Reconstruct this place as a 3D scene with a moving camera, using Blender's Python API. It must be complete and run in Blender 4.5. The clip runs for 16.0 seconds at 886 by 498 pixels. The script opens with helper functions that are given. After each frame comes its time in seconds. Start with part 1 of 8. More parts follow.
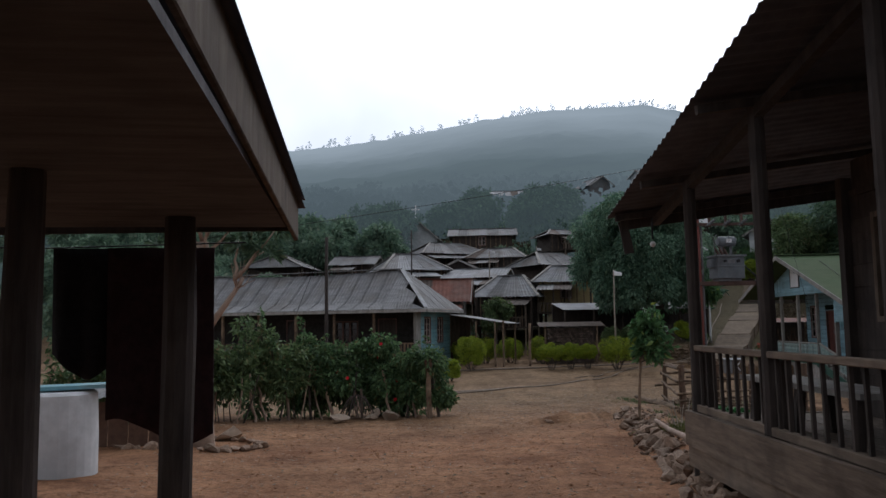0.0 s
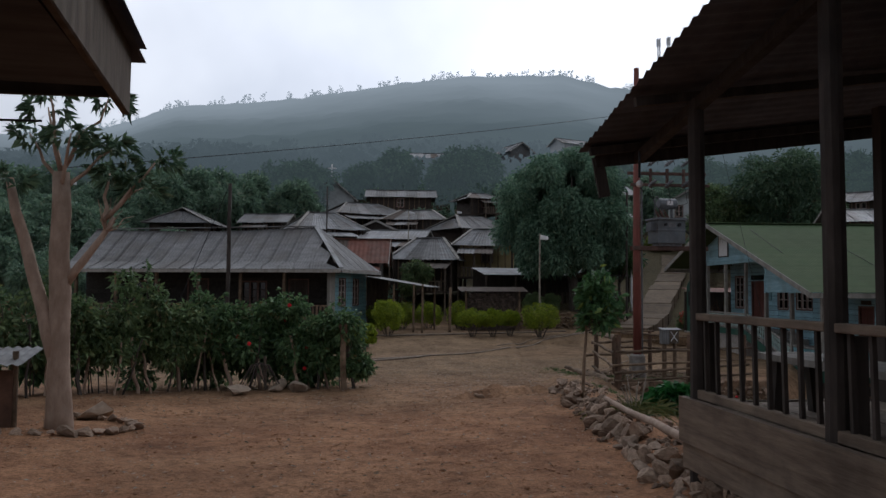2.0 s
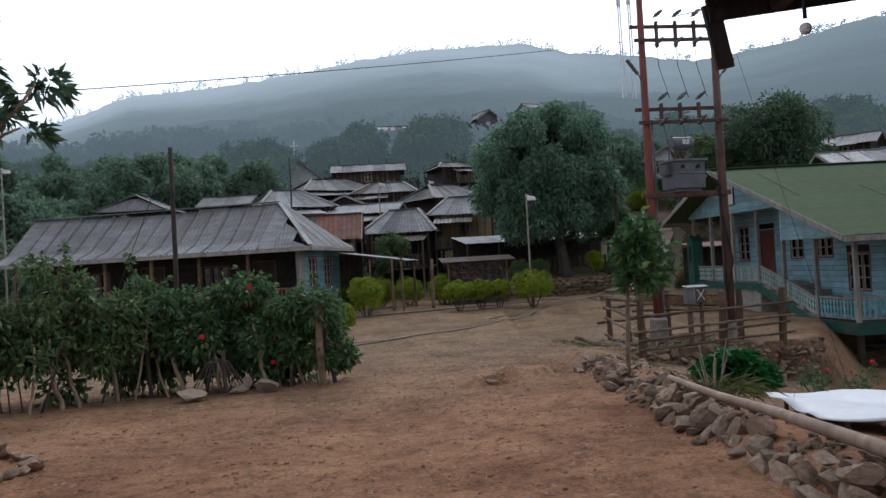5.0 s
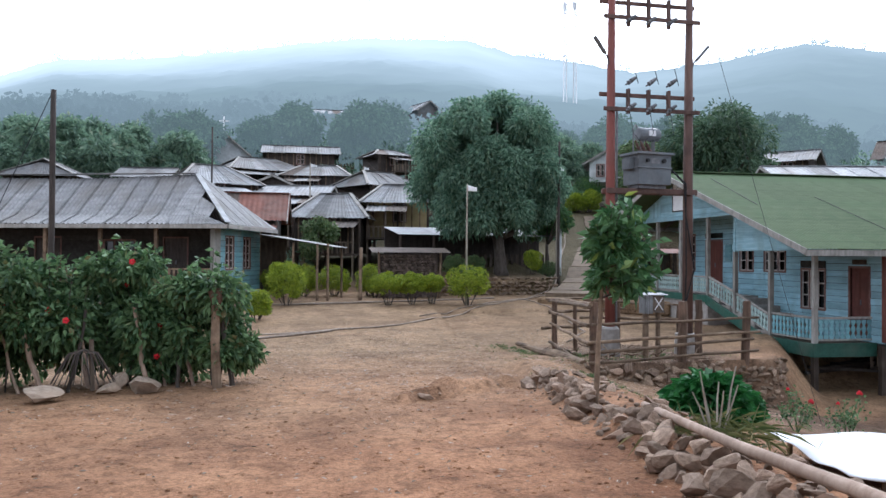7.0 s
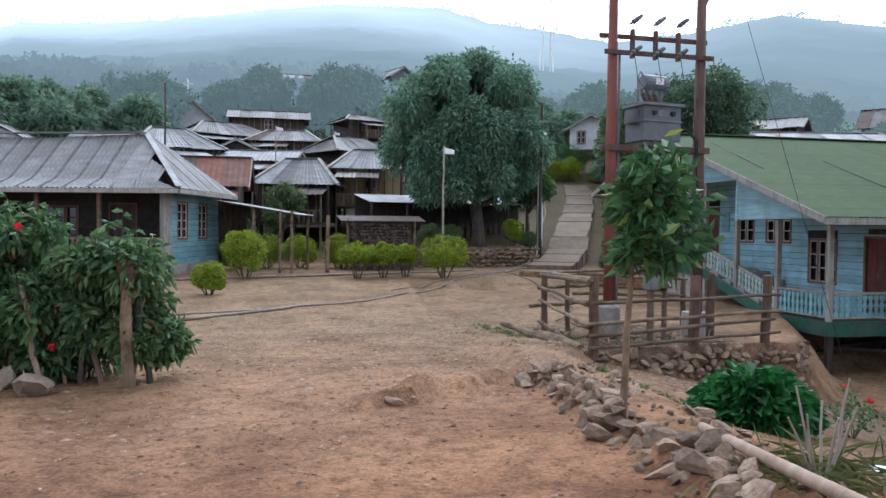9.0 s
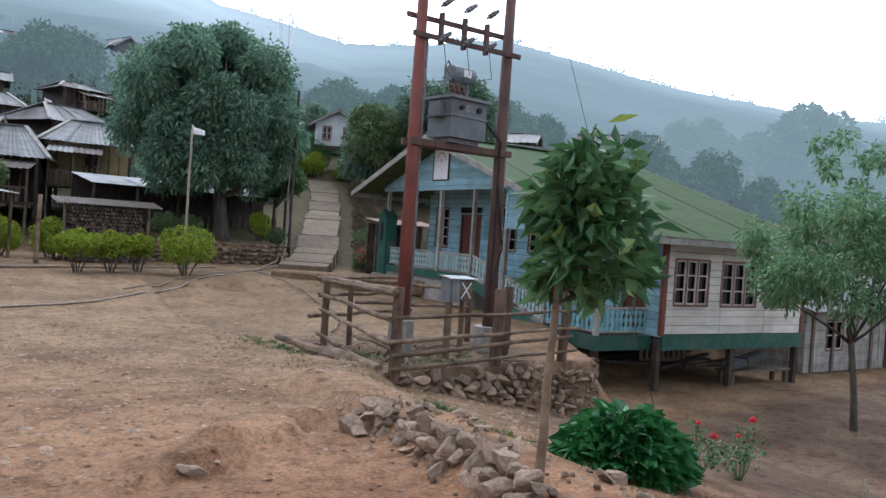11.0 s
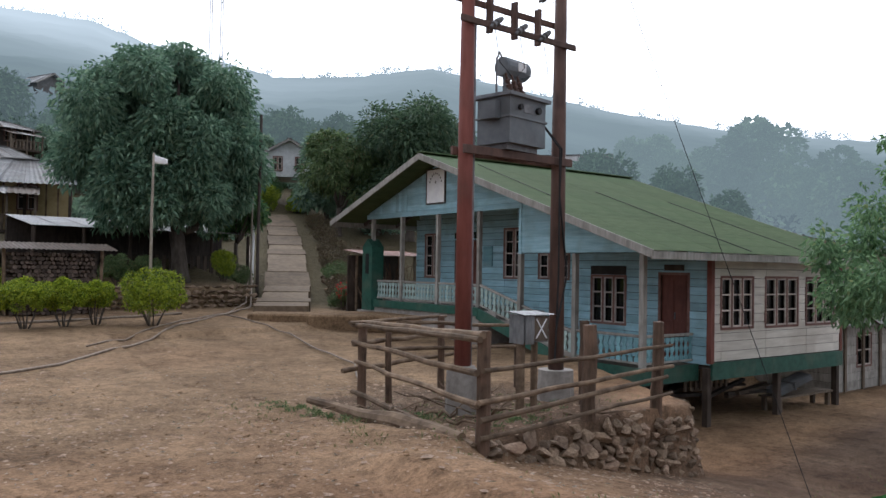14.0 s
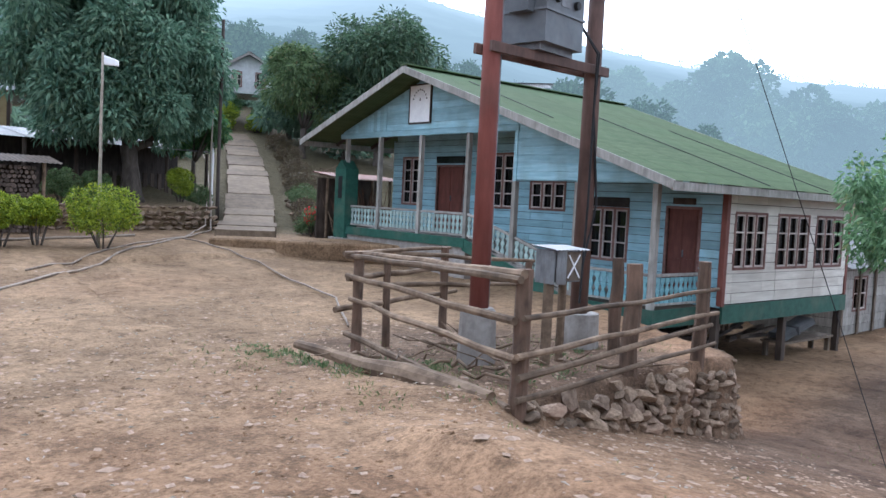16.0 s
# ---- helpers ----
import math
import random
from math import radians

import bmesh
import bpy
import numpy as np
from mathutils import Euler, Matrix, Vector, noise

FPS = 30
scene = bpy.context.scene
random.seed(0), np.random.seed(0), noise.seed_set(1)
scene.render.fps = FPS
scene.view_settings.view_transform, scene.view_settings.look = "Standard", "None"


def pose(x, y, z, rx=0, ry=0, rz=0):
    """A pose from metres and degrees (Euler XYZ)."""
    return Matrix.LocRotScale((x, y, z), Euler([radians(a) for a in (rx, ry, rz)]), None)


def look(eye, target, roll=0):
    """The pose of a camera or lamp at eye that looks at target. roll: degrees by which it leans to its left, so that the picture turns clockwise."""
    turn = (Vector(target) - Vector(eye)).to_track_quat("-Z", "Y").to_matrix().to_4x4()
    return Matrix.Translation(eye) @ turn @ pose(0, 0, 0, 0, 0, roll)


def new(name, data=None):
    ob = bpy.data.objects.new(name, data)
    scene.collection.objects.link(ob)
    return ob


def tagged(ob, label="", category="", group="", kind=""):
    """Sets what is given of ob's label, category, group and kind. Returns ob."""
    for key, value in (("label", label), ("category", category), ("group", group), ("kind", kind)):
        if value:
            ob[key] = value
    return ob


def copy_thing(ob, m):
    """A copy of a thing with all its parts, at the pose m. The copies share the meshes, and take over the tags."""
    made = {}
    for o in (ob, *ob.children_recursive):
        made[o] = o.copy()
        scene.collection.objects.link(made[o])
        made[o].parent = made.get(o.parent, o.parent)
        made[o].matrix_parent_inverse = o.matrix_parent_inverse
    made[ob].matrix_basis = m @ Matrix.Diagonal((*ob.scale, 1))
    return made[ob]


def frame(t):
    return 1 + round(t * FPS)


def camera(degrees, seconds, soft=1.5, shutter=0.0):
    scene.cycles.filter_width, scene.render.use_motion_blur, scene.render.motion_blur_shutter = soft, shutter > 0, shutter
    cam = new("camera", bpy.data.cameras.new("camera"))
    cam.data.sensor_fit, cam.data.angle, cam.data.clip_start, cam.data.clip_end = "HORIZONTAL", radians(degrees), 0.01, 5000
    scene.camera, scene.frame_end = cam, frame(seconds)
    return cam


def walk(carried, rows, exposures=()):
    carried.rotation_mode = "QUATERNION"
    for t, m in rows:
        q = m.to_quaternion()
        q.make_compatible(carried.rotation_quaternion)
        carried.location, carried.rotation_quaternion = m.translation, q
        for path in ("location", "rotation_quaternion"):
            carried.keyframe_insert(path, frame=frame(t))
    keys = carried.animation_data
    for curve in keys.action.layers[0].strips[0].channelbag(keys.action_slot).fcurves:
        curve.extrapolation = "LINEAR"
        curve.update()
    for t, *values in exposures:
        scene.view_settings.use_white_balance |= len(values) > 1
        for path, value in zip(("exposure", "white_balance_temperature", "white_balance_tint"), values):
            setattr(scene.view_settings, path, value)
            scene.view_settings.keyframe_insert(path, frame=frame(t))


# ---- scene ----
cam = camera(58.6, 16.0, soft=1.5)
METRES, EYE, TILT, LEAN, TURN = 18.0, 1.6, 0.0, 0.0, -7.0
ROWS = [
    (0.0, 0.0, 0.0, 0.0, 0.08, 5.48, 0.88),
    (0.5, -0.002, 0.0359, -0.004, -6.17, 6.68, 1.03),
    (1.0, -0.0043, 0.0671, -0.0041, -3.44, 5.39, -3.13),
    (1.5, -0.0027, 0.0983, -0.004, -0.82, 3.56, -2.23),
    (2.0, -0.006, 0.1303, -0.0044, -6.16, 2.91, -0.39),
    (2.5, -0.003, 0.1632, -0.0067, -5.19, 3.89, 4.92),
    (3.0, -0.0063, 0.1931, -0.0056, -6.78, 3.48, 2.13),
    (3.5, -0.0113, 0.2244, -0.0068, -10.32, 1.51, 2.6),
    (4.0, -0.0104, 0.2518, -0.0093, -7.46, 1.56, 2.93),
    (6.5, -0.001, 0.406, -0.0208, -11.94, 0.48, 1.86),
    (7.0, 0.0086, 0.4401, -0.0207, -13.33, 0.61, -0.36),
    (7.5, 0.0142, 0.4726, -0.0213, -15.68, -0.13, 0.72),
    (8.0, 0.0252, 0.5045, -0.0228, -14.48, -1.23, -0.24),
    (10.5, 0.0372, 0.6709, -0.0256, -24.8, -0.15, -3.65),
    (11.0, 0.0299, 0.7023, -0.0251, -34.99, -0.92, -3.86),
    (11.5, 0.0279, 0.7319, -0.026, -36.22, 1.7, -0.94),
    (12.0, 0.0236, 0.7609, -0.0255, -40.99, 4.8, -2.79),
    (12.5, 0.0203, 0.787, -0.0243, -37.63, 7.05, -2.8),
    (13.0, 0.0268, 0.8175, -0.0247, -38.03, 5.16, -2.41),
    (13.5, 0.0306, 0.8483, -0.0275, -37.7, 1.52, -2.9),
    (14.0, 0.0307, 0.875, -0.0291, -39.55, 1.37, -0.95),
    (14.5, 0.0378, 0.9032, -0.0299, -38.59, -1.56, -2.62),
    (15.0, 0.0436, 0.9289, -0.0317, -38.79, -4.97, -1.27),
    (15.5, 0.0585, 0.9549, -0.0336, -40.65, -4.08, -0.99),
    (16.0, 0.065, 0.9778, -0.0347, -42.75, -3.64, -2.75),
]
EXPOSURES = [(0.0, -0.95, 6000, 12), (0.5, -0.72, 6000, 12), (1.0, -0.5, 5900, 12), (1.5, -0.7, 5950, 12), (2.0, -1.25, 6000, 12), (2.5, -0.6, 5950, 12), (3.5, 0.22, 5950, 12), (4.0, -0.38, 5950, 12), (4.2, -0.55, 5950, 12), (6.5, 0.15, 5650, 11), (7.0, 0.6, 5650, 11), (7.5, 0.25, 5650, 11), (8.0, 0.4, 5600, 11), (10.5, 0.55, 5600, 10), (11.0, 0.45, 5650, 10),
             (11.5, 0.0, 5900, 10), (12.0, -0.4, 5950, 10), (12.5, -1.45, 6600, 12), (13.0, -1.55, 6600, 12), (13.5, -0.45, 6250, 12), (14.0, 0.1, 6050, 12), (14.5, 0.25, 5750, 11), (15.0, 0.65, 5450, 11), (16.0, 0.97, 5400, 11)]
walk(cam, [(t, pose(0, 0, EYE, TILT, LEAN, TURN) @ pose(METRES * x, METRES * y, METRES * z, 90 + pitch, roll, yaw)) for t, x, y, z, yaw, pitch, roll in ROWS], EXPOSURES)

# ---- sky and sun: a bright overcast morning, the sun behind thin cloud over the hills ----
world = bpy.data.worlds.new("sky")
scene.world = world
world.use_nodes = True
wn, wl = world.node_tree.nodes, world.node_tree.links
wn.clear()
w_out, w_bg = wn.new("ShaderNodeOutputWorld"), wn.new("ShaderNodeBackground")
w_sky = wn.new("ShaderNodeTexSky")
w_sky.sky_type, w_sky.sun_disc = "NISHITA", False
w_sky.sun_elevation, w_sky.sun_rotation = radians(38), radians(35)
w_co, w_noise, w_ramp, w_mix = wn.new("ShaderNodeTexCoord"), wn.new("ShaderNodeTexNoise"), wn.new("ShaderNodeValToRGB"), wn.new("ShaderNodeMix")
w_noise.inputs["Scale"].default_value, w_noise.inputs["Detail"].default_value = 2.2, 5.0
w_ramp.color_ramp.elements[0].position, w_ramp.color_ramp.elements[0].color = 0.30, (7.8, 8.1, 8.6, 1)
w_ramp.color_ramp.elements[1].position, w_ramp.color_ramp.elements[1].color = 0.62, (12.6, 12.7, 12.8, 1)
w_mix.data_type, w_mix.inputs[0].default_value = "RGBA", 0.88
wl.new(w_co.outputs["Generated"], w_noise.inputs["Vector"])
wl.new(w_noise.outputs["Fac"], w_ramp.inputs["Fac"])
wl.new(w_sky.outputs["Color"], w_mix.inputs[6])
wl.new(w_ramp.outputs["Color"], w_mix.inputs[7])
# thin cloud glows widely round the sun
SUN_AZ, SUN_EL = 32, 30
w_dot, w_lobe, w_gain = wn.new("ShaderNodeVectorMath"), wn.new("ShaderNodeMapRange"), wn.new("ShaderNodeVectorMath")
w_dot.operation, w_gain.operation = "DOT_PRODUCT", "SCALE"
w_dot.inputs[1].default_value = (math.sin(radians(SUN_AZ)) * math.cos(radians(SUN_EL)), math.cos(radians(SUN_AZ)) * math.cos(radians(SUN_EL)), math.sin(radians(SUN_EL)))
w_lobe.interpolation_type = "SMOOTHSTEP"
w_lobe.inputs[1].default_value, w_lobe.inputs[2].default_value, w_lobe.inputs[3].default_value, w_lobe.inputs[4].default_value = 0.30, 1.0, 0.85, 2.3
wl.new(w_co.outputs["Generated"], w_dot.inputs[0])
wl.new(w_dot.outputs["Value"], w_lobe.inputs[0])
wl.new(w_mix.outputs[2], w_gain.inputs[0])
wl.new(w_lobe.outputs[0], w_gain.inputs["Scale"])
wl.new(w_gain.outputs[0], w_bg.inputs["Color"])
w_bg.inputs["Strength"].default_value = 0.1
wl.new(w_bg.outputs[0], w_out.inputs[0])
sun = new("sun", bpy.data.lights.new("sun", "SUN"))
sun.data.energy, sun.data.angle, sun.data.color = 0.8, radians(25), (1.0, 0.96, 0.9)
sun.matrix_basis = look((60 * math.sin(radians(35)), 60 * math.cos(radians(35)), 50), (0, 0, 0))

# ---- materials ----
def nodes_of(name):
    m = bpy.data.materials.new(name)
    m.use_nodes = True
    n = m.node_tree.nodes
    return m, n, m.node_tree.links, n["Principled BSDF"]


def surf(name, dark, light, scale=6.0, rough=0.85, bump=0.3, metal=0.0, stretch=(1, 1, 1), stain=None, stain_amount=0.5, vary=0.18,
         coords="Object", coarse=0.22, spec=0.3, trans=0.0):
    """A worn surface: fine grain between two colours, broad stains, a shift of tone from piece to piece, fine relief."""
    m, n, l, b = nodes_of(name)
    co, mp = n.new("ShaderNodeTexCoord"), n.new("ShaderNodeMapping")
    mp.inputs["Scale"].default_value = stretch
    l.new(co.outputs[coords], mp.inputs["Vector"])
    fine, broad = n.new("ShaderNodeTexNoise"), n.new("ShaderNodeTexNoise")
    fine.inputs["Scale"].default_value, fine.inputs["Detail"].default_value, fine.inputs["Roughness"].default_value = scale, 8, 0.65
    broad.inputs["Scale"].default_value, broad.inputs["Detail"].default_value = scale * coarse, 4
    l.new(mp.outputs[0], fine.inputs["Vector"])
    l.new(co.outputs[coords], broad.inputs["Vector"])
    ramp = n.new("ShaderNodeValToRGB")
    ramp.color_ramp.elements[0].position, ramp.color_ramp.elements[0].color = 0.3, (*dark, 1)
    ramp.color_ramp.elements[1].position, ramp.color_ramp.elements[1].color = 0.7, (*light, 1)
    l.new(fine.outputs["Fac"], ramp.inputs["Fac"])
    spot = n.new("ShaderNodeMapRange")
    spot.inputs[1].default_value, spot.inputs[2].default_value, spot.inputs[4].default_value = 0.48, 0.68, stain_amount
    l.new(broad.outputs["Fac"], spot.inputs[0])
    mix = n.new("ShaderNodeMix")
    mix.data_type = "RGBA"
    mix.inputs[7].default_value = (*(stain or [c * 0.6 for c in dark]), 1)
    l.new(spot.outputs[0], mix.inputs[0])
    l.new(ramp.outputs[0], mix.inputs[6])
    info, hsv, val = n.new("ShaderNodeObjectInfo"), n.new("ShaderNodeHueSaturation"), n.new("ShaderNodeMapRange")
    val.inputs[3].default_value, val.inputs[4].default_value = 1 - vary, 1 + vary
    l.new(info.outputs["Random"], val.inputs[0])
    l.new(val.outputs[0], hsv.inputs["Value"])
    l.new(mix.outputs[2], hsv.inputs["Color"])
    l.new(hsv.outputs[0], b.inputs["Base Color"])
    b.inputs["Roughness"].default_value, b.inputs["Metallic"].default_value = rough, metal
    b.inputs["Specular IOR Level"].default_value = spec
    bp = n.new("ShaderNodeBump")
    bp.inputs["Strength"].default_value, bp.inputs["Distance"].default_value = bump, 0.02
    l.new(fine.outputs["Fac"], bp.inputs["Height"])
    l.new(bp.outputs[0], b.inputs["Normal"])
    return m


def leaf_mat(name, dark, light, trans=0.25, old=(0.25, 0.2, 0.06)):
    """Foliage: each leaf between two greens, a few old ones, and light that comes through."""
    m, n, l, b = nodes_of(name)
    geo, ramp = n.new("ShaderNodeNewGeometry"), n.new("ShaderNodeValToRGB")
    ramp.color_ramp.elements[0].position, ramp.color_ramp.elements[0].color = 0.0, (*dark, 1)
    ramp.color_ramp.elements[1].position, ramp.color_ramp.elements[1].color = 0.93, (*light, 1)
    ramp.color_ramp.elements.new(1.0).color = (*old, 1)
    l.new(geo.outputs["Random Per Island"], ramp.inputs["Fac"])
    l.new(ramp.outputs[0], b.inputs["Base Color"])
    b.inputs["Roughness"].default_value, b.inputs["Specular IOR Level"].default_value = 0.5, 0.35
    tr, mix = n.new("ShaderNodeBsdfTranslucent"), n.new("ShaderNodeMixShader")
    l.new(ramp.outputs[0], tr.inputs["Color"])
    mix.inputs[0].default_value = trans
    l.new(b.outputs[0], mix.inputs[1])
    l.new(tr.outputs[0], mix.inputs[2])
    l.new(mix.outputs[0], n["Material Output"].inputs[0])
    return m


OLD_WOOD = surf("weathered wood", (0.075, 0.055, 0.04), (0.19, 0.15, 0.115), 14, 0.85, 0.5, stretch=(1, 1, 0.15), stain_amount=0.4)
PLANK_WOOD = surf("weathered level plank", (0.10, 0.072, 0.052), (0.26, 0.198, 0.148), 14, 0.85, 0.5, stretch=(1, 0.1, 1), stain=(0.06, 0.045, 0.035), stain_amount=0.5)
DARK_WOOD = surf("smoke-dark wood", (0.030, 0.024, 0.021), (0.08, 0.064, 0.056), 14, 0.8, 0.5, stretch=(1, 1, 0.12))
# ceiling grey is lifted to carry the lens veil over the dark porch
VEIL_BOARD = surf("grey sooty boards", (0.07, 0.066, 0.07), (0.15, 0.142, 0.148), 10, 0.85, 0.4, stretch=(0.15, 1, 1))
POST_WOOD = surf("dark fence post wood", (0.045, 0.030, 0.022), (0.15, 0.098, 0.068), 10, 0.9, 0.6, stretch=(1, 1, 0.3), stain=(0.20, 0.115, 0.08), stain_amount=0.4, vary=0.25)
RAIL_WOOD = surf("brown fence wood", (0.062, 0.041, 0.027), (0.265, 0.188, 0.128), 10, 0.9, 0.6, stretch=(0.4, 0.4, 0.4), vary=0.3)
PALE_POST = surf("bleached post wood", (0.20, 0.19, 0.175), (0.38, 0.36, 0.33), 14, 0.85, 0.4, stretch=(1, 1, 0.12), stain=(0.12, 0.11, 0.10))
BLUE_PAINT = surf("faded light-blue paint", (0.22, 0.39, 0.46), (0.37, 0.575, 0.655), 6, 0.7, 0.35, stretch=(1, 0.2, 3), stain=(0.17, 0.25, 0.27), stain_amount=0.45, vary=0.16, coarse=0.3)
FRET_PAINT = surf("chipped pale teal paint", (0.20, 0.30, 0.29), (0.40, 0.48, 0.455), 14, 0.7, 0.3, stain=(0.14, 0.20, 0.20), stain_amount=0.6, vary=0.2)
TEAL_PAINT = surf("faded teal paint", (0.10, 0.25, 0.29), (0.23, 0.42, 0.47), 5, 0.7, 0.25, stretch=(1, 0.25, 2.5), stain=(0.28, 0.33, 0.33), stain_amount=0.6)
CREAM_PAINT = surf("weathered cream paint", (0.50, 0.47, 0.42), (0.70, 0.67, 0.61), 5, 0.75, 0.25, stretch=(0.25, 1, 2.5), stain=(0.36, 0.32, 0.27), stain_amount=0.5, vary=0.08)
GREEN_PAINT = surf("dark green paint", (0.015, 0.062, 0.046), (0.034, 0.11, 0.082), 7, 0.6, 0.2, stain=(0.10, 0.12, 0.09))
DOOR_PAINT = surf("dull red-brown door paint", (0.10, 0.032, 0.024), (0.17, 0.06, 0.045), 9, 0.6, 0.2, stretch=(1, 1, 0.2))
FRAME_PAINT = surf("faded maroon window frame", (0.12, 0.055, 0.045), (0.235, 0.135, 0.115), 12, 0.7, 0.2)
MUNTIN_PAINT = surf("pale worn muntin paint", (0.36, 0.30, 0.27), (0.58, 0.52, 0.48), 12, 0.7, 0.2)
PANE = surf("dark window glass", (0.006, 0.007, 0.008), (0.014, 0.016, 0.018), 3, 0.12, 0.02, spec=0.6)
# near-black tone puts unlit interiors and verandah shade into the colour
DARK_SHADE_BOARD = surf("dim interior boards", (0.02, 0.018, 0.016), (0.05, 0.045, 0.04), 6, 0.9, 0.2)
GREEN_ROOF = surf("moss-green painted roof iron", (0.048, 0.074, 0.034), (0.088, 0.118, 0.06), 3, 0.85, 0.2, stretch=(0.4, 2, 1), stain=(0.06, 0.10, 0.045), stain_amount=0.7, vary=0.05, spec=0.15)
TIN = surf("dull zinc roofing", (0.115, 0.115, 0.118), (0.235, 0.233, 0.232), 3, 0.65, 0.2, metal=0.15, stretch=(0.5, 2, 1), stain=(0.10, 0.082, 0.068), stain_amount=0.75, vary=0.28)
LONG_TIN = surf("sun-bleached zinc roofing", (0.15, 0.15, 0.154), (0.29, 0.288, 0.288), 3, 0.62, 0.2, metal=0.15, stretch=(0.5, 2, 1), stain=(0.15, 0.135, 0.12), stain_amount=0.6, vary=0.1)
NEW_TIN = surf("bright zinc roofing", (0.16, 0.164, 0.172), (0.34, 0.347, 0.356), 3, 0.6, 0.15, metal=0.1, stretch=(0.5, 2, 1), stain=(0.15, 0.13, 0.115), stain_amount=0.65, vary=0.28)
RUSTY_TIN = surf("brown rusted roofing", (0.05, 0.038, 0.03), (0.12, 0.09, 0.072), 4, 0.8, 0.2, stain=(0.15, 0.13, 0.12), vary=0.3)
RED_TIN = surf("rust-red roofing", (0.11, 0.040, 0.028), (0.20, 0.075, 0.05), 3, 0.7, 0.2, stain=(0.22, 0.17, 0.14))
# bluish grey lifts the roof underside, putting the lens veil into the colour
DARK_TIN = surf("sooty roofing underside", (0.065, 0.065, 0.077), (0.125, 0.125, 0.142), 5, 0.7, 0.3)
RUST_POLE = surf("red oxide painted steel", (0.125, 0.036, 0.029), (0.20, 0.068, 0.054), 8, 0.65, 0.2, stretch=(1, 1, 0.2), stain=(0.10, 0.05, 0.04))
BROWN_POLE = surf("rusty brown steel", (0.060, 0.034, 0.028), (0.15, 0.088, 0.07), 8, 0.65, 0.2, stretch=(1, 1, 0.2))
STEEL = surf("grey galvanised steel", (0.10, 0.10, 0.105), (0.20, 0.20, 0.21), 9, 0.5, 0.15, metal=0.4)
TANK_GREY = surf("grey transformer enamel", (0.10, 0.115, 0.13), (0.17, 0.185, 0.20), 4, 0.5, 0.1, stain=(0.09, 0.075, 0.065))
CONCRETE = surf("stained concrete", (0.20, 0.18, 0.165), (0.36, 0.335, 0.31), 7, 0.9, 0.4, stain=(0.15, 0.125, 0.11), stain_amount=0.6)
PATH_CONC = surf("dusty path concrete", (0.10, 0.072, 0.047), (0.195, 0.146, 0.102), 5, 0.9, 0.5, stain=(0.085, 0.062, 0.044), stain_amount=0.7, vary=0.22)
STONE = surf("dusty field stone", (0.14, 0.092, 0.065), (0.36, 0.262, 0.19), 7, 0.9, 0.7, stain=(0.24, 0.155, 0.11), stain_amount=0.6, vary=0.35)
DARK_STONE = surf("brown walling stone", (0.09, 0.062, 0.042), (0.30, 0.215, 0.148), 7, 0.9, 0.7, stain=(0.16, 0.115, 0.085), vary=0.4)
LOG = surf("split firewood", (0.05, 0.035, 0.028), (0.14, 0.105, 0.085), 20, 0.9, 0.4, vary=0.5)
BARK = surf("dark bark", (0.045, 0.036, 0.03), (0.12, 0.10, 0.085), 9, 0.95, 0.8, stretch=(1, 1, 0.3))
PALE_BARK = surf("pale tan bark", (0.27, 0.185, 0.135), (0.46, 0.345, 0.27), 9, 0.85, 0.5, stretch=(1, 1, 0.4), stain=(0.20, 0.14, 0.105))
PIPE = surf("dusty brown pipe", (0.15, 0.115, 0.09), (0.29, 0.23, 0.18), 10, 0.7, 0.2)
BAMBOO = surf("dry bamboo", (0.22, 0.19, 0.15), (0.42, 0.37, 0.31), 10, 0.7, 0.2, stretch=(0.5, 0.5, 0.5))
WHITE = surf("white cloth", (0.70, 0.70, 0.72), (0.82, 0.82, 0.83), 5, 0.9, 0.1, stain=(0.6, 0.6, 0.62))
SHEET_WHITE = surf("white plastic sheet", (0.66, 0.68, 0.72), (0.80, 0.81, 0.84), 4, 0.45, 0.1, stain=(0.55, 0.56, 0.6))
BLACK = surf("black rubber", (0.008, 0.008, 0.009), (0.02, 0.02, 0.022), 8, 0.6, 0.1)
CLAY = surf("dull clay", (0.09, 0.05, 0.035), (0.16, 0.09, 0.06), 8, 0.9, 0.3)
DARK_CLOTH = surf("dark maroon cloth", (0.022, 0.010, 0.012), (0.045, 0.02, 0.022), 20, 0.95, 0.4)
BLACK_CLOTH = surf("black cloth", (0.008, 0.008, 0.010), (0.018, 0.018, 0.02), 20, 0.95, 0.4)
YELLOW_WALL = surf("faded yellow plaster", (0.26, 0.195, 0.095), (0.38, 0.30, 0.16), 4, 0.9, 0.2)
PLASTER = surf("weathered pale boards", (0.42, 0.43, 0.44), (0.60, 0.61, 0.62), 4, 0.85, 0.2, stain=(0.3, 0.3, 0.3))
BROWN_BOARD = surf("brown house boards", (0.034, 0.025, 0.02), (0.09, 0.068, 0.056), 8, 0.9, 0.4, stretch=(1, 1, 0.2), vary=0.35)
FLOWER = surf("red petals", (0.45, 0.01, 0.02), (0.75, 0.03, 0.05), 20, 0.7, 0.1)
LEAF_MANGO = leaf_mat("mango leaves", (0.055, 0.125, 0.085), (0.215, 0.335, 0.225), 0.45, (0.22, 0.29, 0.18))
LEAF_DARK = leaf_mat("dark tree leaves", (0.035, 0.075, 0.045), (0.12, 0.19, 0.105), 0.35, (0.15, 0.16, 0.09))
LEAF_HEDGE = leaf_mat("hedge leaves", (0.022, 0.062, 0.024), (0.165, 0.27, 0.115), 0.3, (0.16, 0.13, 0.05))
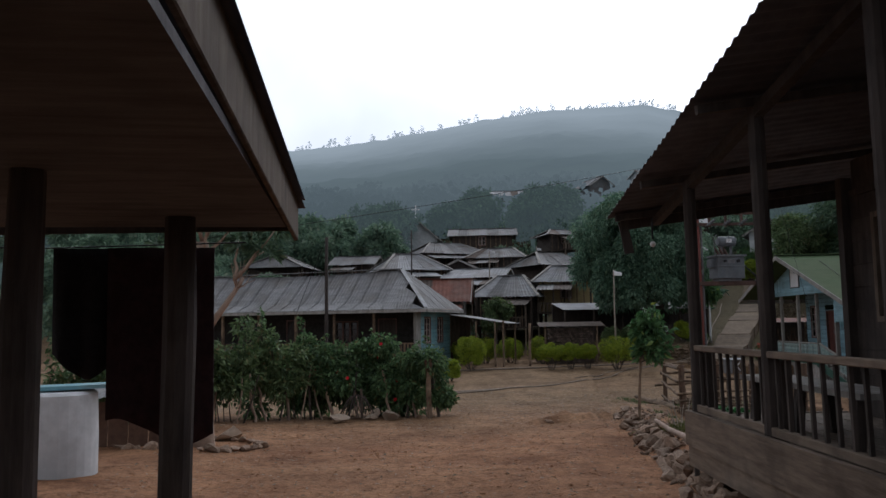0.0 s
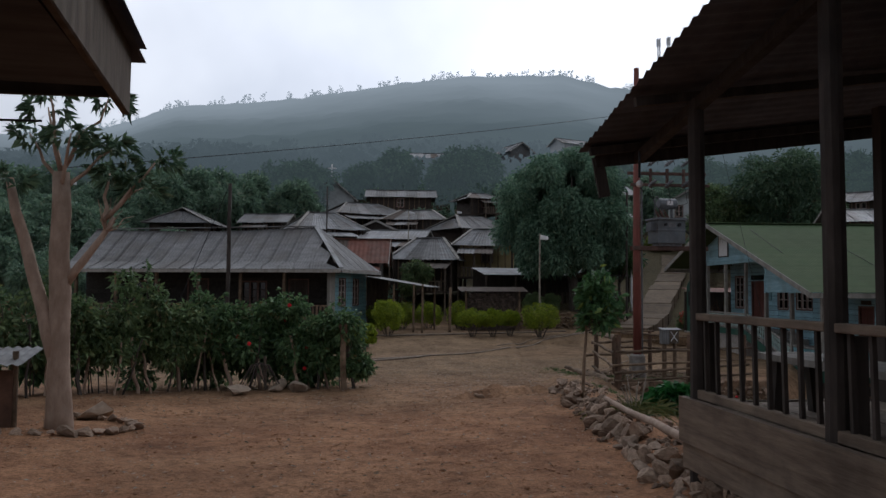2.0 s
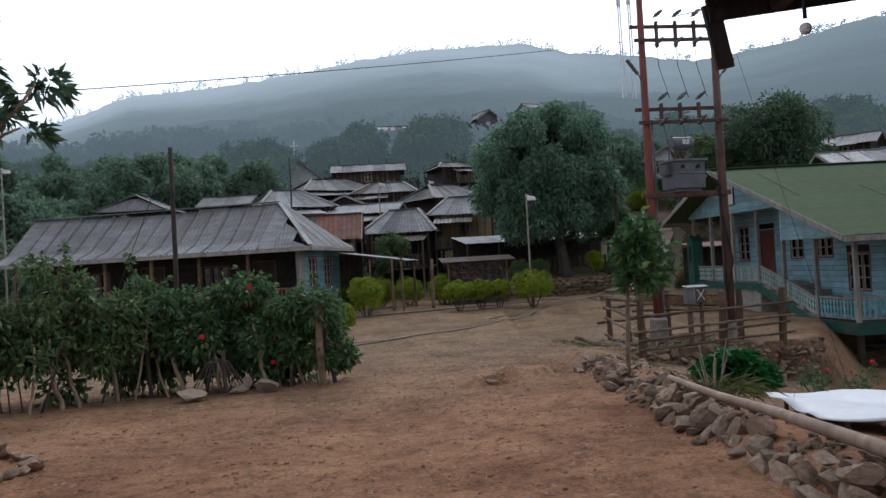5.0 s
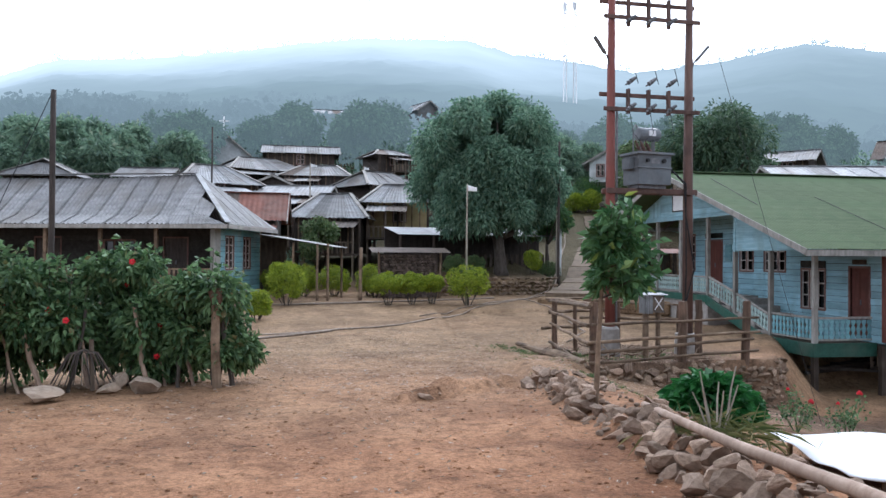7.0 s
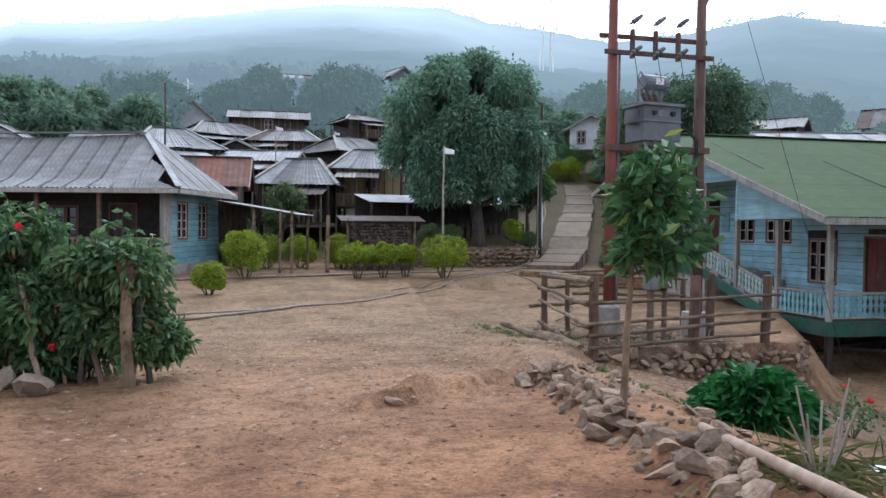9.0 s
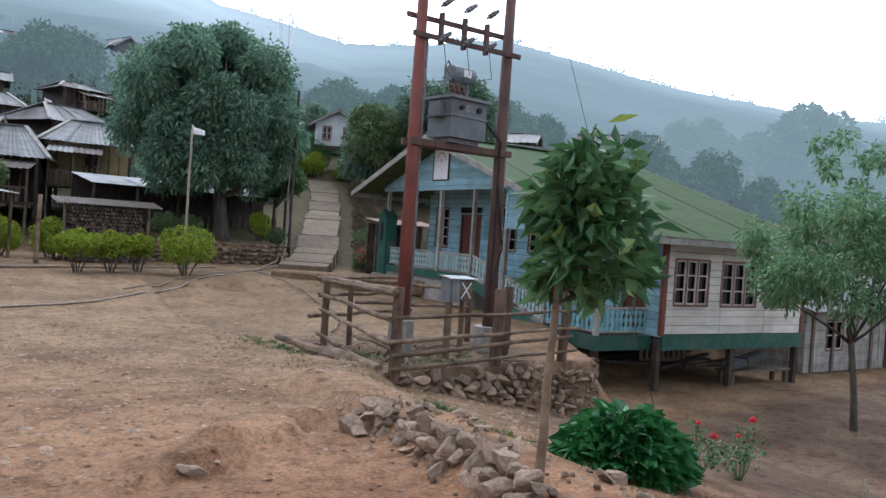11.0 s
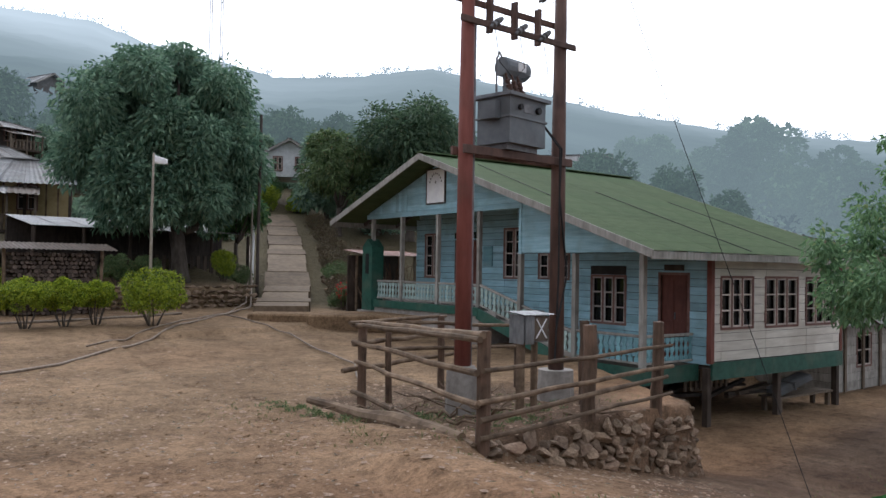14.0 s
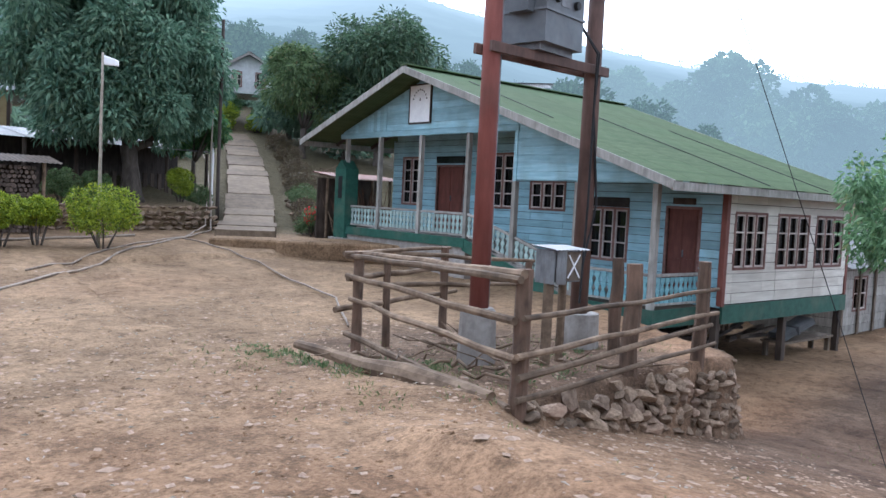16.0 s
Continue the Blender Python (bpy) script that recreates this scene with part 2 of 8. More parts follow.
LEAF_DRY = leaf_mat("dusty hedge leaves", (0.04, 0.078, 0.03), (0.17, 0.24, 0.10), 0.3, (0.22, 0.17, 0.08))
LEAF_BROWN = leaf_mat("dry brown leaves", (0.05, 0.036, 0.022), (0.17, 0.125, 0.07), 0.2, (0.12, 0.16, 0.06))
LEAF_YELLOW = leaf_mat("yellow-green shrub leaves", (0.06, 0.12, 0.010), (0.36, 0.43, 0.03), 0.25, (0.5, 0.5, 0.04))
LEAF_BRIGHT = leaf_mat("fresh green leaves", (0.03, 0.085, 0.03), (0.115, 0.225, 0.085), 0.3, (0.25, 0.30, 0.06))
LEAF_FERN = leaf_mat("deep green leaves", (0.008, 0.06, 0.015), (0.04, 0.17, 0.04), 0.25, (0.06, 0.2, 0.05))
# paler, bluer greens put the distance haze into the leaf colour
LEAF_FAR_HAZE = leaf_mat("hazy far leaves", (0.09, 0.155, 0.115), (0.215, 0.32, 0.21), 0.4, (0.26, 0.3, 0.22))
LEAF_PALE = leaf_mat("fine pale leaves", (0.07, 0.15, 0.07), (0.20, 0.33, 0.16), 0.4, (0.3, 0.35, 0.15))
GRASS = leaf_mat("dry grass", (0.06, 0.09, 0.025), (0.20, 0.20, 0.08), 0.3, (0.3, 0.24, 0.12))


def earth_mat():
    """Trodden laterite: red where it is damp and worn, sandy grey-brown where it is dusty, with grit."""
    m, n, l, b = nodes_of("trodden earth")
    co = n.new("ShaderNodeTexCoord")
    def tex(scale, detail, rough=0.6):
        t = n.new("ShaderNodeTexNoise")
        t.inputs["Scale"].default_value, t.inputs["Detail"].default_value, t.inputs["Roughness"].default_value = scale, detail, rough
        l.new(co.outputs["Object"], t.inputs["Vector"])
        return t
    big, mid, grit = tex(0.16, 5), tex(0.8, 6, 0.58), tex(26, 6, 0.7)
    def ramp(t, p0, c0, p1, c1):
        r = n.new("ShaderNodeValToRGB")
        r.color_ramp.elements[0].position, r.color_ramp.elements[0].color = p0, (*c0, 1)
        r.color_ramp.elements[1].position, r.color_ramp.elements[1].color = p1, (*c1, 1)
        l.new(t.outputs["Fac"], r.inputs["Fac"])
        return r
    def mix(fac, a, c, kind="MIX"):
        x = n.new("ShaderNodeMix")
        x.data_type, x.blend_type = "RGBA", kind
        if isinstance(fac, float):
            x.inputs[0].default_value = fac
        else:
            l.new(fac, x.inputs[0])
        l.new(a, x.inputs[6])
        l.new(c, x.inputs[7])
        return x.outputs[2]
    red = ramp(mid, 0.30, (0.175, 0.084, 0.045), 0.70, (0.355, 0.190, 0.105))
    sand = ramp(mid, 0.28, (0.134, 0.088, 0.052), 0.70, (0.290, 0.199, 0.123))
    sep, where = n.new("ShaderNodeSeparateXYZ"), n.new("ShaderNodeMapRange")
    l.new(co.outputs["Object"], sep.inputs[0])
    where.inputs[1].default_value, where.inputs[2].default_value = 13.5, 25
    l.new(sep.outputs["Y"], where.inputs[0])
    add = n.new("ShaderNodeMath")
    add.operation, add.use_clamp = "MULTIPLY_ADD", True
    l.new(big.outputs["Fac"], add.inputs[0])
    add.inputs[1].default_value = 1.1
    off = n.new("ShaderNodeMath")
    off.operation = "SUBTRACT"
    l.new(where.outputs[0], off.inputs[0])
    off.inputs[1].default_value = 0.5
    l.new(off.outputs[0], add.inputs[2])
    soil = mix(add.outputs[0], red.outputs[0], sand.outputs[0])
    green = ramp(tex(0.05, 3), 0.35, (0.05, 0.044, 0.024), 0.65, (0.11, 0.092, 0.055))
    far = n.new("ShaderNodeMapRange")
    far.inputs[1].default_value, far.inputs[2].default_value = 53.5, 58
    slope = n.new("ShaderNodeVectorMath")
    slope.operation, slope.inputs[1].default_value = "DOT_PRODUCT", (0.8, 1.0, 0.0)
    l.new(co.outputs["Object"], slope.inputs[0])
    l.new(slope.outputs["Value"], far.inputs[0])
    soil = mix(far.outputs[0], soil, green.outputs[0])
    # damp dark soil in the low yard beside the school
    low, south, damp = n.new("ShaderNodeVectorMath"), n.new("ShaderNodeMapRange"), n.new("ShaderNodeMapRange")
    low.operation, low.inputs[1].default_value = "DOT_PRODUCT", (1.0, -0.275, 0.0)
    l.new(co.outputs["Object"], low.inputs[0])
    damp.inputs[1].default_value, damp.inputs[2].default_value = 3.2, 6.5
    l.new(low.outputs["Value"], damp.inputs[0])
    south.inputs[1].default_value, south.inputs[2].default_value, south.inputs[3].default_value, south.inputs[4].default_value = 21.6, 20.6, 0.0, 0.85
    l.new(sep.outputs["Y"], south.inputs[0])
    both = n.new("ShaderNodeMath")
    both.operation = "MULTIPLY"
    l.new(damp.outputs[0], both.inputs[0])
    l.new(south.outputs[0], both.inputs[1])
    yard, ring, mould = n.new("ShaderNodeVectorMath"), n.new("ShaderNodeMath"), n.new("ShaderNodeMapRange")
    yard.operation, yard.inputs[1].default_value = "DISTANCE", (11.3, 23.0, -0.7)
    l.new(co.outputs["Object"], yard.inputs[0])
    ring.operation, ring.inputs[1].default_value = "MULTIPLY_ADD", 1.6
    l.new(mid.outputs["Fac"], ring.inputs[0])
    l.new(yard.outputs["Value"], ring.inputs[2])
    mould.inputs[1].default_value, mould.inputs[2].default_value, mould.inputs[3].default_value, mould.inputs[4].default_value = 2.6, 3.7, 0.75, 0.0
    l.new(ring.outputs[0], mould.inputs[0])
    most = n.new("ShaderNodeMath")
    most.operation = "MAXIMUM"
    l.new(both.outputs[0], most.inputs[0])
    l.new(mould.outputs[0], most.inputs[1])
    wet = ramp(mid, 0.35, (0.065, 0.042, 0.03), 0.68, (0.15, 0.105, 0.075))
    soil = mix(most.outputs[0], soil, wet.outputs[0])
    clods = ramp(tex(5.0, 9, 0.78), 0.36, (0.44, 0.42, 0.39), 0.53, (1.16, 1.15, 1.14))
    soil = mix(0.8, soil, clods.outputs[0], "MULTIPLY")
    speck = ramp(grit, 0.34, (0.56, 0.54, 0.52), 0.60, (1.18, 1.17, 1.16))
    l.new(mix(0.9, soil, speck.outputs[0], "MULTIPLY"), b.inputs["Base Color"])
    b.inputs["Roughness"].default_value, b.inputs["Specular IOR Level"].default_value = 0.95, 0.15
    bp, bp2 = n.new("ShaderNodeBump"), n.new("ShaderNodeBump")
    bp.inputs["Strength"].default_value, bp.inputs["Distance"].default_value = 0.9, 0.03
    bp2.inputs["Strength"].default_value, bp2.inputs["Distance"].default_value = 0.7, 0.16
    l.new(mid.outputs["Fac"], bp2.inputs["Height"])
    l.new(grit.outputs["Fac"], bp.inputs["Height"])
    l.new(bp2.outputs[0], bp.inputs["Normal"])
    l.new(bp.outputs[0], b.inputs["Normal"])
    return m


def hill_mat(name, near, far, glow, thin=0.66, leaf=1.0, clear=0.62):
    """A far wooded hillside backdrop, morning mist painted as emission growing with distance and height."""
    m, n, l, b = nodes_of(name)
    co = n.new("ShaderNodeTexCoord")
    t, broad = n.new("ShaderNodeTexNoise"), n.new("ShaderNodeTexNoise")
    t.inputs["Scale"].default_value, t.inputs["Detail"].default_value, t.inputs["Roughness"].default_value = 0.06, 9, 0.7
    broad.inputs["Scale"].default_value, broad.inputs["Detail"].default_value = 0.009, 3
    for x in (t, broad):
        l.new(co.outputs["Object"], x.inputs["Vector"])
    r = n.new("ShaderNodeValToRGB")
    r.color_ramp.elements[0].position, r.color_ramp.elements[0].color = 0.35, (0.012 * leaf, 0.025 * leaf, 0.016 * leaf, 1)
    r.color_ramp.elements[1].position, r.color_ramp.elements[1].color = 0.68, (0.055 * leaf, 0.085 * leaf, 0.045 * leaf, 1)
    l.new(t.outputs["Fac"], r.inputs["Fac"])
    l.new(r.outputs[0], b.inputs["Base Color"])
    b.inputs["Roughness"].default_value, b.inputs["Specular IOR Level"].default_value = 1.0, 0.0
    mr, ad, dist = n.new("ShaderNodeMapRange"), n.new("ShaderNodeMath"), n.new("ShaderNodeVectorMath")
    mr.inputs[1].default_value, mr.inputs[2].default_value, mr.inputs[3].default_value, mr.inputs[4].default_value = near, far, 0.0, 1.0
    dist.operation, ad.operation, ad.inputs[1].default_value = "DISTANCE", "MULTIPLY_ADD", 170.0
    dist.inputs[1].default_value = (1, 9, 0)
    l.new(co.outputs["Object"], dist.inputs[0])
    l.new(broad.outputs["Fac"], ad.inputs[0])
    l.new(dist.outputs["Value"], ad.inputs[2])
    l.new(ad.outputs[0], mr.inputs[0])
    # the painted mist is full on the western slopes and thins out eastwards
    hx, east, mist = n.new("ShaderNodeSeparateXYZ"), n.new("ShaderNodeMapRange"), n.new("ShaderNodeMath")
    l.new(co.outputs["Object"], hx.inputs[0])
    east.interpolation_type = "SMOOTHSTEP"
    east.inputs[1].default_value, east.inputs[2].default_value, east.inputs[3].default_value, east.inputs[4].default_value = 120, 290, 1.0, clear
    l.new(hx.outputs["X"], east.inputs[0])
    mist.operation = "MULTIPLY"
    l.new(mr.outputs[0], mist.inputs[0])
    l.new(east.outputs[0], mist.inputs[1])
    # emission stands in for the mist; the hill itself gives off no light
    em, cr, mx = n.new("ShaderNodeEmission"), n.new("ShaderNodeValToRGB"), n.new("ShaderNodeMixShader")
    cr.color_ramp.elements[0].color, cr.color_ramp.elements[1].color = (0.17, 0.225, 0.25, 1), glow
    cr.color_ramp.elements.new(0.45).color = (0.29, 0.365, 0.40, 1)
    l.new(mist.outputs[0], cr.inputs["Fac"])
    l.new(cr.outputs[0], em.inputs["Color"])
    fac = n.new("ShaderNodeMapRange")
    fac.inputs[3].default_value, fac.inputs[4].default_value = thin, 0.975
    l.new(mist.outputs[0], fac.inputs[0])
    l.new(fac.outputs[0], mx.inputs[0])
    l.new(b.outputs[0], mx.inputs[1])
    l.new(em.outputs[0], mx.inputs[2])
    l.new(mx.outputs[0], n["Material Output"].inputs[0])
    return m


EARTH = earth_mat()
# these three glow faintly, with mist painted in as emission
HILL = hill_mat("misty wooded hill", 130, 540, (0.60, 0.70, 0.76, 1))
PAINTED_MIST_CROWNS = hill_mat("tree crowns in mist", -30, 420, (0.60, 0.70, 0.74, 1), 0.25, 4.5, 1.0)
PAINTED_THIN_MIST = hill_mat("far leaves in thin mist", 20, 520, (0.60, 0.70, 0.74, 1), 0.22, 3.6, 1.0)

# ---- building helpers ----
def thing(name, label, category, m=None, group="", kind=""):
    ob = new(name)
    ob.empty_display_size = 0.2
    if m is not None:
        ob.matrix_basis = m
    return tagged(ob, label, category, group, kind)


def part(name, bm, material, parent=None, label="", bevel=0.0, smooth=False, m=None):
    """Links a bmesh as one mesh object, under a thing or a part."""
    if bevel:
        edges = [e for e in bm.edges if len(e.link_faces) == 2 and e.calc_face_angle(0) > 0.6]
        bmesh.ops.bevel(bm, geom=edges, offset=bevel, segments=1, affect="EDGES")
    mesh = bpy.data.meshes.new(name)
    bm.normal_update()
    bm.to_mesh(mesh)
    bm.free()
    if smooth:
        for p in mesh.polygons:
            p.use_smooth = True
    mesh.materials.append(material)
    ob = new(name, mesh)
    ob.parent = parent
    if m is not None:
        ob.matrix_basis = m
    return tagged(ob, label)


def twin(ob, m, parent=None):
    """Another object on the same mesh."""
    o = new(ob.name.split(".")[0], ob.data)
    o.parent = parent or ob.parent
    o.matrix_basis = m
    return o


def box(x0, x1, y0, y1, z0, z1, bm=None):
    bm = bm or bmesh.new()
    v = [bm.verts.new((x, y, z)) for z in (z0, z1) for x, y in ((x0, y0), (x1, y0), (x1, y1), (x0, y1))]
    for f in ((3, 2, 1, 0), (4, 5, 6, 7), (0, 1, 5, 4), (1, 2, 6, 5), (2, 3, 7, 6), (3, 0, 4, 7)):
        bm.faces.new([v[i] for i in f])
    return bm


def beam(p, q, w, h, bm=None):
    """A squared timber from p to q, w wide and h high."""
    bm = bm or bmesh.new()
    p, q = Vector(p), Vector(q)
    d = (q - p).normalized()
    up = Vector((0, 0, 1)) if abs(d.z) < 0.95 else Vector((0, 1, 0))
    s = d.cross(up).normalized()
    u = s.cross(d).normalized()
    v = [bm.verts.new(e + s * a * w / 2 + u * c * h / 2) for e in (p, q) for a, c in ((-1, -1), (1, -1), (1, 1), (-1, 1))]
    for f in ((0, 1, 2, 3), (7, 6, 5, 4), (0, 4, 5, 1), (1, 5, 6, 2), (2, 6, 7, 3), (3, 7, 4, 0)):
        bm.faces.new([v[i] for i in f])
    bmesh.ops.recalc_face_normals(bm, faces=bm.faces[-6:])
    return bm


def pole(points, radii, seg=9, wob=0.0, bm=None, seed=0):
    """A round, tapering limb along points, with a little unevenness."""
    bm = bm or bmesh.new()
    rng = random.Random(seed)
    pts = [Vector(p) for p in points]
    if not hasattr(radii, "__len__"):
        radii = [radii] * len(pts)
    rings = []
    for i, p in enumerate(pts):
        d = (pts[min(i + 1, len(pts) - 1)] - pts[max(i - 1, 0)]).normalized()
        a = d.cross(Vector((0.31, 0.95, 0.02)) if abs(d.z) > 0.7 else Vector((0, 0, 1))).normalized()
        c = d.cross(a)
        rings.append([bm.verts.new(p + (a * math.cos(k * math.tau / seg) + c * math.sin(k * math.tau / seg)) * radii[i] * (1 + rng.uniform(-wob, wob))) for k in range(seg)])
    for r0, r1 in zip(rings, rings[1:]):
        for k in range(seg):
            bm.faces.new((r0[k], r0[(k + 1) % seg], r1[(k + 1) % seg], r1[k]))
    bm.faces.new(rings[0][::-1])
    bm.faces.new(rings[-1])
    return bm


def wavy(p, q, n, amp, rng):
    """Points from p to q that stray a little, as a natural stick does."""
    p, q = Vector(p), Vector(q)
    return [p.lerp(q, i / n) + (Vector((rng.uniform(-amp, amp), rng.uniform(-amp, amp), rng.uniform(-amp, amp))) if 0 < i < n else Vector()) for i in range(n + 1)]


def raw_mesh(name, verts, faces, material, parent=None, smooth=False, label="", m=None):
    mesh = bpy.data.meshes.new(name)
    mesh.from_pydata(verts, [], faces)
    mesh.materials.append(material)
    if smooth:
        mesh.polygons.foreach_set("use_smooth", [True] * len(mesh.polygons))
    mesh.update()
    ob = new(name, mesh)
    ob.parent = parent
    if m is not None:
        ob.matrix_basis = m
    return tagged(ob, label)


def leaves(name, centres, ways, length, width, material, parent=None, rng=None, fold=0.25, label="", m=None):
    """Many small folded leaves, each of four corners, at the given places and directions."""
    c, d = np.asarray(centres, float), np.asarray(ways, float)
    k = len(c)
    d /= np.linalg.norm(d, axis=1, keepdims=True) + 1e-9
    s = np.cross(d, rng.normal(size=(k, 3)))
    s /= np.linalg.norm(s, axis=1, keepdims=True) + 1e-9
    u = np.cross(s, d)
    ln = length * rng.uniform(0.65, 1.25, (k, 1))
    wd = width * rng.uniform(0.7, 1.2, (k, 1))
    v = np.empty((k, 4, 3))
    v[:, 0] = c
    v[:, 1] = c + d * ln * 0.45 + s * wd / 2 + u * wd * fold
    v[:, 2] = c + d * ln - np.array([0, 0, 0.15]) * ln
    v[:, 3] = c + d * ln * 0.45 - s * wd / 2 + u * wd * fold
    i = np.arange(k)[:, None] * 4
    f = np.concatenate([i + [0, 1, 2], i + [0, 2, 3]], axis=0)
    return raw_mesh(name, v.reshape(-1, 3).tolist(), f.tolist(), material, parent, False, label, m)


def crown(name, blobs, count, length, width, material, parent, seed, droop=0.3, shell=0.5, label="", m=None):
    """A crown of leaves in uneven clumps. blobs: (x, y, z, radius)."""
    rng = np.random.default_rng(seed)
    b = np.array(blobs, float)
    pick = rng.choice(len(b), count, p=b[:, 3] ** 2 / (b[:, 3] ** 2).sum())
    d = rng.normal(size=(count, 3))
    d /= np.linalg.norm(d, axis=1, keepdims=True)
    lump = 1 + 0.18 * np.sin(d[:, 0] * 7 + pick) * np.sin(d[:, 1] * 6 + 2 * pick) * np.sin(d[:, 2] * 5 + 3 * pick)
    c = b[pick, :3] + d * (b[pick, 3] * rng.uniform(shell, 1.0, count) * lump)[:, None]
    w = d * 0.7 + rng.normal(size=(count, 3)) * 0.45 - np.array([0, 0, droop])
    return leaves(name, c, w, length, width, material, parent, rng, label=label, m=m)


def blob_set(cx, cy, cz, rx, ry, rz, n, seed, r0=0.3, r1=0.5):
    """Clump centres spread over an ellipsoid, for crown()."""
    rng = random.Random(seed)
    out = []
    for i in range(n):
        z = rng.uniform(-0.75, 1)
        a = i * 2.4 + rng.uniform(-0.4, 0.4)
        k = math.sqrt(max(0, 1 - z * z)) * rng.uniform(0.55, 0.85)
        s = rng.uniform(r0, r1)
        out.append((cx + rx * k * math.cos(a), cy + ry * k * math.sin(a), cz + rz * z * 0.72, s * (rx + ry + rz) / 3))
    return out


def rock_mesh(name, seed, material):
    """One irregular stone about 1 across, to be scaled."""
    bm = bmesh.new()
    bmesh.ops.create_icosphere(bm, subdivisions=2, radius=0.5)
    rng = random.Random(seed)
    cuts = [(Vector((rng.gauss(0, 1), rng.gauss(0, 1), rng.gauss(0, 1))).normalized(), rng.uniform(0.17, 0.38)) for _ in range(13)]
    for v in bm.verts:
        for nrm, dist in cuts:
            over = v.co.dot(nrm) - dist
            if over > 0:
                v.co -= nrm * over
        v.co *= 1 + 0.10 * noise.noise(v.co * 3 + Vector((seed, 0, 0)))
    mesh = bpy.data.meshes.new(name)
    bm.to_mesh(mesh)
    bm.free()
    mesh.materials.append(material)
    return mesh


def smooth_step(a, b, t):
    t = min(1.0, max(0.0, (t - a) / (b - a)))
    return t * t * (3 - 2 * t)


# ---- ground ----
def plateau(x, y):
    h = -0.036 * min(max(y, 0), 24) + 0.36 * smooth_step(29, 38, y)
    h += 0.15 * smooth_step(-0.5, -3.5, x) * smooth_step(30, 20, y)
    up = y - (46 - 0.5 * min(max(x - 8, 0), 60))
    if up > 0:
        h += 0.205 * (up - 1.2 * (1 - math.exp(-up / 1.2))) + 0.22 * max(0, y - 92)
    h += 0.75 * smooth_step(41.2, 41.6, y) * smooth_step(12.6, 13.2, x) * smooth_step(19.6, 19.0, x) * smooth_step(52, 46, y)
    return h


def border_x(y):
    return 3.45 + 0.275 * (max(y, 6.0) - 7.5)


def ground_z(x, y):
    p = plateau(x, y)
    e = x - border_x(y)
    if e > -0.1 and y < 34:
        low = max(p + 0.17 * smooth_step(-0.1, 0.3, e) * smooth_step(1.8, 0.9, e) - 0.20 * max(0, e - 0.6), -2.35)
        line = 21.45 - 0.16 * (x - 9.6) if x < 13.4 else min(20.85 + 1.15 * (x - 13.4), 27.0)
        wide = max(0.12, 1.6 - 1.35 * max(0, x - 8.2)) if x < 9.4 else (0.12 if x < 13.4 else 0.12 + 0.8 * min(x - 13.4, 2.5))
        top = p - (0.10 if x > 9 else 0)
        p = low + (top - low) * smooth_step(line - wide, line, y)
    return p


def ground_uneven(x, y):
    """The trodden ground with its bumps, worn edges and gritty relief."""
    z = ground_z(x, y)
    if abs(x) < 60 and -20 < y < 70:
        v = Vector((x, y, 0))
        # an eroded lip of earth runs out from the stones
        k = (x - 4.3) / 2.0
        if -0.3 < k < 1.2:
            d = y - (17.6 + 0.5 * (x - 4.3) + 0.22 * noise.noise(v * 1.7))
            z += 0.2 * smooth_step(-0.3, 0.1, k) * smooth_step(1.2, 1.0, k) * smooth_step(-0.10, 0.02, d) * smooth_step(0.9, 0.1, d) * (0.7 + 0.6 * noise.noise(v * 3.1))
        z += 0.035 * noise.noise(v * 0.7) + 0.022 * noise.noise(v * 2.2) + 0.014 * noise.noise(v * 5.0)
    return z


def spread(lo, hi, step, reach, grow):
    a = list(np.arange(lo, hi, step))
    s, x = step, hi
    while x < reach:
        a.append(x)
        s *= grow
        x += s
    s, x = step, lo
    while x > -reach:
        s *= grow
        x -= s
        a.insert(0, x)
    return a


GX, GY = spread(-6, 22, 0.16, 2600, 1.16), spread(2, 42, 0.17, 2600, 1.16)
gv = [(x, y, ground_uneven(x, y) if math.hypot(x - 1, y - 9) < 106 or y < 30 and math.hypot(x, y) < 130 else min(ground_uneven(max(-90, min(90, x)), min(95, y)), 6) - 14) for y in GY for x in GX]
gw = len(GX)
gf = [(j * gw + i, j * gw + i + 1, (j + 1) * gw + i + 1, (j + 1) * gw + i) for j in range(len(GY) - 1) for i in range(gw - 1)]
tagged(raw_mesh("ground", gv, gf, EARTH, None, True), "trodden red-brown earth square sloping gently, grass up the hill", "ground", kind="structure")
del gv, gf

# ---- wooded hills behind the village ----
AZ = [-180, -60, -30, -16, -10, -6, 0, 5, 10, 15, 22, 25, 29, 34, 39, 45, 50, 57, 65, 72, 90, 120, 180]
EL = [6, 7, 8.5, 10, 11.0, 12.7, 13.4, 14.2, 15.1, 15.6, 15.6, 14.7, 14.1, 13.1, 13.4, 14.2, 13.1, 11.4, 9.8, 8.8, 7, 6, 6]


HILL_NEAR, HILL_FAR_R = 98, 470


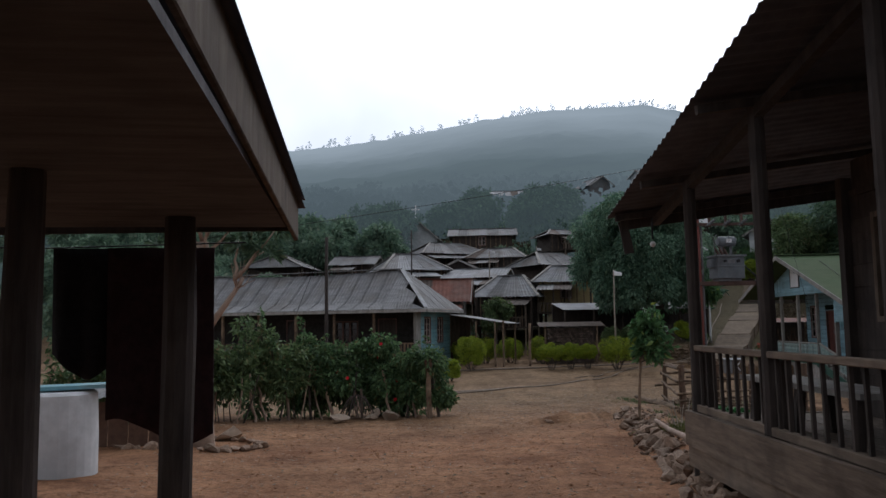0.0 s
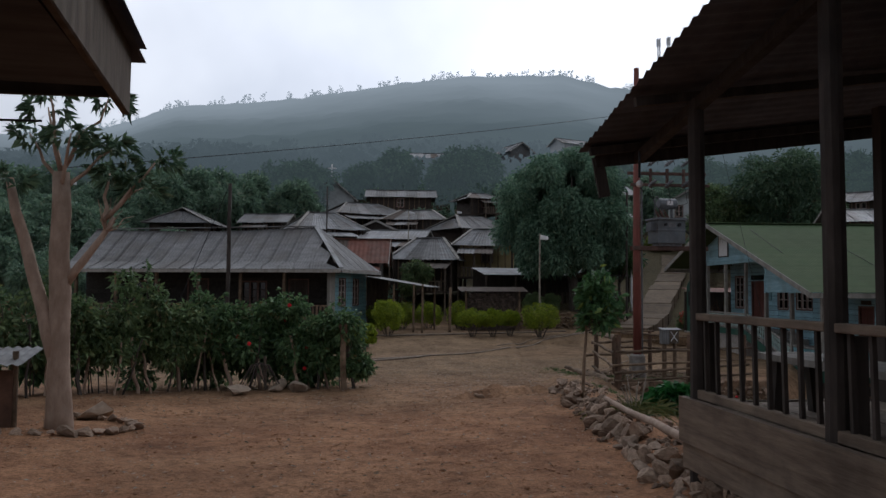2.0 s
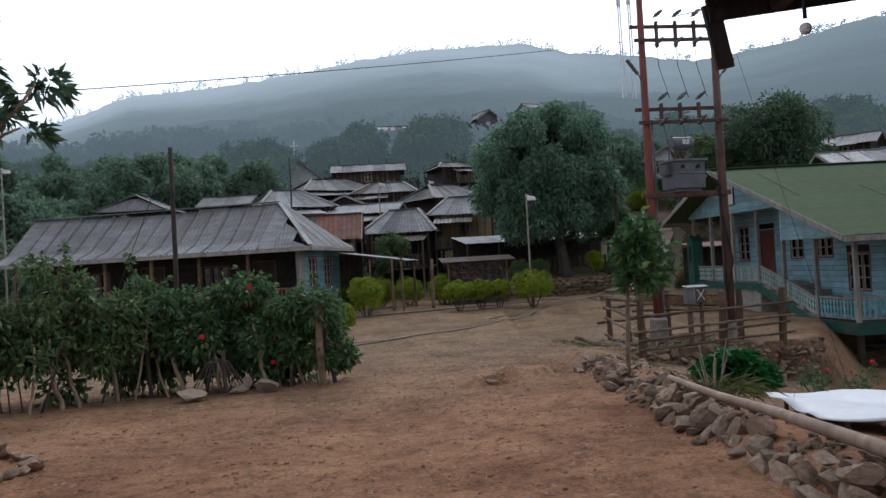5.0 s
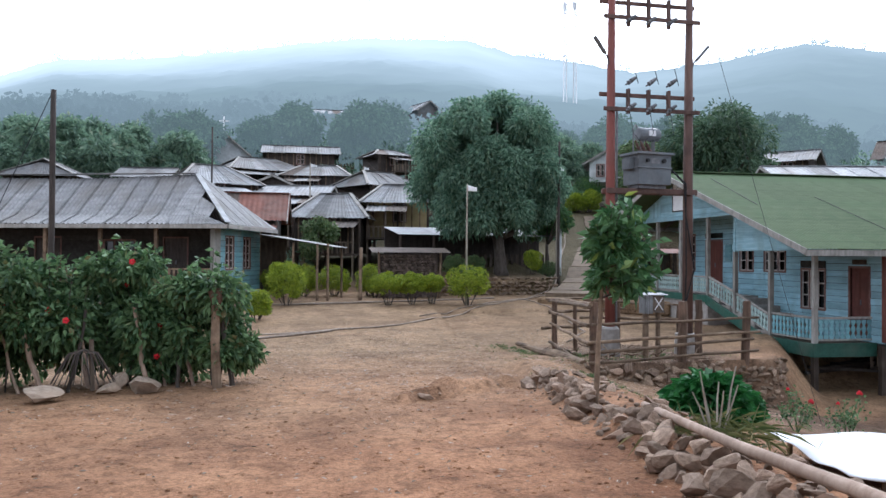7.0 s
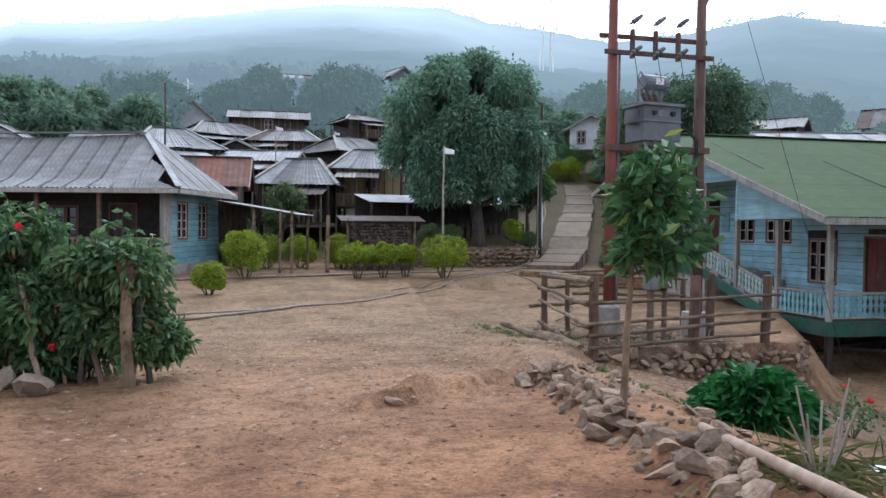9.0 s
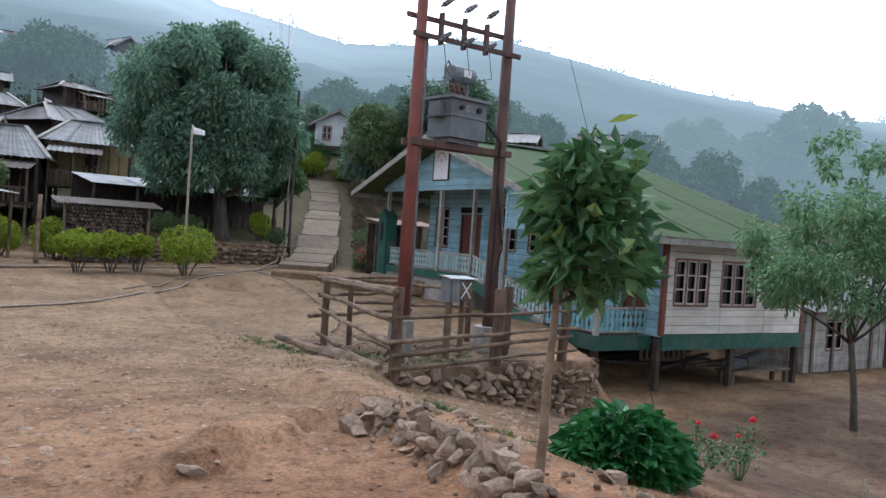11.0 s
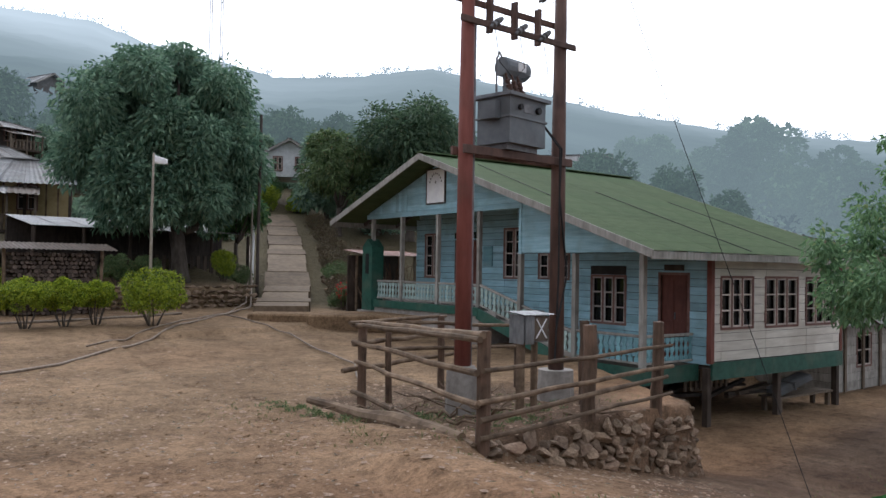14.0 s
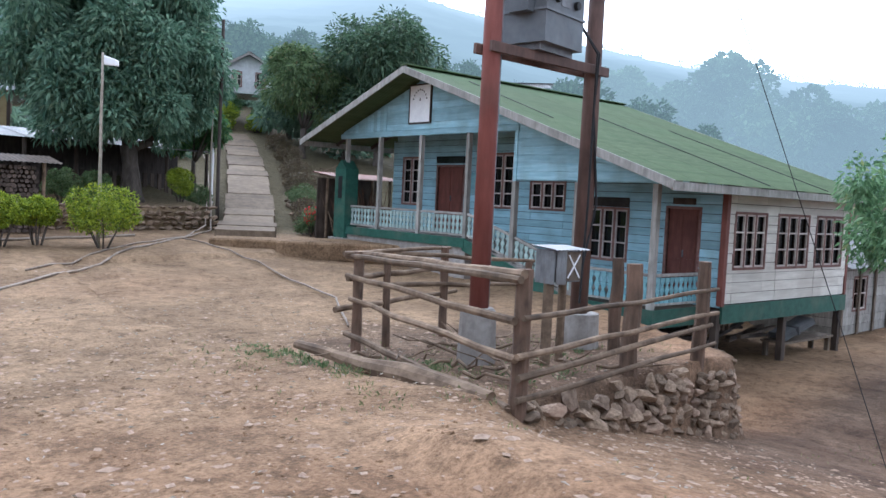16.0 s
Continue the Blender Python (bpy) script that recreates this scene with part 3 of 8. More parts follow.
def hill_height(a, r):
    """Height of the mountainside at a bearing and a distance from the square."""
    crest = math.tan(radians(float(np.interp(a, AZ, EL)))) * HILL_FAR_R
    k = min(max((r - HILL_NEAR) / (HILL_FAR_R - HILL_NEAR), 0), 1.0)
    nx, ny = 1 + HILL_NEAR * math.sin(radians(a)), 9 + HILL_NEAR * math.cos(radians(a))
    base = max(plateau(nx, max(ny, 20)), 3) - 0.6
    x, y = 1 + r * math.sin(radians(a)), 9 + r * math.cos(radians(a))
    z = base + (crest - base) * k ** 1.12
    v, f = Vector((x, y, 0)), smooth_step(0, 0.15, k)
    z += f * (7 * noise.noise(v * 0.012) * (1 - k) + 1.6 * noise.noise(v * 0.045) * (1.1 - k) + 1.2 * noise.noise(v * 0.15))
    if r > HILL_FAR_R:
        z -= 0.004 * (r - HILL_FAR_R) ** 2
    return x, y, z


def hill():
    az = np.arange(-75, 121, 0.45)
    rr = [HILL_NEAR + (HILL_FAR_R - HILL_NEAR) * (j / 62) ** 1.15 for j in range(63)] + [HILL_FAR_R + 14 * (j + 1) for j in range(7)]
    verts = [hill_height(float(a), r) for r in rr for a in az]
    w = len(az)
    faces = [(j * w + i, j * w + i + 1, (j + 1) * w + i + 1, (j + 1) * w + i) for j in range(len(rr) - 1) for i in range(w - 1)]
    tagged(raw_mesh("backdrop", verts, faces, HILL, None, True), "wooded mountainside with painted mist rising behind the village", "hill", kind="structure")


hill()


def far_woods():
    """Tree crowns over the mountainside, and the thin line of trees that stands up along the crest."""
    rng = np.random.default_rng(5)
    cs, ws = [], []
    for a in np.arange(-20, 100, 0.16):
        if rng.random() < 0.62 + 0.25 * math.sin(a * 1.3):
            continue
        x, y, z = hill_height(float(a), 466 + rng.uniform(-8, 4))
        tall = rng.uniform(1.5, 6.0)
        for k in range(int(12 + tall * 5)):
            t = rng.uniform(0.0, 1)
            cs.append((x + rng.normal() * 0.2 * tall * (1.0 - 0.5 * t), y + rng.normal(), z - 1 + tall * t))
            ws.append(rng.normal(size=3))
    for k in range(800):
        a = rng.uniform(-24, 88)
        r = HILL_NEAR - 2 + 75 * rng.random() ** 1.4
        x, y, z = hill_height(float(a), r)
        size = rng.uniform(1.4, 3.0) * (1 if r < 220 else 0.75)
        for j in range(60):
            d = rng.normal(size=3)
            d /= np.linalg.norm(d)
            cs.append((x + d[0] * size, y + d[1] * size, z + 0.3 + abs(d[2]) * size * 1.1))
            ws.append(d + rng.normal(size=3) * 0.6)
    tagged(leaves("far_woods", cs, ws, 1.2, 0.9, HILL, None, rng), "woods with painted mist over the mountainside and along its crest", "trees", kind="stuff")
    cs, ws = [], []
    # rounded crowns beyond the school, with mist painted into their material as glow
    for x, y, top, size in ((83, 47, 17.0, 5.4), (80, 53, 14.0, 4.4), (78.6, 58, 15.8, 3.8), (85, 40, 13.0, 4.6), (76, 62, 12.6, 4.0), (88, 33.5, 12.4, 4.8), (73, 67, 13.2, 3.6), (87, 27, 11.0, 4.4)):
        for b in blob_set(x, y, top - size, size, size, size * 1.05, 34, int(x * 3), 0.16, 0.32):
            for j in range(150):
                d = rng.normal(size=3)
                d /= np.linalg.norm(d)
                cs.append((b[0] + d[0] * b[3], b[1] + d[1] * b[3], b[2] + d[2] * b[3]))
                ws.append(d + rng.normal(size=3) * 0.6)
        for j in range(500):
            cs.append((x + rng.normal() * 3.0, y + rng.normal() * 3.0, top - 1.6 * size - 6 * rng.random()))
            ws.append(rng.normal(size=3))
    tagged(leaves("misty_trees", cs, ws, 0.75, 0.5, PAINTED_MIST_CROWNS, None, rng), "rounded tree crowns with painted mist beyond the school", "trees", kind="stuff")


far_woods()

# ---- walls, windows, roofs ----
def clear_rects(a0, a1, z0, z1, holes):
    """The rectangle less its openings, as rectangles."""
    cuts = sorted({a0, a1, *[min(max(v, a0), a1) for h in holes for v in h[:2]]})
    out = []
    for p, q in zip(cuts, cuts[1:]):
        if q - p < 1e-4:
            continue
        spans, z = [], z0
        for h in sorted((h for h in holes if h[0] < (p + q) / 2 < h[1]), key=lambda h: h[2]):
            if h[2] > z:
                spans.append((z, min(h[2], z1)))
            z = max(z, h[3])
        if z < z1:
            spans.append((z, z1))
        out += [(p, q, s, e) for s, e in spans if e - s > 1e-4]
    return out


def slab(axis, at, thick, a0, a1, z0, z1, bm=None):
    """A box that lies in the wall plane: axis 'x' runs along x at y = at, axis 'y' along y at x = at."""
    return box(a0, a1, at, at + thick, z0, z1, bm) if axis == "x" else box(at, at + thick, a0, a1, z0, z1, bm)


def plank_wall(parent, axis, at, out, a0, a1, z0, z1, holes, material, tall=0.19, top=None, thick=0.10, inner=DARK_SHADE_BOARD):
    """A wall with openings, faced with horizontal planks that can be told apart. out: +1 or -1, the side faced."""
    bm = bmesh.new()
    for r in clear_rects(a0, a1, z0, z1 if top is None else z1, holes):
        slab(axis, min(at, at - out * thick), thick, *r, bm=bm)
    bmesh.ops.remove_doubles(bm, verts=bm.verts, dist=0.0005)
    wall = part("wall", bm, inner, parent)
    rng = random.Random(round(a0 * 31 + at * 7))
    z = z0
    while z < (z1 if top is None else 9):
        h = tall * rng.uniform(0.9, 1.1)
        lo, hi = (a0, a1) if top is None else top(z + h * 0.6)
        if hi - lo < 0.1:
            break
        zt = min(z + h, z1) if top is None else z + h
        if zt - z > 0.03:
            for r in clear_rects(lo, hi, z + 0.010, zt, holes):
                if r[1] - r[0] < 0.03 or r[3] - r[2] < 0.02:
                    continue
                lip = rng.uniform(0.016, 0.034)
                b = slab(axis, at if out > 0 else at - lip, lip, r[0] + 0.002, r[1] - 0.002, r[2], r[3])
                part("plank", b, material, wall)
        z = zt + 0.002 if zt > z else z + h
    return wall


def window(parent, axis, at, out, a0, a1, z0, z1, cols=3, rows=3, deep=0.09, frame_mat=None, bar_mat=None, transom=0.0):
    """A casement: dark pane, frame and glazing bars."""
    fm, bmn = frame_mat or FRAME_PAINT, bar_mat or MUNTIN_PAINT
    pane = part("window", slab(axis, at - out * 0.06 - 0.004, 0.008, a0, a1, z0, z1), PANE, parent, "casement with dark panes and worn frame")
    f = bmesh.new()
    base = at - 0.05 if out > 0 else at - 0.04
    w = 0.055
    slab(axis, base, deep, a0 - w, a0, z0 - w, z1 + w, f)
    slab(axis, base, deep, a1, a1 + w, z0 - w, z1 + w, f)
    slab(axis, base, deep, a0, a1, z1, z1 + w, f)
    slab(axis, base - 0.01, deep + 0.02, a0, a1, z0 - w, z0, f)
    part("frame", f, fm, pane, bevel=0.006)
    for c in range(1, cols):
        x = a0 + (a1 - a0) * c / cols
        part("mullion", slab(axis, base + 0.012, deep - 0.03, x - 0.03, x + 0.03, z0, z1), fm, pane)
    g = bmesh.new()
    step = (a1 - a0) / cols
    for c in range(cols):
        x0, x1 = a0 + step * c + (0.03 if c else 0), a0 + step * (c + 1) - (0.03 if c < cols - 1 else 0)
        t = 0.036
        slab(axis, base + 0.02, deep - 0.055, x0, x0 + t, z0, z1, g)
        slab(axis, base + 0.02, deep - 0.055, x1 - t, x1, z0, z1, g)
        for r in range(rows + 1):
            zz = z0 + (z1 - z0 - t) * r / rows
            slab(axis, base + 0.022, deep - 0.06, x0 + t, x1 - t, zz, zz + t, g)
    part("glazing_lattice", g, bmn, pane)
    return pane


def door(parent, axis, at, out, a0, a1, z0, z1, material=None):
    leaf = part("door", slab(axis, at - out * 0.05 - 0.02, 0.04, a0, a1, z0, z1), material or DOOR_PAINT, parent, "closed red-brown wooden door", bevel=0.005)
    f = bmesh.new()
    base = at - 0.05 if out > 0 else at - 0.04
    for r in ((a0 - 0.06, a0, z0, z1 + 0.06), (a1, a1 + 0.06, z0, z1 + 0.06), (a0, a1, z1, z1 + 0.06)):
        slab(axis, base, 0.09, *r, bm=f)
    part("frame", f, FRAME_PAINT, leaf)
    p = bmesh.new()
    mid = (a0 + a1) / 2
    for x0, x1 in ((a0 + 0.08, mid - 0.04), (mid + 0.04, a1 - 0.08)):
        for y0, y1 in ((z0 + 0.12, z0 + 0.45 * (z1 - z0)), (z0 + 0.52 * (z1 - z0), z1 - 0.12)):
            slab(axis, at - out * 0.05 + (0.02 if out > 0 else -0.034), 0.014, x0, x1, y0, y1, p)
    part("panel", p, material or DOOR_PAINT, leaf, bevel=0.006)
    h = bmesh.new()
    slab(axis, at - out * 0.05 + (0.02 if out > 0 else -0.05), 0.03, mid - 0.012, mid + 0.012, z0 + 0.9, z0 + 1.05, h)
    part("handle", h, STEEL, leaf, "small steel latch")
    return leaf


def roof_sheets(parent, lo, hi, eave, ridge, z_eave, z_ridge, material, axis="x", pitch=0.12, amp=0.014, wide=0.8, sag=0.0, rough=0.0, seed=0, name="roofing_sheet"):
    """One slope of corrugated iron, laid as overlapping sheets. It runs lo..hi along the ridge and from the eave to the ridge across it."""
    rng = random.Random(seed)
    n = max(1, round((hi - lo) / wide))
    step = (hi - lo) / n
    per = max(3, round(step / pitch)) * 4
    rows = 5
    verts, faces = [], []
    for j in range(rows):
        t = j / (rows - 1)
        for i in range(per + 3):
            a = step * i / per
            w = amp * math.cos(math.tau * i / 4)
            x, y, z = a, eave + (ridge - eave) * t, z_eave + (z_ridge - z_eave) * t + w - sag * 4 * t * (1 - t)
            verts.append((x, y, z) if axis == "x" else (y, x, z))
    k = per + 3
    for j in range(rows - 1):
        for i in range(k - 1):
            faces.append((j * k + i, j * k + i + 1, (j + 1) * k + i + 1, (j + 1) * k + i))
    first = None
    for s in range(n):
        a = lo + step * s
        m = Matrix.Translation(((a, 0, 0) if axis == "x" else (0, a, 0))) @ Matrix.Translation((0, 0, 0.0012 * (s % 2) + rng.uniform(0, rough)))
        if first is None:
            first = raw_mesh(name, verts, faces, material, parent, True, "", m)
        else:
            o = twin(first, m, parent)
    return first


def sheet(parent, e0, e1, r0, r1, material, pitch=0.13, amp=0.016, name="roofing_sheet", label=""):
    """One corrugated sheet between two corners at the eave and two at the ridge."""
    e0, e1, r0, r1 = (Vector(v) for v in (e0, e1, r0, r1))
    n = max(3, round((e1 - e0).length / pitch)) * 4
    up = (e1 - e0).cross(r0 + r1 - e0 - e1).normalized()
    if up.z < 0:
        up = -up
    verts, faces = [], []
    for j in range(4):
        t = j / 3
        for i in range(n + 1):
            a = i / n
            verts.append(e0.lerp(e1, a).lerp(r0.lerp(r1, a), t) + up * amp * math.cos(math.tau * i / 4))
    for j in range(3):
        for i in range(n):
            faces.append((j * (n + 1) + i, j * (n + 1) + i + 1, (j + 1) * (n + 1) + i + 1, (j + 1) * (n + 1) + i))
    return raw_mesh(name, verts, faces, material, parent, True, label)


# ---- the school on stilts ----
def school():
    s = thing("school_house", "light-blue plank schoolhouse with a green iron roof, on stilts", "house", pose(17.64, 24.05, 0, 0, 0, -10))
    eave_v, ridge_v, left_v = -1.0, 7.12, 12.2
    u0, u1 = -0.95, 7.95
    def roof_at(v):
        return 4.27 - 0.342 * (ridge_v - v) if v < ridge_v else 4.27 - 0.338 * (v - ridge_v)
    roof_sheets(s, u0, u1, eave_v, ridge_v + 0.03, 1.5, 4.28, GREEN_ROOF, pitch=0.1, amp=0.010, wide=0.74, seed=1)
    roof_sheets(s, u0, u1, left_v, ridge_v - 0.03, 2.55, 4.28, GREEN_ROOF, pitch=0.1, amp=0.010, wide=0.74, seed=2)
    part("ridge_cap", beam((u0, ridge_v, 4.30), (u1, ridge_v, 4.30), 0.3, 0.035), GREEN_ROOF, s, bevel=0.01)
    # barge boards, fascia and ceiling under the iron
    for a, b in (((u0, eave_v, 1.42), (u0, ridge_v, 4.19)), ((u0, left_v, 2.47), (u0, ridge_v, 4.19)), ((u1, eave_v, 1.42), (u1, ridge_v, 4.19)), ((u1, left_v, 2.47), (u1, ridge_v, 4.19))):
        part("barge_board", beam(a, b, 0.035, 0.17), PALE_POST, s, "weathered grey board", bevel=0.006)
    part("fascia", beam((u0, eave_v + 0.03, 1.40), (u1, eave_v + 0.03, 1.40), 0.035, 0.16), PALE_POST, s, bevel=0.006)
    part("fascia", beam((u0, left_v - 0.03, 2.46), (u1, left_v - 0.03, 2.46), 0.035, 0.16), PALE_POST, s, bevel=0.006)
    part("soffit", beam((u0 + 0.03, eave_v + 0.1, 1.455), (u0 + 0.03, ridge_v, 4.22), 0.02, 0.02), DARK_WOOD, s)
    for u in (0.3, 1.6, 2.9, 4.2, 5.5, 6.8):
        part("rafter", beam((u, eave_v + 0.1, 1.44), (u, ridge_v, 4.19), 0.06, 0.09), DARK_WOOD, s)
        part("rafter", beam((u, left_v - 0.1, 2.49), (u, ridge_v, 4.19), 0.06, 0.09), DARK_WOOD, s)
    # inner front wall with its doors and windows
    holes = [(0.15, 0.91, -0.92, 1.0), (1.99, 3.06, -0.22, 0.92), (3.92, 5.03, 0.86, 1.5), (5.72, 6.5, 0.84, 2.22), (7.71, 8.84, 0.03, 1.9), (9.72, 10.5, 0.8, 2.15)]
    def inner_top(z):
        lo = max(-0.45, ridge_v - (4.2 - z) / 0.342)
        hi = min(11.05, ridge_v + (4.2 - z) / 0.338)
        return lo, hi
    plank_wall(s, "y", 1.77, -1, -0.45, 11.05, -1.0, 1.56, holes, BLUE_PAINT)
    plank_wall(s, "y", 1.77, -1, 2.65, 11.05, 1.562, 2.66, holes, BLUE_PAINT)
    plank_wall(s, "y", 1.772, -1, 3.9, 10.9, 2.664, 3.0, [], BLUE_PAINT)
    door(s, "y", 1.77, -1, *holes[0])
    window(s, "y", 1.77, -1, *holes[1], cols=3, rows=3)
    window(s, "y", 1.77, -1, *holes[2], cols=3, rows=2)
    window(s, "y", 1.77, -1, *holes[3], cols=2, rows=4)
    door(s, "y", 1.77, -1, *holes[4])
    window(s, "y", 1.77, -1, *holes[5], cols=2, rows=4)
    part("lintel", box(1.72, 1.75, 7.65, 8.9, 2.0, 2.2), PANE, s, "dark transom light over the door")
    part("lintel", box(1.72, 1.75, 1.95, 3.1, 0.98, 1.2), DARK_SHADE_BOARD, s, "dark transom over the window")
    part("name_board", box(1.725, 1.747, 0.25, 0.8, 1.1, 1.24), BROWN_BOARD, s, "small dark name board over the door")
    part("notice_board", box(1.71, 1.745, 7.05, 7.45, 1.15, 1.75), TEAL_PAINT, s, "small blue notice board")
    # side rooms
    w_holes = [(2.12, 3.33, -0.16, 0.95), (3.9, 5.28, -0.17, 0.95), (5.72, 7.05, -0.17, 0.95)]
    plank_wall(s, "x", -0.45, -1, 1.77, 7.4, -0.92, 1.5, w_holes, CREAM_PAINT, tall=0.2)
    for h in w_holes:
        window(s, "x", -0.45, -1, *h, cols=3, rows=3)
    plank_wall(s, "y", 7.4, 1, -0.45, 11.05, -0.92, 1.5, [], CREAM_PAINT, tall=0.2)
    plank_wall(s, "x", 11.05, 1, 1.77, 7.4, -0.3, 2.7, [], BLUE_PAINT)
    # gable above the porch
    def gable_top(z):
        return max(3.9, ridge_v - (4.19 - z) / 0.342), min(11.2, ridge_v + (4.19 - z) / 0.338)
    g = bmesh.new()
    vs = [g.verts.new((x, v, z)) for x in (-0.02, 0.05) for v, z in ((3.85, 2.74), (11.25, 2.74), (11.25, roof_at(11.25) - 0.06), (ridge_v, 4.2), (3.85, roof_at(3.85) - 0.06))]
    g.faces.new(vs[:5][::-1])
    g.faces.new(vs[5:])
    for i in range(5):
        g.faces.new((vs[i], vs[(i + 1) % 5], vs[5 + (i + 1) % 5], vs[5 + i]))
    gable = part("gable", g, BLUE_PAINT, s, "light-blue boarded gable")
    z, rng = 2.78, random.Random(3)
    while z < 4.0:
        lo, hi = gable_top(z + 0.17)
        part("plank", box(-0.045 - rng.uniform(0, 0.006), -0.022, lo, min(hi, 9.0), z, z + 0.165), BLUE_PAINT, gable)
        z += 0.172
    v = 9.02
    while v < 11.2:
        part("plank", box(-0.046, -0.022, v, v + 0.15, 2.78, roof_at(v + 0.15) - 0.1), BLUE_PAINT, gable)
        v += 0.156
    part("beam", box(-0.07, 0.07, 3.8, 11.3, 2.62, 2.76), BLUE_PAINT, s, "pale blue porch beam", bevel=0.01)
    sign = part("sign_board", box(-0.085, -0.05, 7.06, 7.92, 2.96, 3.92), WHITE, s, "white name board with a faded arch of lettering", bevel=0.006)
    f = bmesh.new()
    for r in ((7.02, 7.06, 2.92, 3.96), (7.92, 7.96, 2.92, 3.96), (7.06, 7.92, 2.92, 2.96), (7.06, 7.92, 3.92, 3.96)):
        slab("y", -0.095, 0.05, *r, bm=f)
    part("frame", f, DARK_WOOD, sign)
    arc = bmesh.new()
    for i in range(9):
        a = radians(20 + 17.5 * i)
        c = Vector((-0.092, 7.49 + 0.3 * math.cos(a), 3.45 + 0.36 * math.sin(a)))
        box(c.x, c.x + 0.006, c.y - 0.018, c.y + 0.018, c.z - 0.022, c.z + 0.022, arc)
    box(-0.092, -0.086, 7.47, 7.5, 3.52, 3.6, arc)
    part("lettering", arc, BLACK, sign, "faint arch of dark marks")
    # hanging box wall beside the porch
    hb = bmesh.new()
    vs = [hb.verts.new((x, v, z)) for x in (0.0, 0.06) for v, z in ((-0.05, 1.48), (3.9, 1.48), (3.9, roof_at(3.9) - 0.07), (-0.05, roof_at(-0.05) - 0.07))]
    hb.faces.new(vs[:4][::-1])
    hb.faces.new(vs[4:])
    for i in range(4):
        hb.faces.new((vs[i], vs[(i + 1) % 4], vs[4 + (i + 1) % 4], vs[4 + i]))
    panel = part("gable_panel", hb, BLUE_PAINT, s, "light-blue planked panel under the roof slope")
    z = 1.5
    while z < 2.95:
        lo = max(0.0, ridge_v - (4.17 - z - 0.18) / 0.342)
        if lo < 3.8:
            part("plank", box(-0.028 - rng.uniform(0, 0.008), -0.002, lo, 3.88, z, z + 0.18), BLUE_PAINT, panel)
        z += 0.187
    part("trim", box(-0.05, 0.08, 3.82, 3.92, 1.46, 2.78), BLUE_PAINT, s)
    # posts of porch and verandah, down to the ground where the floor stands clear
    for v in (11.0, 9.3, 7.43, 5.54):
        part("post", box(-0.055, 0.055, v - 0.055, v + 0.055, 0.0, 2.62), PALE_POST, s, "weathered grey-blue porch post", bevel=0.01)
    for v, t in ((3.87, 1.46), (1.98, 1.46), (0.0, 1.46)):
        part("post", box(-0.06, 0.06, v - 0.06, v + 0.06, -1.0 if v < 3 else -0.5, t), PALE_POST, s, "weathered grey porch post", bevel=0.01)
    part("post", box(1.68, 1.80, -0.52, -0.40, -0.95, 1.5), DOOR_PAINT, s, "dark brown corner post", bevel=0.01)
    part("post", box(7.36, 7.46, -0.5, -0.40, -0.95, 1.5), DOOR_PAINT, s, "dark brown corner post", bevel=0.01)
    # green pillar at the porch end
    pl = part("pillar", box(-0.22, 0.22, 10.72, 11.3, -0.32, 1.72), GREEN_PAINT, s, "green concrete porch pillar with a pointed head", bevel=0.015)
    cap = bmesh.new()
    base = [cap.verts.new(p) for p in ((-0.22, 10.72, 1.72), (0.22, 10.72, 1.72), (0.22, 11.3, 1.72), (-0.22, 11.3, 1.72))]
    tip = [cap.verts.new(p) for p in ((-0.22, 11.01, 1.98), (0.22, 11.01, 1.98))]
    for f in ((0, 1, 2, 3), (0, 3, 4), (1, 5, 2), (0, 4, 5, 1), (3, 2, 5, 4)):
        cap.faces.new([(base + tip)[i] for i in f])
    bmesh.ops.recalc_face_normals(cap, faces=cap.faces)
    part("cap", cap, GREEN_PAINT, pl)
    part("niche", box(-0.232, -0.21, 10.9, 11.1, 0.85, 1.5), BLACK, pl, "dark slot in the pillar")
    part("plinth", box(-0.32, 0.32, 10.6, 11.42, -0.5, -0.32), CONCRETE, pl)
    # floors and green skirts
    part("porch_floor", box(-0.12, 1.77, 5.4, 11.2, -0.12, 0.0), CONCRETE, s)
    part("skirt", box(-0.17, -0.12, 5.4, 10.7, -0.2, 0.03), GREEN_PAINT, s, "dark green porch skirt")
    part("porch_base", box(-0.1, 1.77, 5.4, 11.15, -1.3, -0.12), CONCRETE, s, "concrete porch base")
    part("verandah_floor", box(-0.1, 1.77, -0.1, 2.1, -1.06, -1.0), OLD_WOOD, s)
    for i in range(5):
        part("step", box(-0.05, 1.7, 2.05 + 0.68 * i, 2.05 + 0.68 * (i + 1), -1.0 + 0.2 * i - 0.05, -1.0 + 0.2 * i + 0.15), CONCRETE, s)
    part("skirt", box(-0.16, -0.10, -0.12, 2.1, -1.34, -0.98), GREEN_PAINT, s, "dark green verandah skirt", bevel=0.008)
    part("skirt", beam((-0.13, 2.05, -1.14), (-0.13, 5.45, -0.12), 0.05, 0.3), GREEN_PAINT, s, "dark green stair string", bevel=0.008)
    part("skirt", box(-0.16, 1.72, -0.17, -0.11, -1.34, -0.98), GREEN_PAINT, s, "dark green verandah skirt", bevel=0.008)
    part("skirt", box(1.74, 7.45, -0.52, -0.46, -1.31, -0.93), GREEN_PAINT, s, "dark green skirt board", bevel=0.008)
    part("floor_deck", box(1.8, 7.4, -0.44, 11.0, -1.1, -0.95), DARK_WOOD, s)
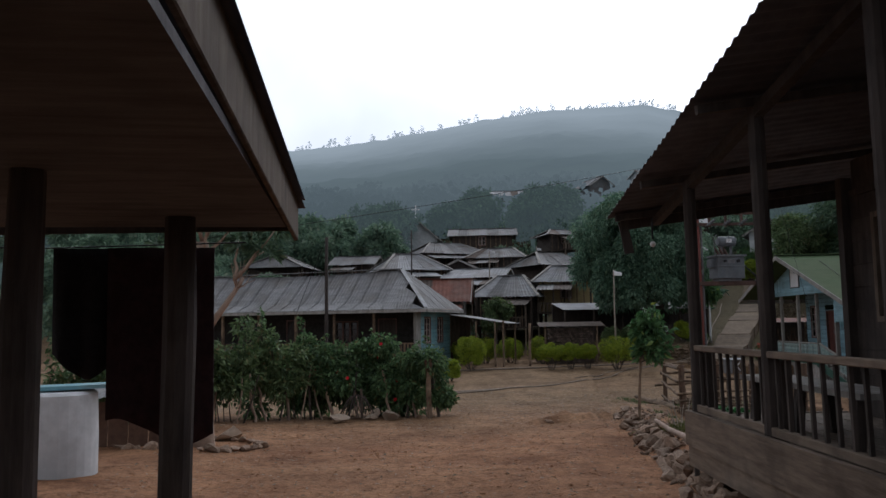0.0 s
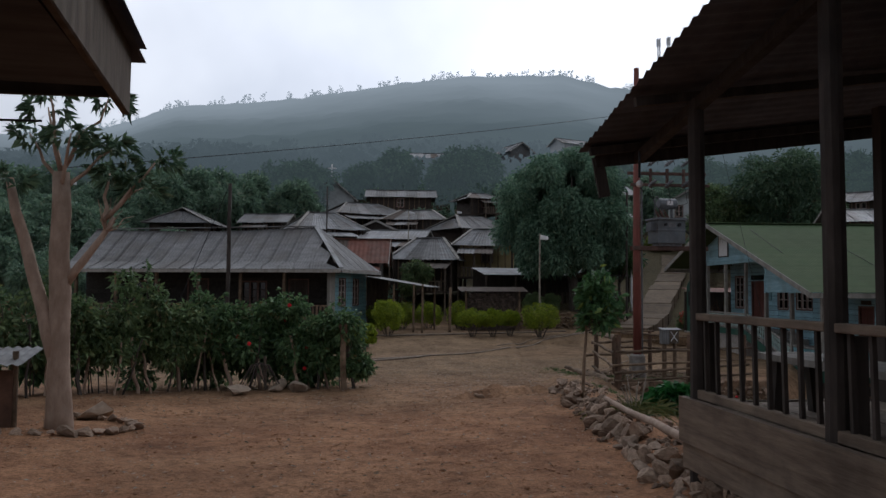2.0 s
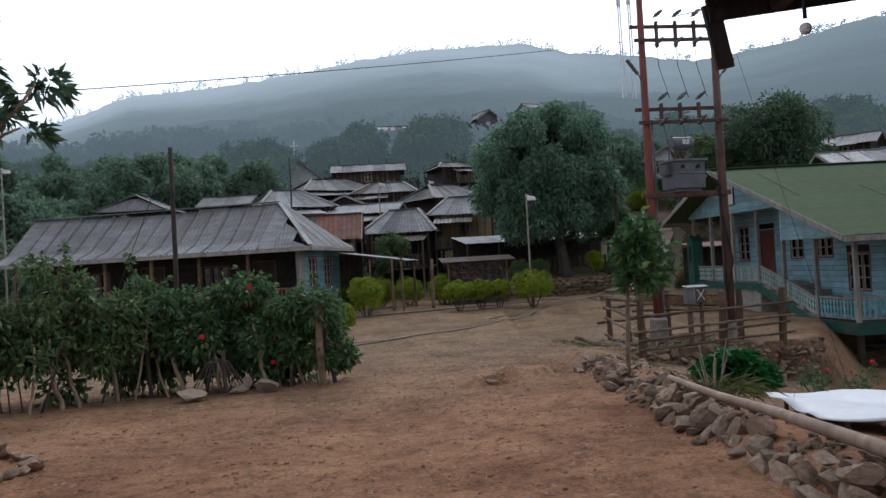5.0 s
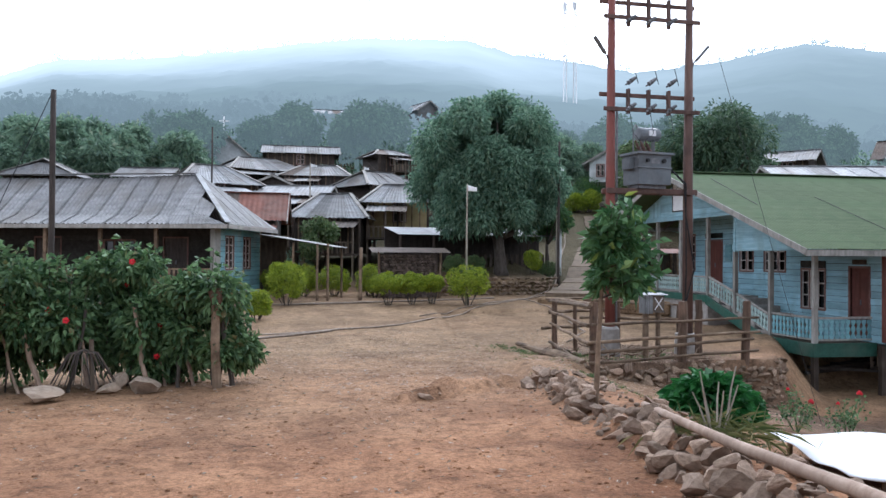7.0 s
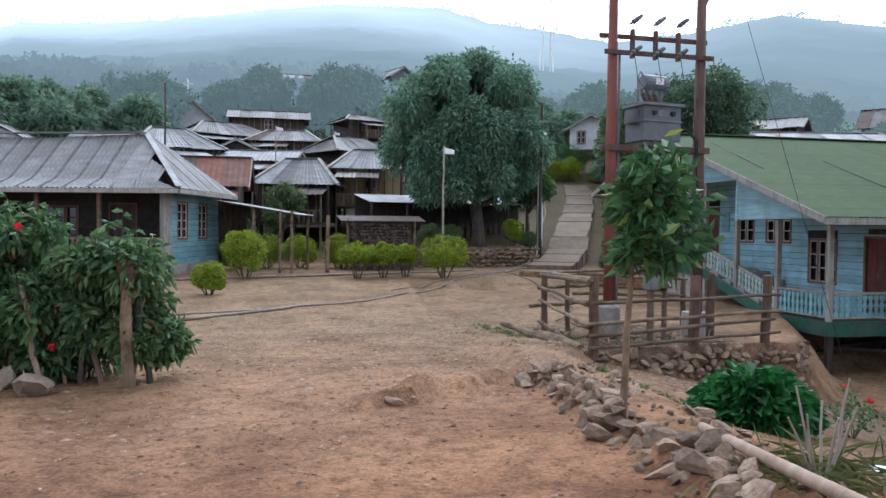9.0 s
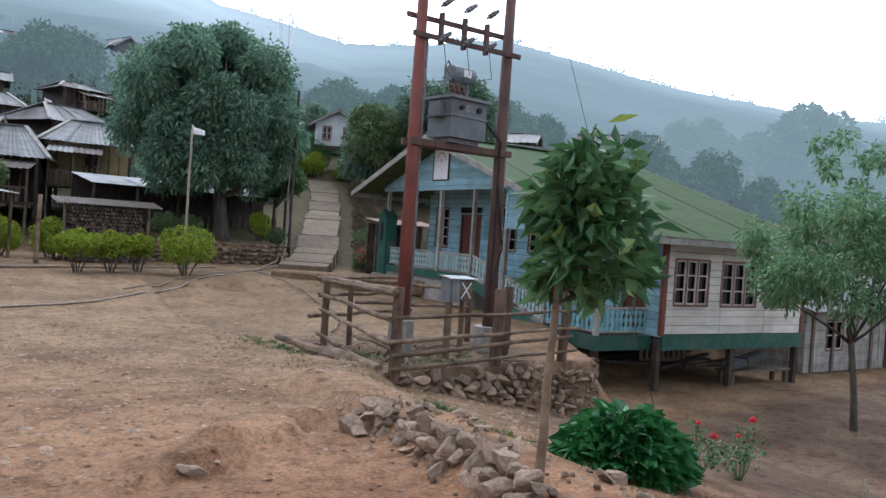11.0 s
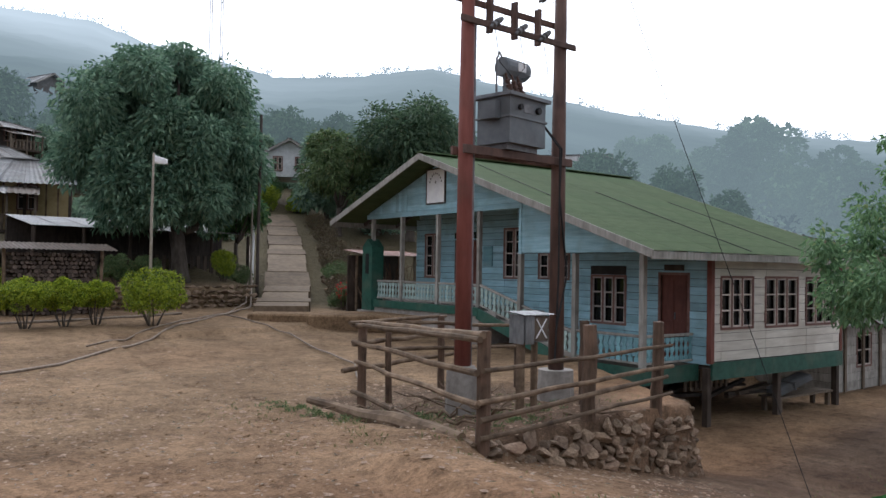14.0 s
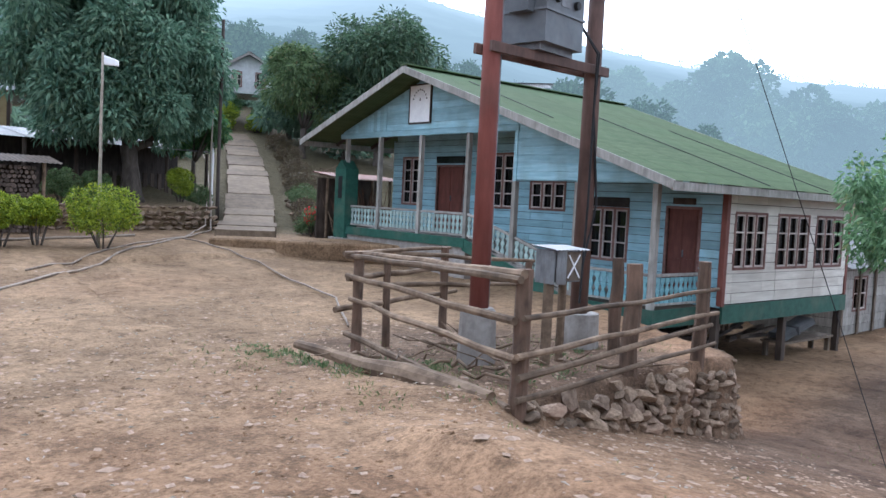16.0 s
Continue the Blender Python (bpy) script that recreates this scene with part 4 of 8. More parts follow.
    # fretted railings
    def railing(p, q, z0a, z0b, high):
        p, q = Vector(p), Vector(q)
        n = max(3, int((q - p).length / 0.155))
        part("rail", beam((p.x, p.y, z0a + high), (q.x, q.y, z0b + high), 0.07, 0.06), PALE_POST, s, "weathered grey rail", bevel=0.008)
        part("rail", beam((p.x, p.y, z0a + 0.1), (q.x, q.y, z0b + 0.1), 0.05, 0.05), PALE_POST, s, "weathered grey rail", bevel=0.008)
        d = (q - p) / n
        side = Vector((d.x, d.y, 0)).normalized()
        out = Vector((-side.y, side.x, 0)) * 0.012
        bal = bmesh.new()
        h = high - 0.17
        prof = [(0.0, 0.062), (0.14, 0.066), (0.3, 0.026), (0.5, 0.068), (0.7, 0.026), (0.86, 0.066), (1.0, 0.062)]
        fr = [[bal.verts.new(side * (sg * w) + out * o + Vector((0, 0, h * t))) for t, w in prof] for o in (-1, 1) for sg in (-1, 1)]
        for i in range(len(prof) - 1):
            bal.faces.new((fr[0][i], fr[1][i], fr[1][i + 1], fr[0][i + 1]))
            bal.faces.new((fr[3][i], fr[2][i], fr[2][i + 1], fr[3][i + 1]))
            bal.faces.new((fr[2][i], fr[0][i], fr[0][i + 1], fr[2][i + 1]))
            bal.faces.new((fr[1][i], fr[3][i], fr[3][i + 1], fr[1][i + 1]))
        first = None
        for i in range(n):
            c = p + d * (i + 0.5)
            m = Matrix.Translation((c.x, c.y, z0a + (z0b - z0a) * (i + 0.5) / n + 0.12))
            if first is None:
                first = part("baluster", bal, TEAL_PAINT if (z0a < -0.5) else FRET_PAINT, s, "fretted pale wooden baluster", m=m)
            else:
                twin(first, m, s)
    for a, b in ((10.7, 9.36), (9.24, 7.5), (7.36, 5.6)):
        railing((0, a, 0), (0, b, 0), 0.0, 0.0, 0.63)
    railing((0, 5.48, 0), (0, 3.93, 0), 0.0, -0.43, 0.63)
    railing((0, 3.8, 0), (0, 2.05, 0), -0.47, -1.0, 0.63)
    railing((0, 1.92, 0), (0, 0.07, 0), -1.0, -1.0, 0.68)
    railing((0.07, -0.03, 0), (1.68, -0.03, 0), -1.0, -1.0, 0.68)
    # stilts
    for u, v in ((0, 0), (1.7, -0.4), (4.5, -0.4), (7.3, -0.4), (0, 2.0), (1.7, 3), (4.5, 3), (7.3, 3), (4.5, 6), (7.3, 6)):
        part("stilt", box(u - 0.07, u + 0.07, v - 0.07, v + 0.07, -3.0, -1.05), BROWN_BOARD, s, "weathered brown stilt", bevel=0.01)
    # lashing wires over the roof
    for u, v0, v1 in ((0.2, 3.0, 6.2), (2.6, -0.9, 4.0), (5.2, -0.9, 3.6)):
        part("roof_wire", pole([(u, v0, roof_at(v0) + 0.03), (u + 0.25, v1, roof_at(v1) + 0.04)], 0.010, 5), BLACK, s)
    return s


school()

# ---- fenced transformer yard ----
def rail_fence():
    f = thing("rail_fence", "rough grey pole fence round the transformer yard", "fence")
    rng = random.Random(11)
    posts = [((9.31, 21.38), 0.37, 0.085), ((10.0, 24.3), 0.28, 0.065), ((11.85, 24.45), 0.30, 0.06), ((11.33, 21.3), 0.36, 0.095),
             ((12.75, 21.08), 0.36, 0.085), ((12.3, 22.0), 0.34, 0.08), ((13.3, 24.0), 0.1, 0.06), ((10.62, 24.38), 0.2, 0.05)]
    for i, ((x, y), top, r) in enumerate(posts):
        lo = min(ground_z(x, y), ground_z(x - 0.1, y - 0.1)) - 0.35
        part("post", pole(wavy((x, y, lo), (x + rng.uniform(-0.03, 0.03), y, top), 5, 0.012, rng), [r * 1.05, r * 1.03, r, r, r * 0.97, r * 0.92], 9, 0.08, seed=i), POST_WOOD, f, "dark weathered round fence post", smooth=False)
    def rails(a, b, zs_a, zs_b, over=0.12, r=0.033):
        a, b = Vector((*a, 0)), Vector((*b, 0))
        d = (b - a).normalized() * over
        for i, (z0, z1) in enumerate(zip(zs_a, zs_b)):
            p, q = a - d * rng.uniform(0.2, 1), b + d * rng.uniform(0.2, 1)
            p.z, q.z = z0, z1
            rr = r * rng.uniform(0.85, 1.25)
            part("rail", pole(wavy(p, q, 6, 0.014, rng), [rr * k for k in (1.1, 1.08, 1.0, 1.0, 0.95, 0.92, 0.85)], 8, 0.08, seed=i + 40), RAIL_WOOD, f, "split grey fence rail")
    rails((9.2, 21.45), (9.92, 24.3), (0.28, -0.10, -0.45, -0.92), (0.22, -0.02, -0.30, -0.74), 0.2, 0.04)
    rails((9.24, 21.42), (10.05, 24.25), (0.33,), (0.25,), 0.2, 0.035)
    rails((9.28, 21.3), (12.8, 21.0), (-0.07, -0.42, -0.62, -0.82), (0.02, -0.28, -0.42, -0.66), 0.25)
    rails((10.0, 24.38), (11.9, 24.5), (0.26, -0.05, -0.42), (0.28, 0.0, -0.35), 0.3)
    rails((11.0, 24.5), (13.2, 24.0), (0.22, -0.2), (0.1, -0.25), 0.2)
    part("log", pole(wavy((9.0, 24.2, -0.73), (9.2, 21.62, -0.88), 5, 0.02, rng), [0.05, 0.06, 0.085, 0.11, 0.11, 0.09], 9, 0.12), RAIL_WOOD, f, "fallen grey-brown peeling log")
    return f


rail_fence()


def transformer_poles():
    s = thing("transformer_structure", "two tall rusty poles carrying cross arms and a grey transformer", "utility pole")
    L, R = Vector((10.63, 22.9, 0)), Vector((12.5, 22.65, 0))
    top = 7.9
    part("pole", pole([(L.x, L.y, -0.4), (L.x, L.y, 3.0), (L.x + 0.02, L.y, top)], [0.115, 0.105, 0.075], 12), RUST_POLE, s, "red oxide painted steel pole", smooth=True)
    part("pole", pole([(R.x, R.y, -0.5), (R.x, R.y, 3.0), (R.x + 0.03, R.y, top)], [0.12, 0.11, 0.075], 12), BROWN_POLE, s, "rusty brown steel pole", smooth=True)
    part("footing", pole([(L.x, L.y, -1.35), (L.x, L.y, -0.32), (L.x, L.y, -0.27)], [0.24, 0.215, 0.17], 14, 0.03), CONCRETE, s, "stained round concrete footing")
    part("footing", pole([(R.x, R.y, -1.3), (R.x, R.y, -0.45)], [0.31, 0.27], 14), CONCRETE, s, "round concrete footing")
    d = (R - L).normalized()
    n = Vector((-d.y, d.x, 0))
    def arm(z, w, h, off, over=0.28, name="cross_arm"):
        a, b = L - d * over + n * off, R + d * over + n * off
        part(name, beam((a.x, a.y, z), (b.x, b.y, z), w, h), BROWN_POLE, s, "rusty channel iron", bevel=0.006)
    for off in (-0.13, 0.13):
        arm(2.72, 0.05, 0.12, off, 0.15, "platform_beam")
    for z in (4.52, 4.88, 6.55, 6.95):
        arm(z, 0.045, 0.09, -0.12 if z in (4.52, 6.55) else 0.12, 0.22)
    for zb, zt in ((4.45, 5.0), (6.4, 7.05)):
        for k in (0.22, 0.48, 0.74):
            c = L.lerp(R, k)
            part("bracket", box(c.x - 0.025, c.x + 0.025, c.y - 0.05, c.y + 0.05, zb, zt), BROWN_POLE, s)
            for i, z in enumerate((zt + 0.05, zb + 0.02)):
                prof = [(0.0, 0.03), (0.04, 0.035), (0.045, 0.07), (0.07, 0.07), (0.075, 0.045), (0.09, 0.045), (0.095, 0.07), (0.12, 0.07), (0.125, 0.045), (0.14, 0.06), (0.18, 0.05)]
                ins = pole([(c.x - 0.16 + h * 1.4, c.y - 0.15, z + h) for h, r in prof], [r * 0.72 for h, r in prof], 10)
                part("insulator", ins, STEEL, s, "grey-brown ribbed insulator")
    # transformer tank
    c = L.lerp(R, 0.465)
    tank = part("tank", box(c.x - 0.42, c.x + 0.42, c.y - 0.3, c.y + 0.3, 2.86, 3.52), TANK_GREY, s, "grey steel transformer tank", bevel=0.02)
    part("tank_rim", box(c.x - 0.48, c.x + 0.48, c.y - 0.36, c.y + 0.36, 3.52, 3.57), TANK_GREY, tank, bevel=0.008)
    part("tank_band", box(c.x - 0.44, c.x + 0.44, c.y - 0.32, c.y + 0.32, 3.22, 3.25), TANK_GREY, tank)
    part("tank_foot", box(c.x - 0.36, c.x + 0.36, c.y - 0.2, c.y + 0.2, 2.78, 2.86), STEEL, tank)
    part("terminal_box", box(c.x - 0.56, c.x - 0.42, c.y - 0.14, c.y + 0.14, 3.2, 3.45), TANK_GREY, tank, bevel=0.01)
    part("name_plate", box(c.x - 0.1, c.x + 0.12, c.y - 0.306, c.y - 0.3, 3.32, 3.44), STEEL, tank)
    part("tap_switch", pole([(c.x + 0.22, c.y - 0.29, 3.38), (c.x + 0.22, c.y - 0.35, 3.38)], 0.05, 10), BLACK, tank)
    part("tap_switch", pole([(c.x - 0.2, c.y - 0.29, 3.38), (c.x - 0.2, c.y - 0.35, 3.38)], 0.04, 10), BLACK, tank)
    part("conservator", pole([(c.x - 0.26, c.y, 4.0), (c.x - 0.23, c.y, 4.0), (c.x + 0.26, c.y, 4.0), (c.x + 0.29, c.y, 4.0)], [0.13, 0.15, 0.15, 0.13], 14), TANK_GREY, s, "grey oil drum on two legs", smooth=False)
    part("gauge", box(c.x - 0.05, c.x + 0.12, c.y - 0.165, c.y - 0.145, 3.95, 4.07), WHITE, s, "white plate on the oil drum")
    for x in (-0.14, 0.16):
        part("drum_leg", box(c.x + x - 0.02, c.x + x + 0.02, c.y - 0.05, c.y + 0.05, 3.57, 3.87), STEEL, s)
    for i in range(3):
        x = c.x - 0.38 + 0.13 * i
        prof = [(0.0, 0.05), (0.04, 0.05), (0.045, 0.03), (0.06, 0.03), (0.065, 0.045), (0.10, 0.045), (0.105, 0.028), (0.12, 0.028), (0.125, 0.04), (0.16, 0.04), (0.165, 0.02), (0.24, 0.015)]
        b = pole([(x - 0.5 * h, c.y - 0.28, 3.57 + h) for h, r in prof], [r for h, r in prof], 9)
        part("bushing", b, BROWN_POLE, s, "brown ribbed bushing")
    part("breather", pole([(c.x - 0.36, c.y, 3.57), (c.x - 0.36, c.y, 4.1), (c.x - 0.3, c.y, 4.2), (c.x - 0.22, c.y, 4.1)], 0.018, 6), STEEL, s)
    # street lamps on the poles
    for base, sx in ((L, -1), (R, 1)):
        a = Vector((base.x, base.y, 5.35))
        lamp = part("lamp_arm", pole([a, a + Vector((sx * 0.12, -0.05, 0.32)), a + Vector((sx * 0.22, -0.06, 0.42))], 0.018, 6), STEEL, s)
        part("lamp_head", beam(a + Vector((sx * 0.18, -0.06, 0.38)), a + Vector((sx * 0.48, -0.1, 0.72)), 0.1, 0.06), STEEL, lamp, "grey street light head", bevel=0.015)
    # jumpers and cables down the pole
    rng = random.Random(4)
    for i, k in enumerate((0.22, 0.48, 0.74)):
        p, q = L.lerp(R, k), L.lerp(R, k + 0.08)
        pts = [(p.x - 0.1, p.y - 0.16, 6.35), (p.x - 0.12, p.y - 0.2, 5.9), (p.x + 0.05, p.y - 0.18, 5.4), (q.x, q.y - 0.15, 5.1)]
        part("jumper", pole(pts, 0.008, 5), BLACK, s)
        pts = [(p.x - 0.05, p.y - 0.15, 4.45), (p.x, p.y - 0.2, 4.0), (c.x - 0.38 + 0.13 * i, c.y - 0.28, 3.8)]
        part("jumper", pole(pts, 0.007, 5), BLACK, s)
    for j in range(2):
        pts = [(c.x + 0.4, c.y - 0.2, 3.3), (R.x - 0.2 - 0.05 * j, R.y - 0.2, 2.9), (R.x - 0.16, R.y - 0.14, 2.2), (R.x - 0.13 + 0.22 * j, R.y - 0.12, 1.0), (R.x - 0.14, R.y - 0.1, 0.2), (R.x - 0.2, R.y - 0.12, -0.3)]
        part("cable", pole(pts, 0.016, 6), BLACK, s, "black service cable")
    part("conduit", pole([(L.x + 0.16, L.y, -0.9), (L.x + 0.16, L.y, 4.6)], 0.025, 7), STEEL, s, "thin grey earthing pipe")
    return L, R


POLE_L, POLE_R = transformer_poles()


def meter_box():
    b = thing("meter_box", "small tin meter box with a white cross, on wooden legs", "meter box", pose(11.25, 22.23, 0.08, 0, 0, -14) @ Matrix.Scale(0.86, 4))
    part("leg", pole([(-0.16, 0, -1.25), (-0.16, 0, 0.05)], 0.075, 8), RAIL_WOOD, b)
    part("leg", pole([(0.2, 0.1, -1.25), (0.2, 0.1, 0.05)], 0.06, 8), RAIL_WOOD, b)
    sheet(b, (-0.248, -0.17, -0.03), (-0.248, 0.21, -0.03), (-0.248, -0.17, 0.43), (-0.248, 0.21, 0.43), NEW_TIN, 0.085, 0.02, "side_sheet", "corrugated zinc side")
    sheet(b, (-0.235, -0.19, -0.03), (-0.05, -0.19, -0.03), (-0.235, -0.19, 0.43), (-0.05, -0.19, 0.43), NEW_TIN, 0.085, 0.02, "side_sheet", "corrugated zinc side")
    part("body", box(-0.22, 0.26, -0.16, 0.2, 0.0, 0.42), STEEL, b, "dull tin box", bevel=0.008)
    dr = part("door", box(-0.04, 0.25, -0.185, -0.162, 0.02, 0.41), OLD_WOOD, b, "weathered board door with a white cross")
    part("cross", beam((0.0, -0.192, 0.06), (0.21, -0.192, 0.37), 0.01, 0.02), WHITE, dr)
    part("cross", beam((0.21, -0.196, 0.06), (0.0, -0.196, 0.37), 0.01, 0.02), WHITE, dr)
    roof_sheets(b, -0.32, 0.32, -0.26, 0.26, 0.44, 0.47, NEW_TIN, pitch=0.07, amp=0.01, wide=0.64)


meter_box()

# ---- the path up the hill ----
def hill_path():
    p = thing("pavement", "pale concrete slab path climbing the hill", "path", kind="structure")
    line = [Vector(v) for v in ((17.2, 36.6, -0.25), (18.9, 38.8, -0.12), (20.98, 41.57, 0.22), (22.11, 43.22, 0.77), (24.4, 46.5, 1.56), (27.2, 50.64, 2.36), (29.9, 54.84, 3.36), (31.5, 58.0, 4.28))]
    total, acc = [], 0.0
    for a, b in zip(line, line[1:]):
        n = max(1, round((b - a).length / 1.7))
        for i in range(n):
            s, e = a.lerp(b, i / n), a.lerp(b, (i + 1) / n - 0.015)
            total.append((s, e))
    for i, (s, e) in enumerate(total):
        d = (e - s).normalized()
        side = d.cross(Vector((0, 0, 1))).normalized() * (0.86 + 0.05 * math.sin(i * 2.1))
        bm = bmesh.new()
        v = [bm.verts.new(c + sd + Vector((0, 0, z))) for z in (-1.6, 0.03 + 0.02 * (i % 2)) for c, sd in ((s, -side), (s, side), (e, side), (e, -side))]
        for f in ((3, 2, 1, 0), (4, 5, 6, 7), (0, 1, 5, 4), (1, 2, 6, 5), (2, 3, 7, 6), (3, 0, 4, 7)):
            bm.faces.new([v[k] for k in f])
        bmesh.ops.recalc_face_normals(bm, faces=bm.faces)
        part("slab", bm, PATH_CONC, p)
    for (a, b, w) in (((15.9, 36.3, -0.62), (17.9, 34.5, -0.62), 1.3), ((17.2, 35.0, -0.60), (19.6, 32.7, -0.60), 2.2)):
        part("slab", beam(a, b, w, 0.5), EARTH, p, "earth-covered low slab", bevel=0.05)


hill_path()

# ---- right-hand hut with verandah ----
def verandah_hut():
    h = thing("verandah_hut", "dark wooden hut with a railed verandah under corrugated iron", "hut", pose(3.88, 8.5, 0, 0, 0, -6.5))
    # local y runs back along the front, x into the hut; the far front post stands at the origin
    def rz(x, y):
        return 2.98 + 0.13 * (x + 0.55) - 0.16 * (y - 1.5)
    per = 1.05
    for k in range(11):
        y1 = 1.55 - per * k
        y0 = y1 - per - 0.05
        verts, faces = [], []
        cols = 29
        for j in range(6):
            for i in range(cols):
                y = y0 + (y1 - y0) * i / (cols - 1)
                x = -0.62 + 0.02 * math.sin(k * 3.1) + 1.2 * j
                verts.append((x, y, rz(x, y) + 0.015 * math.cos(math.tau * i / 4) + 0.01 * (k % 2)))
        for j in range(5):
            for i in range(cols - 1):
                faces.append((j * cols + i, j * cols + i + 1, (j + 1) * cols + i + 1, (j + 1) * cols + i))
        raw_mesh("roofing_sheet", verts, faces, DARK_TIN, h, True)
    # end board and drooping corner strip
    part("end_board", beam((-0.45, 1.45, rz(-0.45, 1.45) - 0.12), (5.2, 1.45, rz(5.2, 1.45) - 0.12), 0.03, 0.16), DARK_WOOD, h)
    part("corner_strip", beam((-0.42, 1.47, 2.92), (-0.34, 1.47, 2.5), 0.12, 0.03), DARK_WOOD, h, "dangling dark strip at the eave corner")
    for y in (1.3, 0.0, -2.0, -4.0, -6.0, -8.0):
        part("rafter", beam((-0.55, y, rz(-0.55, y) - 0.07), (5.2, y, rz(5.2, y) - 0.07), 0.07, 0.08), DARK_WOOD, h)
    part("wall_plate", beam((0, 1.4, rz(0, 1.4) - 0.16), (0, -9.5, rz(0, -9.5) - 0.16), 0.09, 0.1), DARK_WOOD, h)
    for y in (0.0, -1.95, -3.9, -5.9, -8.0):
        top = rz(0, y) - 0.1
        part("post", pole([(0, y, -0.5), (0.01, y, 1.2), (0, y, top)], [0.075, 0.07, 0.07], 10, 0.05, seed=int(-y * 3)), DARK_WOOD, h, "dark worn verandah post")
        part("rail_post", box(0.06, 0.15, y - 0.1, y - 0.02, 0.55, 1.25), DARK_WOOD, h)
    for y0, y1 in ((-0.05, -1.9), (-2.0, -3.85), (-3.95, -5.85), (-5.95, -8.0)):
        part("rail", beam((0.0, y0, 1.30), (0.0, y1, 1.30), 0.09, 0.06), PLANK_WOOD, h, "worn grey handrail", bevel=0.008)
        part("rail", beam((0.0, y0, 0.64), (0.0, y1, 0.64), 0.07, 0.08), PLANK_WOOD, h, "worn grey bottom rail", bevel=0.008)
        k = 9
        for i in range(k):
            y = y0 + (y1 - y0) * (i + 0.6) / (k + 0.2)
            part("baluster", beam((0, y, 0.68), (0.0, y + 0.02, 1.28), 0.03, 0.03), DARK_WOOD, h)
    # floor, skirt boards
    for i in range(9):
        part("floor_board", box(-0.03 + 0.2 * i, 0.165 + 0.2 * i, -9.0, 0.1, 0.50, 0.545 + 0.004 * (i % 2)), OLD_WOOD, h)
    part("skirt_board", box(-0.11, -0.05, -9.0, 0.16, 0.22, 0.60), PLANK_WOOD, h, "wide weathered skirt plank", bevel=0.008)
    part("skirt_board", box(-0.09, -0.04, -9.0, 0.12, 0.0, 0.21), PLANK_WOOD, h, "wide weathered skirt plank", bevel=0.008)
    part("skirt_board", box(-0.05, 1.73, 0.11, 0.15, 0.12, 0.56), OLD_WOOD, h, "weathered end plank", bevel=0.008)
    # the room behind the verandah, of level boards, with a shuttered window
    hole = [(-1.05, -0.52, 1.62, 2.68)]
    plank_wall(h, "y", 1.85, -1, -9.0, 0.10, 0.5, 3.05, hole, DARK_WOOD, 0.24, inner=DARK_WOOD)
    plank_wall(h, "x", 0.13, 1, 1.95, 5.2, 0.0, 3.0, [], DARK_WOOD, 0.24, inner=DARK_WOOD)
    part("wall", box(5.14, 5.2, -9.0, 0.0, 0.0, 4.4), DARK_WOOD, h)
    part("wall", box(1.9, 5.14, -9.0, -8.9, 0.0, 4.9), DARK_WOOD, h)
    part("wall", box(1.87, 1.93, -9.0, 0.0, 3.05, 3.4), DARK_WOOD, h)
    part("post", box(1.74, 1.86, 0.0, 0.12, -0.6, 3.2), DARK_WOOD, h, "dark corner post")
    sh = part("shutter", box(1.86, 1.885, -1.05, -0.52, 1.62, 2.68), DARK_SHADE_BOARD, h, "dark closed shutter")
    fr = bmesh.new()
    for q in ((-1.11, -1.05, 1.56, 2.74), (-0.52, -0.46, 1.56, 2.74), (-1.05, -0.52, 1.56, 1.62), (-1.05, -0.52, 2.68, 2.74)):
        box(1.80, 1.87, *q, bm=fr)
    part("frame", fr, OLD_WOOD, sh)
    part("bar", box(1.845, 1.862, -0.80, -0.76, 1.62, 2.68), OLD_WOOD, sh)
    b = thing("light_bulb", "unlit bulb hanging under the verandah eave", "bulb", pose(3.75, 9.3, 2.55))
    part("holder", pole([(0, 0, 0.32), (0, 0, 0.06)], 0.012, 6), BLACK, b)
    g = bmesh.new()
    bmesh.ops.create_uvsphere(g, u_segments=12, v_segments=8, radius=0.035)
    part("glass", g, WHITE, b, smooth=True)
    t = thing("bench", "long rough bench with a pale top on the verandah", "bench", pose(3.88, 8.5, 0, 0, 0, -6.5) @ pose(0.62, -1.45, 0.545))
    part("seat", box(-0.24, 0.24, -1.25, 1.2, 0.42, 0.47), PALE_POST, t, "pale worn plank top", bevel=0.008)
    for x in (-0.17, 0.17):
        for y in (-1.05, 0.0, 1.0):
            part("leg", beam((x, y, 0), (x * 0.8, y, 0.42), 0.08, 0.08), DARK_WOOD, t)


verandah_hut()

